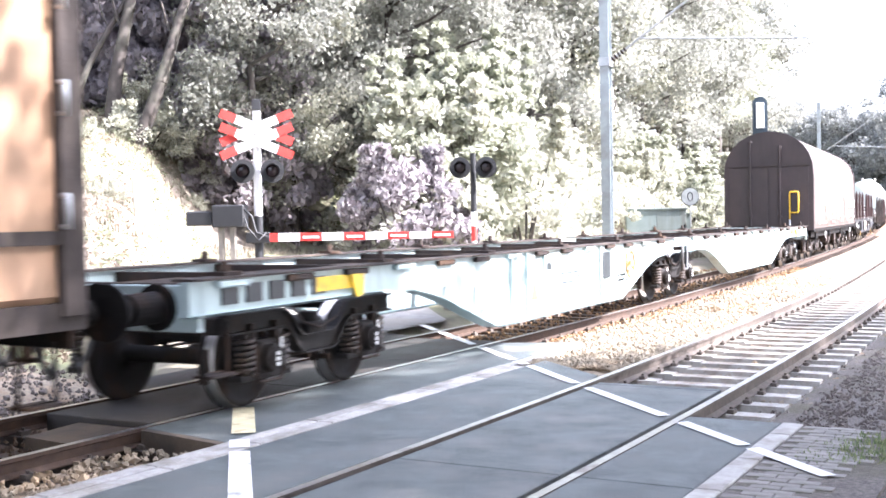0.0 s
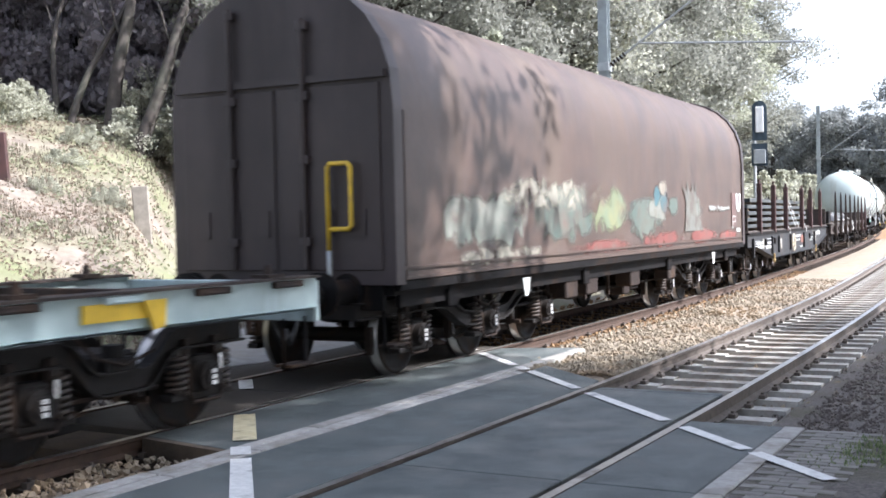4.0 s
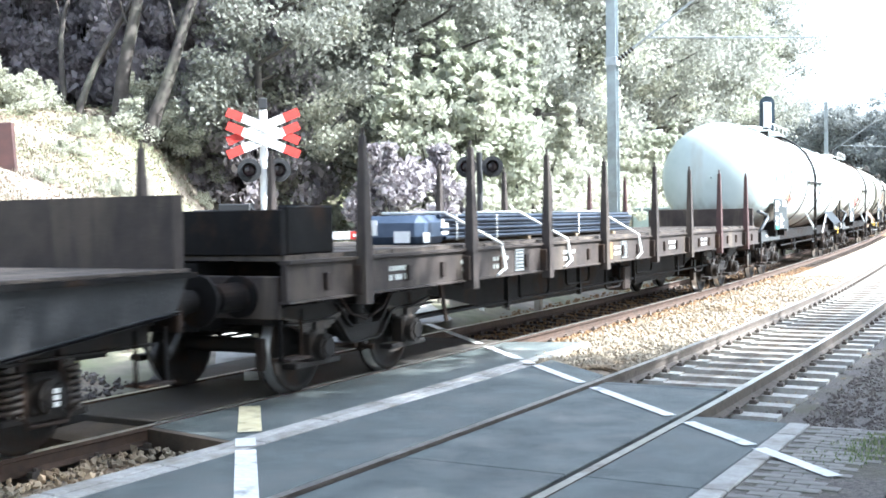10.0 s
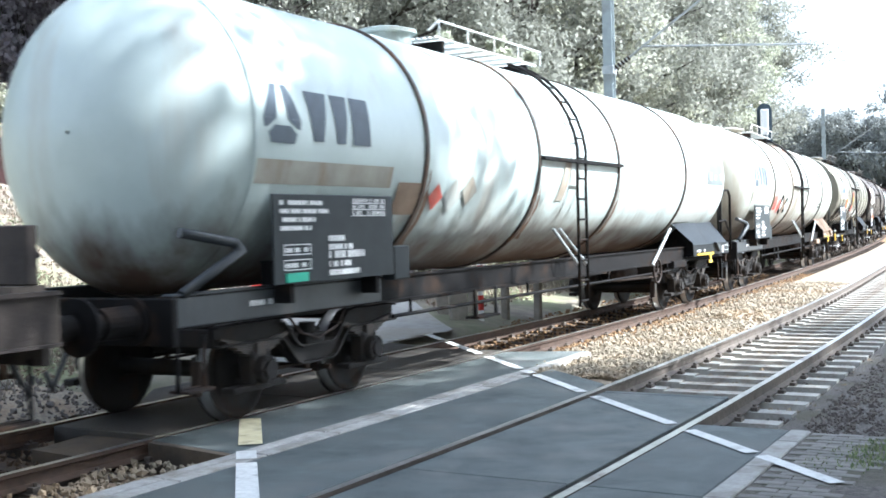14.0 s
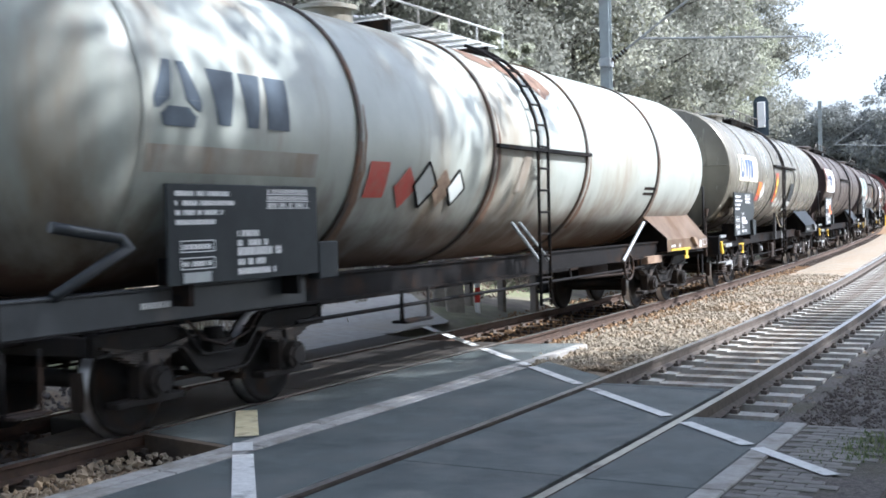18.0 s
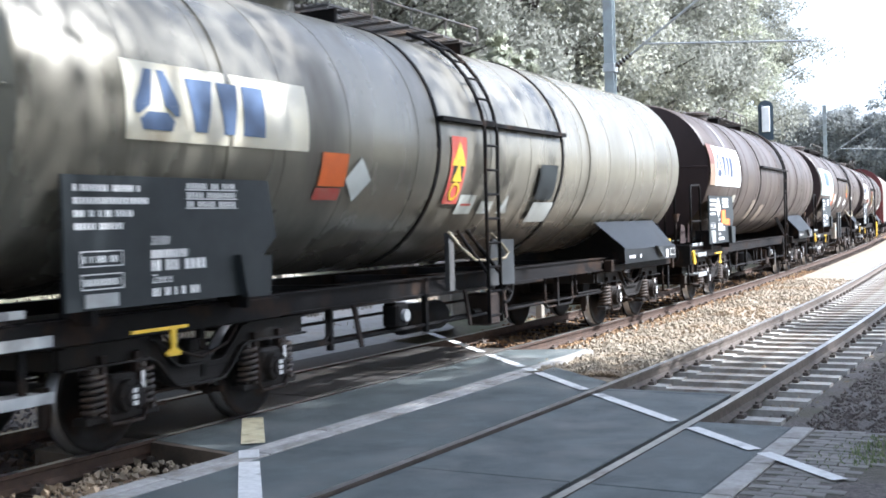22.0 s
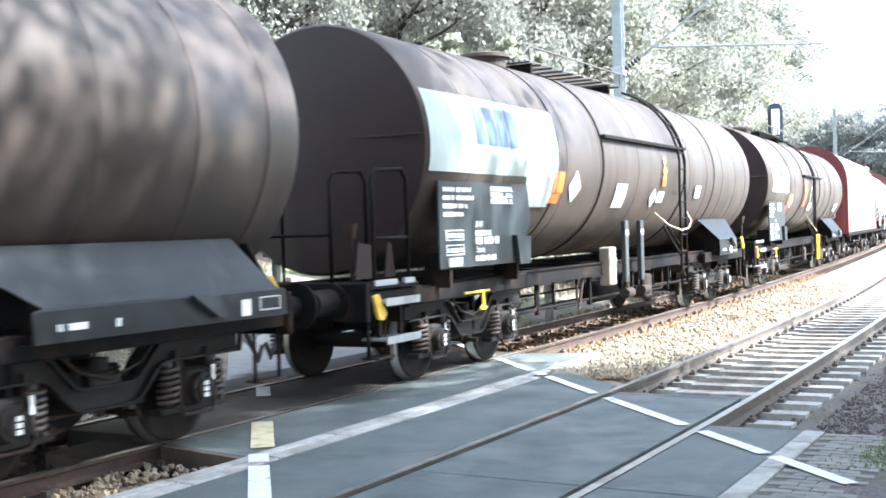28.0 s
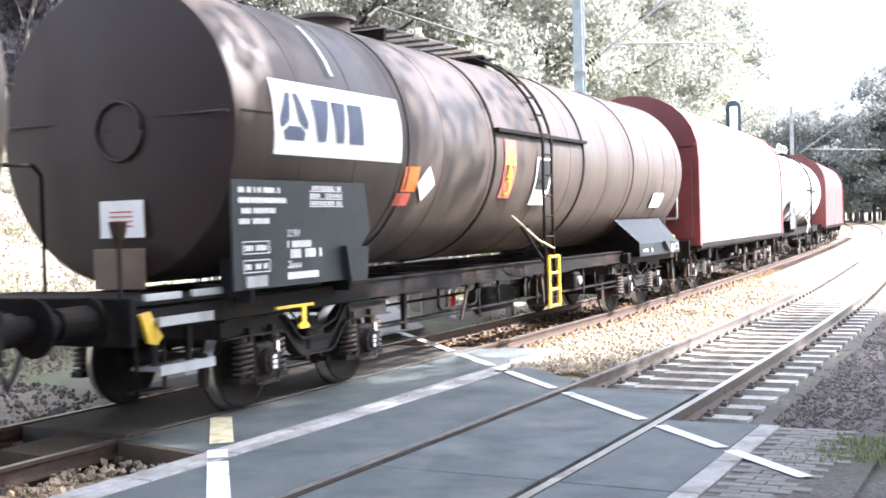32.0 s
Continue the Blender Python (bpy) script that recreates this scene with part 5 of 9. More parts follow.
def cross_sign(x, y):
    g = at_ground(x, y)
    top = empty("crossing_signal", "crossing signal with double red-white cross and two unlit lamps", "crossing signal")
    top.matrix_basis = Matrix.Translation((x, y, g.z)) @ pose(0, 0, 0, 0, 0, FACE)
    zc = 3.24 - g.z
    bm = nb()
    rod(bm, (0, 0, -0.4), (0, 0, 1.62), 0.075, 14)
    part("post_base", bm, BLACK, top)
    bm = nb()
    rod(bm, (0, 0, 1.62), (0, 0, zc + 0.42), 0.07, 14)
    part("post", bm, WHITE, top, "white-painted steel post")
    bm = nb()
    box(bm, -0.075, 0.075, -0.09, 0.09, zc + 0.44, zc + 0.62, 0.01)
    part("bell", bm, BLACK, top)

    def blade(z, sgn, lay):
        ang = radians(22.5) * sgn
        d, n = Vector((math.cos(ang), 0, math.sin(ang))), Vector((-math.sin(ang), 0, math.cos(ang)))
        for a, b, m in ((-0.66, -0.38, RED), (-0.38, 0.38, WHITE), (0.38, 0.66, RED)):
            bm = nb()
            q = [Vector((0, lay, z)) + d * u + n * v for u, v in ((a, -0.075), (b, -0.075), (b, 0.075), (a, 0.075))]
            f = [bm.verts.new(p) for p in q]
            g2 = [bm.verts.new(p + Vector((0, 0.012, 0))) for p in q]
            bm.faces.new(f)
            bm.faces.new(g2[::-1])
            for i in range(4):
                bm.faces.new((f[i], g2[i], g2[(i + 1) % 4], f[(i + 1) % 4]))
            part("blade", bm, m, top)
    for z, lay in ((zc + 0.13, -0.10), (zc - 0.105, -0.125)):
        blade(z, 1, lay)
        blade(z, -1, lay - 0.013)
    lamp_pair(top, zc - 0.62, 0.25, 0.205)
    return top


cross_sign(-12.55, 15.32)

# barrier with its drive
bx, by = -12.75, 15.15
g = at_ground(bx, by)
barrier = empty("barrier", "lowered level-crossing barrier with a red and white boom", "barrier")
d3 = Vector((-9.55, 16.85, 0)) - Vector((bx, by, 0))
barrier.matrix_basis = Matrix.Translation((bx, by, g.z)) @ pose(0, 0, 0, 0, 0, math.degrees(math.atan2(d3.y, d3.x)))
zb = 1.55 - g.z
bm = nb()
box(bm, -0.5, 0.05, -0.2, 0.2, zb + 0.12, zb + 0.5, 0.02)
drive = part("drive_housing", bm, BLACK, barrier, "black barrier drive housing")
bm = nb()
box(bm, -0.95, -0.5, -0.17, 0.12, zb + 0.15, zb + 0.4, 0.02)
part("counterweight", bm, BLACK, barrier)
for x in (-0.38, -0.18):
    bm = nb()
    box(bm, x - 0.04, x + 0.04, -0.08, 0.08, -0.4, zb + 0.12)
    part("stand", bm, POST_GREY, barrier)
bm = nb()
pipe(bm, [(0.05, -0.12, zb + 0.42), (0.18, -0.16, zb + 0.3), (0.25, -0.14, zb + 0.02), (0.45, -0.1, zb - 0.06)], 0.02, 8)
pipe(bm, [(0.0, -0.14, zb + 0.46), (0.12, -0.2, zb + 0.1), (0.3, -0.16, zb - 0.12), (0.42, -0.1, zb + 0.02)], 0.014, 8)
part("cable", bm, BLACK, barrier)
L = d3.length
x0 = 0.42
n = 9
cuts = [x0] + [x0 + (L - x0) * (i + 0.5) / (n - 0.5) for i in range(n)]
for i in range(n):
    a, b = cuts[i], cuts[i + 1]
    bm = nb()
    h0, h1 = 0.075 - 0.02 * i / n, 0.075 - 0.02 * (i + 1) / n
    box(bm, a, b, -0.03, 0.03, zb - 0.07 - h0, zb - 0.07 + h1)
    sec = part("boom_section", bm, RED if i % 2 == 0 else WHITE, barrier)
    if i % 2 == 0 and i:
        bm = nb()
        box(bm, a + 0.05, b - 0.05, -0.036, -0.03, zb - 0.095, zb - 0.055)
        part("reflector", bm, WHITE, sec)
bm = nb()
box(bm, 0.05, 0.46, -0.05, 0.05, zb - 0.16, zb + 0.02, 0.01)
part("boom_clamp", bm, BLACK, barrier)

# second lamp post, banded red and white
x, y = -10.45, 19.25
g = at_ground(x, y)
post = empty("crossing_lamp_post", "banded red and white post with two unlit crossing lamps", "crossing lamp")
post.matrix_basis = Matrix.Translation((x, y, g.z)) @ pose(0, 0, 0, 0, 0, math.degrees(math.atan2(10.45, 19.25)))
for i in range(7):
    bm = nb()
    rod(bm, (0, 0, 0.0 + i * 0.29 - 0.1), (0, 0, 0.0 + (i + 1) * 0.29 - 0.1), 0.055, 12)
    part("band", bm, RED if i % 2 else WHITE, post)
ztop = 2.75 - g.z
bm = nb()
rod(bm, (0, 0, 1.92), (0, 0, ztop + 0.25), 0.06, 12)
part("post", bm, BLACK, post)
lamp_pair(post, ztop - 0.03, 0.25, 0.205)


# low fences and posts round the crossing
def fence(p, q, posts, h, m, label, rail_z=(0.75,)):
    p, q = Vector(p), Vector(q)
    top = empty("fence", label, "fence", "fences at the crossing")
    for i in range(posts):
        c = p.lerp(q, i / (posts - 1))
        z = at_ground(c.x, c.y).z
        bm = nb()
        box(bm, c.x - 0.07, c.x + 0.07, c.y - 0.07, c.y + 0.07, z - 0.3, z + h + 0.05 * math.sin(i * 3), 0.012)
        part("post", bm, POST_GREY, top)
    for rz in rail_z:
        bm = nb()
        za, zb2 = at_ground(p.x, p.y).z + rz, at_ground(q.x, q.y).z + rz
        d = (q - p).normalized()
        nrm = Vector((-d.y, d.x)) * 0.03
        vs = [bm.verts.new((*(a + sgn * nrm), z + dz)) for a, z in ((p, za), (q, zb2)) for sgn in (-1, 1) for dz in (-0.06, 0.06)]
        for f in ((0, 1, 3, 2), (4, 6, 7, 5), (0, 4, 5, 1), (2, 3, 7, 6), (0, 2, 6, 4), (1, 5, 7, 3)):
            bm.faces.new([vs[i] for i in f])
        part("rail", bm, m, top)


fence((-11.05, 20.0), (-9.95, 20.75), 3, 0.95, WOOD, "low timber fence with weathered posts")
fence((-13.3, 15.75), (-12.3, 16.3), 3, 0.75, RED, "low red board on short posts", (0.55,))


def stump(x, y, h, m, label):
    g = at_ground(x, y)
    bm = nb()
    box(bm, -0.17, 0.17, -0.1, 0.1, -0.4, h, 0.02)
    ob = tagged(part("marker_post", bm, m), label, "post", "posts on the bank")
    ob.matrix_basis = Matrix.Translation(g) @ pose(0, 0, 0, 2, -3, FACE)


for x, y, h, m in ((-17.89, 17.95, 1.05, POST_GREY), (-20.11, 16.09, 1.0, STAKE_RED), (-10.63, 18.69, 1.1, POST_GREY), (-11.24, 19.26, 1.0, POST_GREY)):
    stump(x, y, h, m, "weathered upright post standing in the grass of the bank" if m is not STAKE_RED else "red-brown upright post standing in the grass")


def mast(s0, label, arm):
    p = place(s0, FAR - 3.2)
    z0 = ground_z(s0, FAR - 3.2)
    top = empty("catenary_mast", label, "catenary mast", "masts along the line")
    top.matrix_basis = Matrix.Translation((p.x, p.y, 0)) @ pose(0, 0, 0, 0, 0, math.degrees(heading(s0)))
    bm = nb()
    box(bm, -0.14, 0.14, -0.14, -0.12, z0 - 0.3, 10.2)
    box(bm, -0.14, 0.14, 0.12, 0.14, z0 - 0.3, 10.2)
    box(bm, -0.012, 0.012, -0.12, 0.12, z0 - 0.3, 10.2)
    part("mast", bm, GREY_MAST, top, "grey steel I-section mast")
    bm = nb()
    box(bm, -0.3, 0.3, -0.3, 0.3, z0 - 0.4, z0 + 0.25, 0.03)
    part("footing", bm, CONCRETE, top)
    bm = nb()
    rod(bm, (0.14, 0, 6.2), (3.6, 0, 8.55), 0.035, 10)
    part("cantilever_tube", bm, GALV, top)
    bm = nb()
    rod(bm, (1.05, 0, 6.78), (arm, 0, 6.42), 0.03, 10)
    part("steady_arm", bm, GALV, top, "pale horizontal tube over the tracks")
    for i in range(5):
        bm = nb()
        rod(bm, (0.2 + i * 0.09, 0, 6.24 + i * 0.061), (0.24 + i * 0.09, 0, 6.267 + i * 0.061), 0.075, 12)
        part("insulator", bm, RUST, top)
    bm = nb()
    box(bm, -0.17, 0.17, -0.17, 0.17, 6.05, 6.3, 0.01)
    part("bracket", bm, GALV, top)


mast(31.4, "grey steel overhead-line mast beside the far track", 5.6)
mast(92.0, "grey overhead-line mast far down the line", 6.7)

# railway signal
s0 = 57.0
p = place(s0, FAR - 2.9)
top = empty("railway_signal", "tall railway signal with a rounded dark plate and pale boxes", "railway signal")
top.matrix_basis = Matrix.Translation((p.x, p.y, 0)) @ pose(0, 0, 0, 0, 0, 16)
bm = nb()
rod(bm, (-0.25, 0.15, -0.4), (-0.25, 0.15, 6.2), 0.09, 12)
part("post", bm, GALV, top)
bm = nb()
pts = [(-0.36, 5.5), (0.36, 5.5), (0.36, 7.1)] + [(0.36 * math.cos(i * math.pi / 8), 7.1 + 0.36 * math.sin(i * math.pi / 8)) for i in range(1, 8)] + [(-0.36, 7.1)]
prism_y(bm, pts, 0.0, 0.04)
part("background_plate", bm, SIGNAL_BLUE, top)
bm = nb()
box(bm, -0.19, 0.19, -0.12, 0.0, 5.9, 7.15, 0.02)
part("lamp_box", bm, WHITE, top, "pale lamp housing")
bm = nb()
box(bm, -0.4, 0.36, 0.0, 0.04, 4.25, 5.35)
part("lower_plate", bm, SIGNAL_BLUE, top)
bm = nb()
box(bm, -0.3, 0.27, -0.1, 0.0, 4.35, 5.05, 0.02)
part("lower_box", bm, GALV, top)


# trackside cabinets and the round sign
def cabinet(s0, left, w2, h, m, label):
    p = place(s0, FAR - left, ground_z(s0, FAR - left))
    top = empty("trackside_cabinet", label, "cabinet", "trackside cabinets")
    top.matrix_basis = Matrix.Translation(p) @ pose(0, 0, 0, 0, 0, 25)
    bm = nb()
    box(bm, -w2 / 2, w2 / 2, -0.3, 0.3, 0.1, h, 0.01)
    part("body", bm, m, top)
    bm = nb()
    box(bm, -w2 / 2 - 0.05, w2 / 2 + 0.05, -0.36, 0.36, h, h + 0.07, 0.01)
    part("lid", bm, m, top)
    bm = nb()
    box(bm, -w2 / 2 + 0.03, w2 / 2 - 0.03, -0.27, 0.27, -0.4, 0.1)
    part("plinth", bm, CONCRETE, top)
    n = max(1, int(w2 / 0.8))
    for i in range(n):
        a, b = -w2 / 2 + w2 * i / n, -w2 / 2 + w2 * (i + 1) / n
        bm = nb()
        box(bm, a + 0.02, b - 0.02, -0.315, -0.3, 0.15, h - 0.05, 0.004)
        dr = part("door", bm, m, top)
        bm = nb()
        box(bm, b - 0.09, b - 0.06, -0.335, -0.315, h * 0.5, h * 0.5 + 0.14)
        part("handle", bm, BLACK, dr)
    return top


cabinet(44.0, 5.0, 2.35, 1.5, CABINET, "long grey-green trackside cabinet on a concrete plinth")
t2 = cabinet(46.5, 4.6, 0.85, 1.55, CABINET, "small green trackside cabinet with a yellow label")
bm = nb()
box(bm, -0.22, 0.22, -0.325, -0.318, 0.75, 1.25)
part("label_plate", bm, YELLOW, t2)
p = place(45.8, FAR - 4.0, ground_z(45.8, FAR - 4.0))
sg = empty("track_sign", "round pale sign on a thin post beside the track", "sign")
sg.matrix_basis = Matrix.Translation(p) @ pose(0, 0, 0, 0, 0, 14)
bm = nb()
rod(bm, (0, 0, -0.3), (0, 0, 2.6 - p.z), 0.03, 8)
part("post", bm, GALV, sg)
bm = nb()
zc0 = 2.45 - p.z
rod(bm, (0, -0.04, zc0), (0, -0.055, zc0), 0.37, 28)
disc = part("disc", bm, PALE_SIGN, sg)
bm = nb()
n = 24
pts = [(0.36 * math.cos(i * 2 * math.pi / n), -0.058, zc0 + 0.36 * math.sin(i * 2 * math.pi / n)) for i in range(n + 1)]
pipe(bm, pts, 0.012, 5)
pts = [(0.1 * math.cos(i * 2 * math.pi / n), -0.06, zc0 + 0.17 * math.sin(i * 2 * math.pi / n)) for i in range(n + 1)]
pipe(bm, pts, 0.018, 5)
part("symbol", bm, BLACK, disc)
# ---- parts that many wagons share ----
def on_tank(bm, corners, r, zc, n=6, m=1, mi=0):
    """A painted patch on the camera-facing side of a tank: four corners as (y, height along the skin from the axis)."""
    (a, b, c, d) = corners           # lower left, lower right, upper right, upper left
    grid = []
    for i in range(n + 1):
        v = i / n
        row = []
        for j in range(m + 1):
            u = j / m
            y = (a[0] * (1 - u) + b[0] * u) * (1 - v) + (d[0] * (1 - u) + c[0] * u) * v
            h = (a[1] * (1 - u) + b[1] * u) * (1 - v) + (d[1] * (1 - u) + c[1] * u) * v
            t = h / r
            row.append(bm.verts.new((r * math.cos(t), y, zc + r * math.sin(t))))
        grid.append(row)
    for i in range(n):
        for j in range(m):
            f = bm.faces.new((grid[i][j], grid[i][j + 1], grid[i + 1][j + 1], grid[i + 1][j]))
            f.smooth = True
            f.material_index = mi


def rect(y0, y1, h0, h1):
    return [(y0, h0), (y1, h0), (y1, h1), (y0, h1)]


def bars(bm, x, rows, dx=0.004):
    """Writing too small to read, as plain bars on an upright panel at x: rows of (y0, y1, z0, z1)."""
    for y0, y1, z0, z1 in rows:
        box(bm, x, x + dx, y0, y1, z0, z1)


def word_rows(y0, y1, z, h, seed, gap=0.24):
    """One line of writing as a row of bars."""
    r = random.Random(seed)
    out, y = [], y0
    while y < y1:
        w = h * r.uniform(0.3, 0.62)
        if r.random() > 0.14:
            out.append((y, min(y + w, y1), z, z + h))
        y += w + h * gap
    return out


def data_panel(parent, y0, y1, z0, z1, x, seed, variant=0, wing=False):
    bm = nb()
    if wing:
        prism_x(bm, [(y0, z0), (y1 - 0.35, z0), (y1 - 0.3, z0 + 0.16), (y1 + 0.1, z1 - 0.5), (y1, z1), (y0, z1)], x - 0.025, x)
        y1 -= 0.3
    else:
        box(bm, x - 0.025, x, y0, y1, z0, z1, 0.006)
    p = part("data_panel", bm, PLATE_DARK, parent, "dark panel with the wagon's white markings")
    w, h = y1 - y0, z1 - z0
    rows = []
    for k2 in range(4):
        rows += word_rows(y0 + 0.05 * w, y0 + (0.37, 0.42, 0.33, 0.28)[k2] * w, z1 - (0.12 + 0.095 * k2) * h, 0.05 * h, seed + k2)
    for k2, (f0, f1) in enumerate(((0.42, 0.56), (0.42, 0.62), (0.42, 0.72), (0.42, 0.6), (0.42, 0.68))):
        if wing and k2 in (0, 3):
            words(p, "33 RIV" if k2 == 0 else "Zacens", y0 + f0 * w, z0 + (0.465 - 0.1 * k2) * h, x + 0.003, 0.1 * h)
            continue
        hh = 0.085 if k2 == 2 else 0.065
        rows += word_rows(y0 + f0 * w, y0 + f1 * w, z0 + (0.46 - 0.1 * k2) * h, hh * h, seed + 10 + k2, 0.22)
    g0, g1 = y0 + 0.62 * w, y0 + 0.93 * w
    for k2 in range(3):
        zz = z1 - (0.10 + 0.075 * k2) * h
        rows += [(g0, g1, zz, zz + 0.008)]
        rows += word_rows(g0 + 0.02, g1 - 0.02, zz + 0.014, 0.045 * h, seed + 30 + k2, 0.5)
    for k2 in range(2):
        zz = z0 + (0.32 - 0.17 * k2) * h
        yy = y0 + 0.07 * w
        rows += [(yy, yy + 0.2 * w, zz, zz + 0.008), (yy, yy + 0.2 * w, zz + 0.11 * h, zz + 0.11 * h + 0.008),
                 (yy, yy + 0.008, zz, zz + 0.11 * h), (yy + 0.2 * w, yy + 0.2 * w + 0.008, zz, zz + 0.11 * h)]
        rows += word_rows(yy + 0.03, yy + 0.18 * w, zz + 0.03 * h, 0.05 * h, seed + 50 + k2)
    bm = nb()
    bars(bm, x + 0.001, rows)
    part("lettering", bm, WHITE, p)
    bm = nb()
    box(bm, x + 0.002, x + 0.02, y0 + 0.08 * w, y0 + 0.24 * w, z0 + 0.02 * h, z0 + 0.25 * h if variant == 2 else z0 + 0.12 * h)
    part("document_holder", bm, GREEN_SIGN if variant == 1 else GALV, p)
    return p


WORDS = {}


def words(parent, text, y, z, x, size):
    """Readable words on an upright panel at x, with the built-in font."""
    if text not in WORDS:
        cu = bpy.data.curves.new("lettering", "FONT")
        cu.body, cu.size = text, 1.0
        ob = new("lettering", cu)
        WORDS[text] = bpy.data.meshes.new_from_object(ob.evaluated_get(bpy.context.evaluated_depsgraph_get()))
        bpy.data.objects.remove(ob)
        WORDS[text].materials.clear()
        WORDS[text].materials.append(WHITE)
    ob = hang("lettering", WORDS[text], None, parent, "white lettering")
    ob.matrix_basis = Matrix(((0, 0, size, x), (size * 0.8, 0, 0, y), (0, size, 0, z), (0, 0, 0, 1)))


def diamond(bm, y, z, x, a):
    vs = [bm.verts.new((x, y + dy, z + dz)) for dy, dz in ((-a, 0), (0, -a), (a, 0), (0, a))]
    bm.faces.new(vs)
    vs = [bm.verts.new((x - 0.006, y + dy, z + dz)) for dy, dz in ((-a, 0), (0, a), (a, 0), (0, -a))]
    bm.faces.new(vs)


def rail_loop(parent, pts, r=0.02, material=None, name="handrail"):
    bm = nb()
    pipe(bm, pts, r, 8)
    return part(name, bm, material or STEEL_DARK, parent)


def emblem(bm, y, h, k2, r, zc):
    """Three plain lobes round a gap, as on the tanks' emblem."""
    for m in (-1, 1):
        for q in ([(0.15, -0.06), (0.47, -0.06), (0.2, 0.46), (0.045, 0.46)], [(0.37, -0.2), (0.45, -0.2), (0.47, -0.062), (0.15, -0.062)]):
            q = [(y + m * a * k2, h + b * k2) for a, b in q]
            on_tank(bm, q if m > 0 else [q[1], q[0], q[3], q[2]], r, zc)
    for lo, hi, w0, w1 in ((-0.42, -0.26, 0.3, 0.36), (-0.26, -0.16, 0.33, 0.2)):
        on_tank(bm, [(y - w0 * k2, h + lo * k2), (y + w0 * k2, h + lo * k2), (y + w1 * k2, h + hi * k2), (y - w1 * k2, h + hi * k2)], r, zc, 3)


def word_mark(bm, y, h, k2, r, zc, widths=(0.62, 0.5, 0.55), lean=0.16):
    """Three upright blocks beside the emblem."""
    for i, w in enumerate(widths):
        w *= k2
        tip = 0.17 * k2 if i == 0 else (0.12 * k2 if i == 1 else 0)
        on_tank(bm, [(y + tip, h - 0.4 * k2), (y + w - tip, h - 0.4 * k2), (y + w, h + 0.4 * k2), (y, h + 0.4 * k2)], r, zc)
        y += w + 0.1 * k2


def ladder(parent, y, r, zc, low, top_angle=18, material=None, width=0.34, x_out=None):
    m = material or STEEL_DARK
    pts = []
    x_out = x_out or r + 0.07
    for i in range(8):
        a = radians(top_angle + (84 - top_angle) * i / 7)
        pts.append(((r + 0.09) * math.sin(a), zc + (r + 0.09) * math.cos(a)))
    pts.append((x_out, zc - 0.4))
    pts.append((x_out, low))
    lad = None
    for sgn in (-1, 1):
        bm = nb()
        pipe(bm, [(x, y + sgn * width / 2, z) for x, z in pts], 0.024, 8)
        p = part("ladder" if lad is None else "stringer", bm, m, lad or parent)
        lad = lad or p
    seg, total = [], 0.0
    for p, q in zip(pts, pts[1:]):
        seg.append((total, p, q))
        total += math.dist(p, q)
    d = 0.15
    while d < total:
        for s0, p, q in seg:
            if s0 <= d <= s0 + math.dist(p, q) + 1e-6:
                f = (d - s0) / math.dist(p, q)
                x, z = p[0] + (q[0] - p[0]) * f, p[1] + (q[1] - p[1]) * f
                bm = nb()
                rod(bm, (x, y - width / 2, z), (x, y + width / 2, z), 0.017, 6)
                part("rung", bm, m, lad)
                break
        d += 0.30
    return lad


GALV_PALE = mat("pale_galvanised_steel", (0.6, 0.61, 0.6), (0.5, 0.51, 0.5), 4, 0.5, 0.2, 0.05, 40, (0.35, 0.28, 0.2), 1.5, 0.4)


WALK_DARK = mat("dark_walkway_steel", (0.09, 0.085, 0.08), (0.06, 0.056, 0.052), 5, 0.6, 0.2, 0.1, 40, (0.13, 0.09, 0.06), 2, 0.5)


def walkway(parent, y0, y1, z, x0=-0.45, x1=0.55, material=None):
    bm = nb()
    for i in range(int((x1 - x0) / 0.09)):
        x = x0 + i * 0.09
        box(bm, x, x + 0.03, y0, y1, z, z + 0.03)
    for y in np.arange(y0, y1, 0.45):
        box(bm, x0, x1, y, y + 0.03, z - 0.03, z)
    w = part("walkway", bm, material, parent, "galvanised grating walkway on top of the tank")
    for x in (x0, x1):
        bm = nb()
        n = 5
        for i in range(n):
            y = y0 + (y1 - y0) * i / (n - 1)
            rod(bm, (x, y, z), (x, y, z + 0.22), 0.014, 6)
        rod(bm, (x, y0, z + 0.22), (x, y1, z + 0.22), 0.016, 8)
        rod(bm, (x, y0 - 0.3, z + 0.05), (x, y0, z + 0.22), 0.016, 8)
        part("walkway_rail", bm, material, w)
    for y in (y0 + 0.3, y1 - 0.3):
        bm = nb()
        box(bm, x0 + 0.1, x1 - 0.1, y - 0.03, y + 0.03, z - 0.22, z)
        part("bracket", bm, STEEL_DARK, w)


def manhole(parent, y, z, material):
    bm = nb()
    rings = []
    for zz, rr in ((z - 0.15, 0.33), (z + 0.12, 0.33), (z + 0.12, 0.40), (z + 0.17, 0.40), (z + 0.21, 0.25), (z + 0.22, 0.0)):
        rings.append([bm.verts.new((rr * math.sin(i * math.pi / 12), y + rr * math.cos(i * math.pi / 12), zz)) for i in range(24)])
    for p, q in zip(rings, rings[1:]):
        for i in range(24):
            bm.faces.new((p[i], p[(i + 1) % 24], q[(i + 1) % 24], q[i]))
    bmesh.ops.recalc_face_normals(bm, faces=bm.faces[:])
    part("manhole", bm, material, parent)


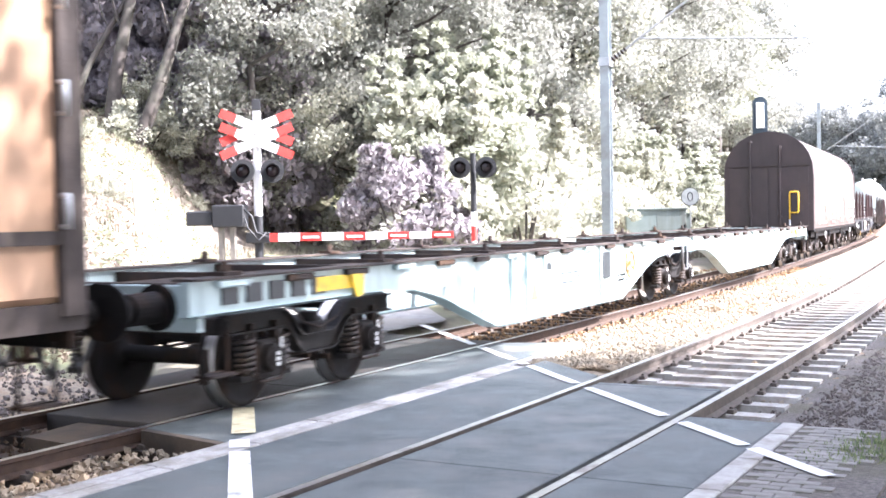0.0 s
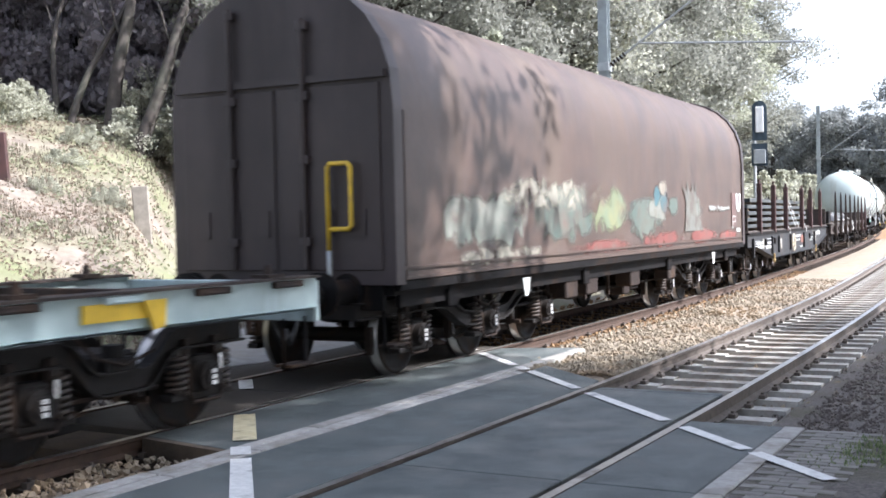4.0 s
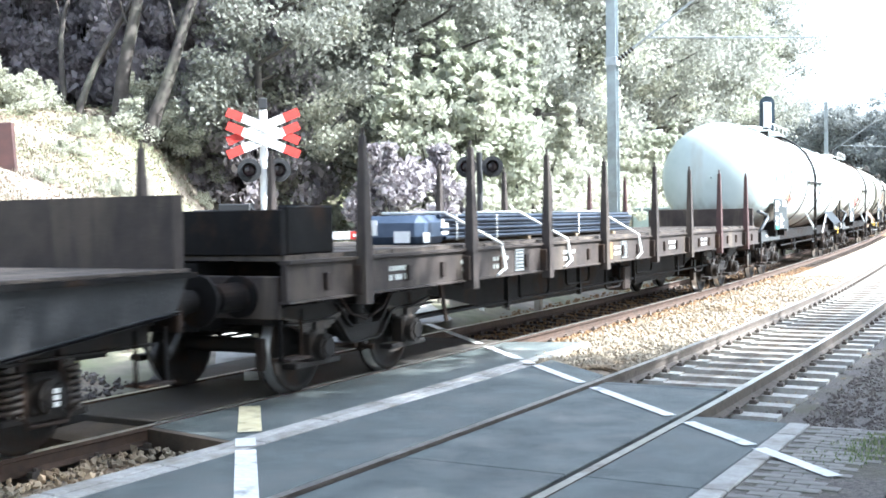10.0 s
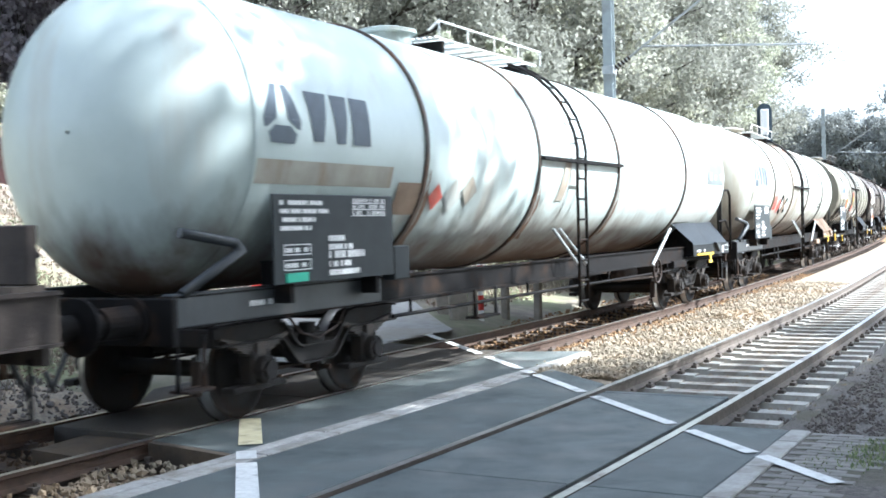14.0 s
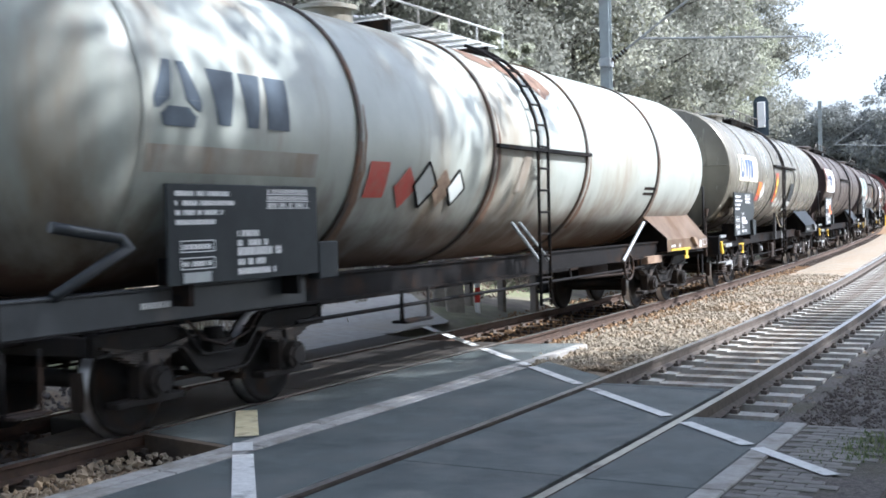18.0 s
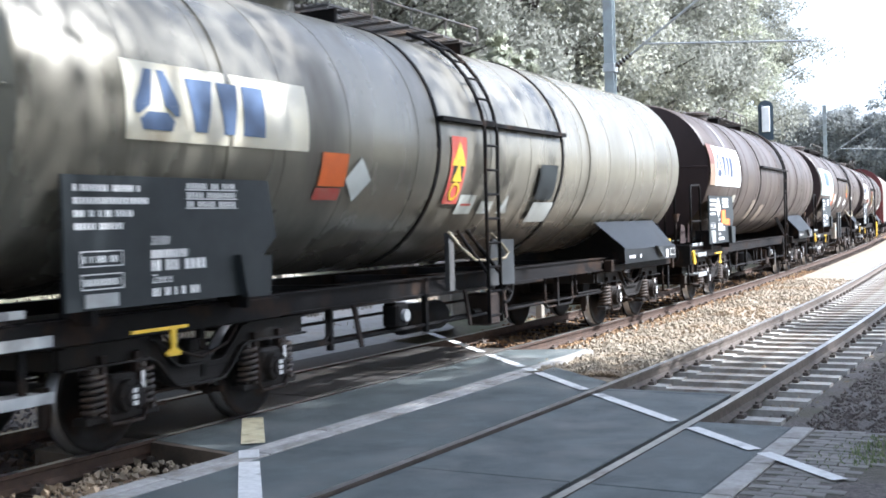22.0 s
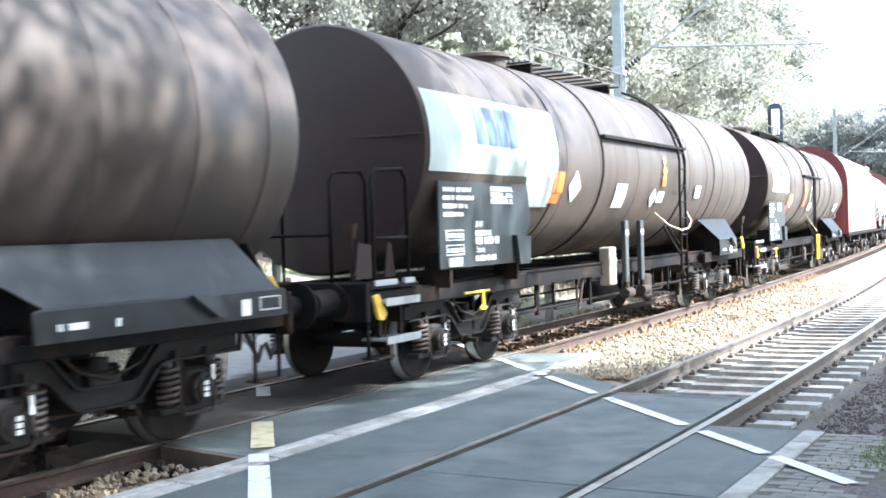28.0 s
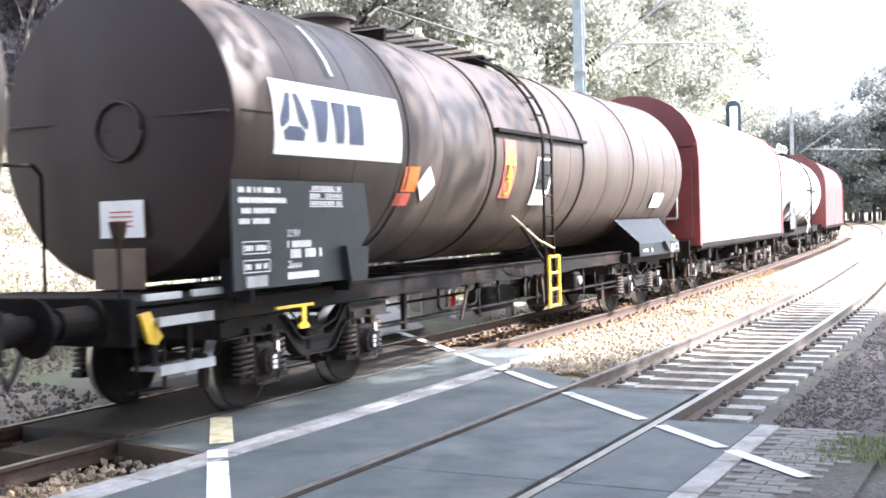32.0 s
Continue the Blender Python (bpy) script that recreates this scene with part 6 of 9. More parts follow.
def underframe(parent, half, sill_x, z0, z1, y_in=0.7, cut=0.0):
    for x in (-1, 1):
        bm = nb()
        q, zt = sill_x, z1 if x > 0 else z1 - cut
        prism_y(bm, [(x * v, z) for v, z in ((q - 0.14, z0), (q + 0.02, z0), (q + 0.02, z0 + 0.018), (q - 0.01, z0 + 0.018), (q - 0.01, zt - 0.018), (q + 0.02, zt - 0.018), (q + 0.02, zt), (q - 0.14, zt))], -half + y_in, half - y_in)
        part("side_sill", bm, STEEL_DARK, parent)
    bm = nb()
    box(bm, -0.3, 0.3, -half + y_in, half - y_in, 0.82, 1.08)
    part("underframe", bm, STEEL_DARK, parent, "black steel underframe")
    n = 7
    for i in range(n):
        y = -half + y_in + (2 * half - 2 * y_in) * (i + 0.5) / n
        bm = nb()
        box(bm, -sill_x + 0.02, sill_x - 0.02, y - 0.06, y + 0.06, z0 + 0.03, z1 - 0.02 - cut)
        part("cross_member", bm, STEEL_DARK, parent)


def brake_run(parent, half, seed, pipes_z=0.62):
    """Air reservoir, brake rods, pipes and hangers under the belly."""
    r = random.Random(seed)
    y = r.uniform(-1.2, 0.2)
    bm = nb()
    rings = lathe_y(bm, [(y, 0.0), (y + 0.04, 0.14), (y + 0.12, 0.19), (y + 1.05, 0.19), (y + 1.13, 0.14), (y + 1.17, 0.0)], x=0.55, z=0.62, n=18)
    part("air_reservoir", bm, STEEL_DARK, parent)
    bm = nb()
    for x, z in ((1.0, 0.58), (0.35, 0.5), (-0.8, 0.55)):
        rod(bm, (x, -half + 3.6, z), (x, half - 3.6, z + r.uniform(-0.03, 0.03)), 0.022, 6)
    part("brake_rod", bm, STEEL_DARK, parent)
    for i in range(6):
        yy = -half + 3.6 + (2 * half - 7.2) * i / 5
        bm = nb()
        box(bm, 0.97, 1.03, yy - 0.03, yy + 0.03, 0.5, 0.95)
        part("hanger", bm, STEEL_DARK, parent)
    bm = nb()
    box(bm, 0.7, 1.05, y + 1.6, y + 1.95, 0.42, 0.85, 0.03)
    cyl = part("brake_cylinder", bm, RUST, parent)
    bm = nb()
    rod(bm, (0.88, y + 1.4, 0.6), (0.88, y + 2.4, 0.6), 0.06, 10)
    part("piston_rod", bm, STEEL_DARK, cyl)
    # levers, pipes and small boxes hung under the sill
    for i in range(7):
        yy = -half + 4.0 + (2 * half - 8.0) * (i + r.uniform(0.1, 0.9)) / 7
        kind = r.choice(("lever", "lever", "pipe", "pipe", "valve"))
        bm = nb()
        if kind == "lever":
            d = r.uniform(-0.25, 0.25)
            prism_x(bm, [(yy, 0.95), (yy + 0.07, 0.95), (yy + 0.06 + d, 0.48), (yy + d, 0.48)], 1.02, 1.05)
            part("brake_lever", bm, RUST, parent)
        elif kind == "pipe":
            L = r.uniform(0.5, 1.3)
            z = r.uniform(0.5, 0.7)
            pipe(bm, [(1.0, yy, 0.95), (1.0, yy, z + 0.05), (1.0, yy + 0.06, z), (1.0, yy + L, z), (1.0, yy + L + 0.06, z + 0.05), (1.0, yy + L + 0.06, 0.95)], 0.02, 6)
            part("air_pipe", bm, STEEL_DARK, parent)
        else:
            box(bm, 0.9, 1.12, yy, yy + 0.26, 0.62, 0.9, 0.03)
            v = part("control_valve", bm, STEEL_DARK, parent)
            bm = nb()
            rod(bm, (1.12, yy + 0.13, 0.76), (1.17, yy + 0.13, 0.76), 0.07, 12)
            part("valve_cap", bm, GALV, v)


def brake_pipe(parent, half, seed):
    """Thin air pipe on hangers under the sill, with one hung step; the belly stays open."""
    for x in (-1.2, 1.22):
        bm = nb()
        rod(bm, (x, -half + 4.3, 0.8), (x, half - 4.6, 0.82), 0.022, 8)
        part("brake_pipe", bm, STEEL_DARK, parent)
        for i in range(4):
            y = -half + 4.7 + (2 * half - 9.6) * i / 3
            bm = nb()
            box(bm, x - 0.012, x + 0.012, y - 0.015, y + 0.015, 0.78, 0.98)
            part("hanger", bm, STEEL_DARK, parent)
    bm = nb()
    y = -half + 6.3
    pipe(bm, [(1.24, y, 0.98), (1.24, y, 0.62), (1.24, y + 0.62, 0.62), (1.24, y + 0.62, 0.98)], 0.02, 6)
    part("hung_step", bm, STEEL_DARK, parent)
    bm = nb()
    box(bm, 1.1, 1.3, y, y + 0.62, 0.6, 0.63, 0.005)
    part("step_tread", bm, STEEL_DARK, parent)
    # brake gear close to the far bogie
    bm = nb()
    y = half - 6.6
    rings = lathe_y(bm, [(y, 0.0), (y + 0.04, 0.12), (y + 0.1, 0.15), (y + 0.75, 0.15), (y + 0.81, 0.12), (y + 0.85, 0.0)], x=0.8, z=0.85, n=16)
    part("brake_cylinder", bm, RUST, parent)
    bm = nb()
    rod(bm, (1.05, y - 0.9, 0.78), (1.05, y + 1.6, 0.72), 0.025, 6)
    part("brake_rod", bm, RUST, parent)
    hand_wheel(parent, 1.26, y + 0.95, 0.86, 0.22, RUST)
    bm = nb()
    box(bm, 1.1, 1.3, y + 1.9, y + 2.75, 0.86, 1.0, 0.01)
    part("valve_box", bm, SADDLE_RUST if seed == 12 else STEEL_DARK, parent)
    for x in (-1.2, 1.28):
        bm = nb()
        rod(bm, (x, y + 0.6, 0.98), (x, y + 1.75, 1.62), 0.03, 8)
        part("tank_stay", bm, GALV, parent)


def hand_wheel(parent, x, y, z, r=0.3, material=None):
    bm = nb()
    n = 24
    pts = [(x, y + r * math.cos(2 * math.pi * i / n), z + r * math.sin(2 * math.pi * i / n)) for i in range(n + 1)]
    pipe(bm, pts, 0.022, 6)
    for i in range(3):
        a = 2 * math.pi * i / 3 + math.pi / 2
        rod(bm, (x, y, z), (x, y + r * math.cos(a), z + r * math.sin(a)), 0.018, 6)
    rod(bm, (x - 0.06, y, z), (x + 0.02, y, z), 0.05, 10)
    part("brake_wheel", bm, material or YELLOW, parent, "handbrake wheel")


def saddle(parent, y0, y1, mirror, material, funnel=False):
    """The pressed skirt between tank and frame over a bogie: it slopes out from the tank, then stands upright over the sill."""
    zt, zf = (1.84, 1.4) if funnel else (1.75, 1.3)
    top = (y0 - 0.45, y1 + 0.1) if funnel else (y0 - 0.55, y1 - 0.25)
    fold = (y0 + 0.2, y1 - 0.1) if funnel else (y0 + 0.1, y1 + 0.02)
    foot = (y0 + 0.2, y1 - 0.1) if funnel else (y0, y1 + 0.12)
    s2 = None
    for sx in (1, -1):
        bm = nb()
        rows = [(1.12, zt, top), (1.41, zf, fold), (1.43, zf - 0.02, foot), (1.44, 1.05, foot), (1.2, 1.04, foot)]
        vs = [[bm.verts.new((sx * x, y, z)) for y in ys] for x, z, ys in rows]
        for p, q in zip(vs, vs[1:]):
            bm.faces.new((p[0], p[1], q[1], q[0]))
        bmesh.ops.solidify(bm, geom=bm.faces[:], thickness=0.012)
        bmesh.ops.recalc_face_normals(bm, faces=bm.faces[:])
        p = part("saddle", bm, material, parent, "grey pressed-steel saddle under the tank")
        s2 = s2 or p
    for y in (fold[0] + 0.04, fold[1] - 0.04):
        bm = nb()
        prism_y(bm, [(-1.12, zt - 0.05), (-1.39, zf), (-1.39, 1.06), (1.39, 1.06), (1.39, zf), (1.12, zt - 0.05)], y - 0.015, y + 0.015)
        part("saddle_web", bm, STEEL_DARK, parent)
    # stiffening wedge, notice box and small marks on the upright strip
    bm = nb()
    w0 = foot[0] + 0.55 * (foot[1] - foot[0])
    prism_x(bm, [(w0, zf), (w0 + 0.3, zf - 0.02), (w0 + 0.42, zf - 0.2), (w0 + 0.3, zf - 0.2)], 1.44, 1.5)
    part("gusset", bm, material, s2)
    ym = (foot[0] + foot[1]) / 2
    bm = nb()
    bars(bm, 1.446, word_rows(foot[0] + 0.2, foot[0] + 0.48, 1.13, 0.05, 3) + [(foot[0] + 0.75, foot[0] + 0.8, 1.12, 1.18), (foot[1] - 0.62, foot[1] - 0.5, 1.08, 1.22)])
    part("lettering", bm, WHITE, s2)
    bm = nb()
    for a, b, c, d in ((-0.38, -0.1, 1.11, 1.12), (-0.38, -0.1, 1.22, 1.23), (-0.38, -0.37, 1.11, 1.23), (-0.11, -0.1, 1.11, 1.23)):
        box(bm, 1.446, 1.45, foot[1] + a, foot[1] + b, c, d)
    part("label_frame", bm, WHITE, s2)


def yellow_hook(parent, y, z=1.0):
    bm = nb()
    prism_x(bm, [(y - 0.32, z + 0.105), (y + 0.32, z + 0.105), (y + 0.32, z + 0.08), (y + 0.18, z + 0.08), (y + 0.175, z - 0.07), (y + 0.24, z - 0.11), (y + 0.22, z - 0.135), (y + 0.08, z - 0.135), (y + 0.06, z - 0.11), (y + 0.125, z - 0.07), (y + 0.12, z + 0.08), (y - 0.32, z + 0.08)], 1.40, 1.425)
    part("lifting_hook", bm, YELLOW, parent, "yellow-painted lifting point")


def eye_plate(parent, y, z):
    bm = nb()
    prism_x(bm, [(y - 0.13, z + 0.1), (y - 0.02, z + 0.12), (y + 0.13, z - 0.1), (y + 0.06, z - 0.16), (y - 0.03, z - 0.14)], 1.30, 1.34)
    rod(bm, (1.335, y + 0.04, z - 0.07), (1.345, y + 0.04, z - 0.07), 0.04, 10)
    part("eye_plate", bm, YELLOW, parent)


# ---- tank wagons ----
def tank_wagon(u0, u1, t0, t1, plate, label, skin, end_skin, dished, rings, seams, panel_z, lad_u, walk_u, seed, bogies, variant=0, plate_z=(1.22, 2.22)):
    w, half, c = wagon("tank_wagon", label, "tank wagon", u0, u1)
    zc, r = (2.69, 1.495) if dished else (2.735, 1.465)
    a, b = t0 - c, t1 - c
    bm = nb()
    if dished:
        prof = [(a + 0.85 * (1 - math.sqrt(max(0.0, 1 - q ** 2.3))), max(0.02, r * q)) for q in (0.0, 0.25, 0.5, 0.68, 0.8, 0.88, 0.94, 0.98)] + [(a + 0.85, r)]
        n = 10
        prof += [(a + 0.85 + (b - a - 1.7) * i / n, r) for i in range(1, n)]
        prof += [(b - (y - a), q) for y, q in prof[8::-1]]
        lathe_y(bm, prof, z=zc, n=56)
        part("tank", bm, skin, w, "welded tank with domed ends")
    else:
        prof = [(a, r - 0.03), (a + 0.03, r)] + [(a + (b - a) * i / 8, r) for i in range(1, 8)] + [(b - 0.03, r), (b, r - 0.03)]
        lathe_y(bm, prof, z=zc, n=56)
        tank = part("tank", bm, skin, w, "sheet-clad tank")
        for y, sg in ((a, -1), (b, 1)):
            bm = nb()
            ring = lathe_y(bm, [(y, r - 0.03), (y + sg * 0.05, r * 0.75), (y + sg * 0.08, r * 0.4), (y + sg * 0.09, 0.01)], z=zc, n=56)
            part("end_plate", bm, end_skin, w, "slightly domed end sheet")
            bm = nb()
            rod(bm, (-r * 0.96, y + sg * 0.07, zc + 0.1), (r * 0.96, y + sg * 0.07, zc + 0.1), 0.012, 6)
            part("seam", bm, end_skin, w)
    dark = [rings[1] - c, rings[2] - c]
    lift = 0.03 if dished else 0.016
    for y in rings:
        bm = nb()
        y -= c
        lathe_y(bm, [(y - 0.03, r), (y - 0.03, r + lift), (y + 0.03, r + lift), (y + 0.03, r)], z=zc, n=56, smooth=False)
        part("band", bm, BAND_RUST if dished else STEEL_DARK if y in dark else skin, w)
    for y in seams:
        bm = nb()
        y -= c
        lathe_y(bm, [(y - 0.016, r), (y - 0.012, r + 0.005), (y + 0.012, r + 0.005), (y + 0.016, r)], z=zc, n=56, smooth=False)
        part("seam", bm, skin, w)
    # drip gutter over the working area
    g0, g1 = rings[1] - c, rings[2] - c
    bm = nb()
    gx = math.sqrt(max(0.01, (r + 0.02) ** 2 - (panel_z - zc) ** 2))
    box(bm, gx - 0.06, gx + 0.07, g0, g1, panel_z, panel_z + 0.05)
    part("gutter", bm, STEEL_DARK, w)
    underframe(w, half, 1.23 if dished else 1.1, 0.97 if dished else 0.95, 1.25 if dished else 1.16, cut=0.22 if dished else 0.0)
    if dished:
        brake_pipe(w, half, seed)
    else:
        brake_run(w, half, seed)
    ends(w, half, STEEL_DARK)
    for y in bogies:
        bogie(w, y - c, 0.96, coil=not dished)
    # near-end data panel with its struts
    p0, p1 = plate[0] - c, plate[1] - c
    data_panel(w, p0, p1, *plate_z, 1.46, seed * 100, variant, not dished)
    for y in (p0 + 0.3, p1 - 0.3):
        bm = nb()
        box(bm, 1.1, 1.435, y - 0.03, y + 0.03, 1.1, 1.5)
        part("panel_bracket", bm, STEEL_DARK, w)
    bm = nb()
    if dished:
        box(bm, 1.3, 1.45, p1 + 0.03, p1 + 0.36, 1.22, 1.58, 0.01)
    else:
        prism_x(bm, [(p1 - 0.42, plate_z[0] - 0.02), (p1 - 0.1, plate_z[0] - 0.02), (p1 - 0.06, plate_z[0] + 0.33), (p1 - 0.5, plate_z[0] + 0.35)], 1.462, 1.53)
    part("document_box", bm, PLATE_DARK, w)
    if lad_u:
        ladder(w, lad_u - c, r, zc, 0.55)
        bm = nb()
        for dy in (-0.15, 0.15):
            rod(bm, (1.34, lad_u - c - 0.47 + dy * 0.8, 1.7), (r + 0.06, lad_u - c + 0.02 + dy * 1.1, 1.15), 0.024, 8)
        part("ladder_brace", bm, GALV if dished else STEEL_DARK, w)
    walkway(w, walk_u[0] - c, walk_u[1] - c, zc + r + 0.1, material=GALV_PALE if dished else WALK_DARK)
    manhole(w, walk_u[0] - c - 0.45, zc + r, skin)
    return w, half, c, zc, r


def tank_platform(w, half, a, railed=True):
    """The brakeman's platform in front of a tank, with bent handrails."""
    y0 = -half + 0.72
    bm = nb()
    box(bm, -1.25, 1.3, y0, a - 0.03, 1.17, 1.21)
    part("platform", bm, STEEL_DARK, w)
    for x in (1.28, 0.75, -0.4) if railed else (-0.75,):
        rail_loop(w, [(x, y0 + 0.12, 1.2), (x, y0 + 0.12, 2.32), (x, y0 + 0.2, 2.42), (x, a - 0.3, 2.44), (x, a - 0.2, 2.34), (x, a - 0.2, 1.2)], 0.022)
    if railed:
        rail_loop(w, [(1.28, y0 + 0.12, 1.7), (1.28, a - 0.2, 1.7)], 0.018)
    rail_loop(w, [(0.75 if railed else -0.75, y0 + 0.12, 1.75), (-1.25, y0 + 0.12, 1.75)], 0.018)
    bm = nb()
    for y in (y0 + 0.28, y0 + 0.72):
        box(bm, 1.2, 1.24, y - 0.03, y + 0.03, 0.62, 1.17)
    step = part("footstep", bm, STEEL_DARK, w)
    for za, xa, xb in ((0.62, 1.08, 1.4), (1.02, 1.12, 1.4)):
        bm = nb()
        box(bm, xa, xb, y0 + 0.15, y0 + 0.85, za, za + 0.03, 0.004)
        box(bm, xb - 0.012, xb + 0.004, y0 + 0.15, y0 + 0.85, za - 0.03, za + 0.05)
        part("step_tread", bm, GALV, step)
    # toe boards, drop plates and the lamp bracket of the platform
    for ya, yb in ((y0 + 0.1, y0 + 0.55), (y0 + 0.7, a - 0.1)):
        bm = nb()
        box(bm, 1.27, 1.31, ya, yb, 1.2, 1.26, 0.004)
        part("toe_board", bm, GALV, w)
        if not railed:
            continue
        bm = nb()
        prism_x(bm, [(ya, 1.27), (yb, 1.27), (yb - 0.08, 1.62), (ya + 0.08, 1.66)], 1.05, 1.06)
        part("drop_plate", bm, END_BROWN, w)
    bm = nb()
    rod(bm, (0.95, y0 + 0.2, 1.2), (0.95, y0 + 0.2, 1.72), 0.02, 8)
    rod(bm, (0.95, y0 + 0.2, 1.7), (0.95, y0 + 0.2, 1.86), 0.05, 12, 0.08)
    part("lamp_bracket", bm, RUST, w)


def placards(w, items, r, zc):
    for k2, (kind, y, h, s, material) in enumerate(items):
        bm = nb()
        lift = r + 0.014 + 0.002 * k2
        if kind == "diamond":
            on_tank(bm, [(y - s, h), (y, h - s), (y + s, h), (y, h + s)], lift, zc, 4, 4)
        elif kind == "triangle":
            on_tank(bm, [(y - s, h - 0.8 * s), (y + s, h - 0.8 * s), (y + 0.01, h + 0.9 * s), (y - 0.01, h + 0.9 * s)], lift, zc, 4)
        elif kind == "ring":
            for i in range(12):
                q = [(y + s * f * math.cos(a), h + s * f * math.sin(a)) for f, a in ((0.68, i * 0.5236), (1, i * 0.5236), (1, i * 0.5236 + 0.5236), (0.68, i * 0.5236 + 0.5236))]
                on_tank(bm, q, lift, zc, 1)
        else:
            on_tank(bm, rect(y - s[0] / 2, y + s[0] / 2, h - s[1] / 2, h + s[1] / 2), lift, zc, 4)
        part("placard", bm, material, w, {"diamond": "diamond-shaped warning placard"}.get(kind, ""))


RED_FADED = mat("faded_red_placard", (0.5, 0.07, 0.05), (0.42, 0.12, 0.09), 9, 0.6)
PALE_MINT = mat("mint_grey_panel", (0.33, 0.39, 0.37), (0.28, 0.33, 0.31), 2.5, 0.5, 0, 0.03, 20, (0.24, 0.26, 0.23), 1.2, 0.4, streak=True)
PALE = mat("pale_panel", (0.66, 0.69, 0.66), (0.6, 0.63, 0.60), 2.5, 0.5, 0, 0.03, 20, (0.42, 0.42, 0.36), 1.2, 0.4, streak=True)
LOGO_PALE = mat("pale_logo_blue", (0.085, 0.13, 0.23), None, 6, 0.5)
LOGO_GREY = mat("grey_logo_blue", (0.06, 0.08, 0.105), None, 6, 0.5)
ROPE = mat("cream_hose", (0.36, 0.31, 0.22), None, 8, 0.7)
BLUE_GREY = mat("blue_grey_steel", (0.042, 0.047, 0.052), (0.032, 0.036, 0.04), 3, 0.5, 0.2, 0.06, 30, (0.12, 0.11, 0.1), 1.0, 0.3, streak=True)
SADDLE_RUST = mat("rust_streaked_saddle", (0.28, 0.2, 0.14), (0.18, 0.12, 0.08), 2, 0.6, 0, 0.08, 20, (0.16, 0.09, 0.05), 0.8, 0.6, streak=True)


PATCH_GREY = mat("dull_panel", (0.33, 0.32, 0.28), (0.26, 0.24, 0.2), 3, 0.6, 0, 0.05, 20, (0.22, 0.15, 0.1), 2, 0.5, streak=True)
PATCH_PALE = mat("repainted_patch", (0.44, 0.46, 0.44), (0.38, 0.4, 0.38), 2, 0.5, 0, 0.03, 20, (0.3, 0.26, 0.2), 1.2, 0.3, streak=True)
GREY_GREEN = mat("grey_green_panel", (0.15, 0.17, 0.17), (0.12, 0.135, 0.135), 4, 0.6)
WORN_PLACARD = mat("worn_placard", (0.3, 0.22, 0.15), (0.2, 0.13, 0.09), 9, 0.7)
RUST_STREAK = mat("rust_streak", (0.14, 0.08, 0.05), (0.2, 0.12, 0.075), 7, 0.7, 0, 0.1, 30, (0.1, 0.055, 0.035), 3, 0.5, streak=True)


def diamond_frame(w, y, h, a, r, zc):
    bm = nb()
    corners = [(-a, 0), (0, a), (a, 0), (0, -a), (-a, 0)]
    for d0, d1 in zip(corners, corners[1:]):
        n = 4
        P = []
        for i in range(n + 1):
            q = [d0[k2] + (d1[k2] - d0[k2]) * i / n for k2 in (0, 1)]
            t = (q[1] + h) / r
            P.append(((r + 0.018) * math.cos(t), y + q[0], zc + (r + 0.018) * math.sin(t)))
        for q0, q1 in zip(P, P[1:]):
            rod(bm, q0, q1, 0.016, 5)
    part("placard_frame", bm, STEEL_DARK, w)


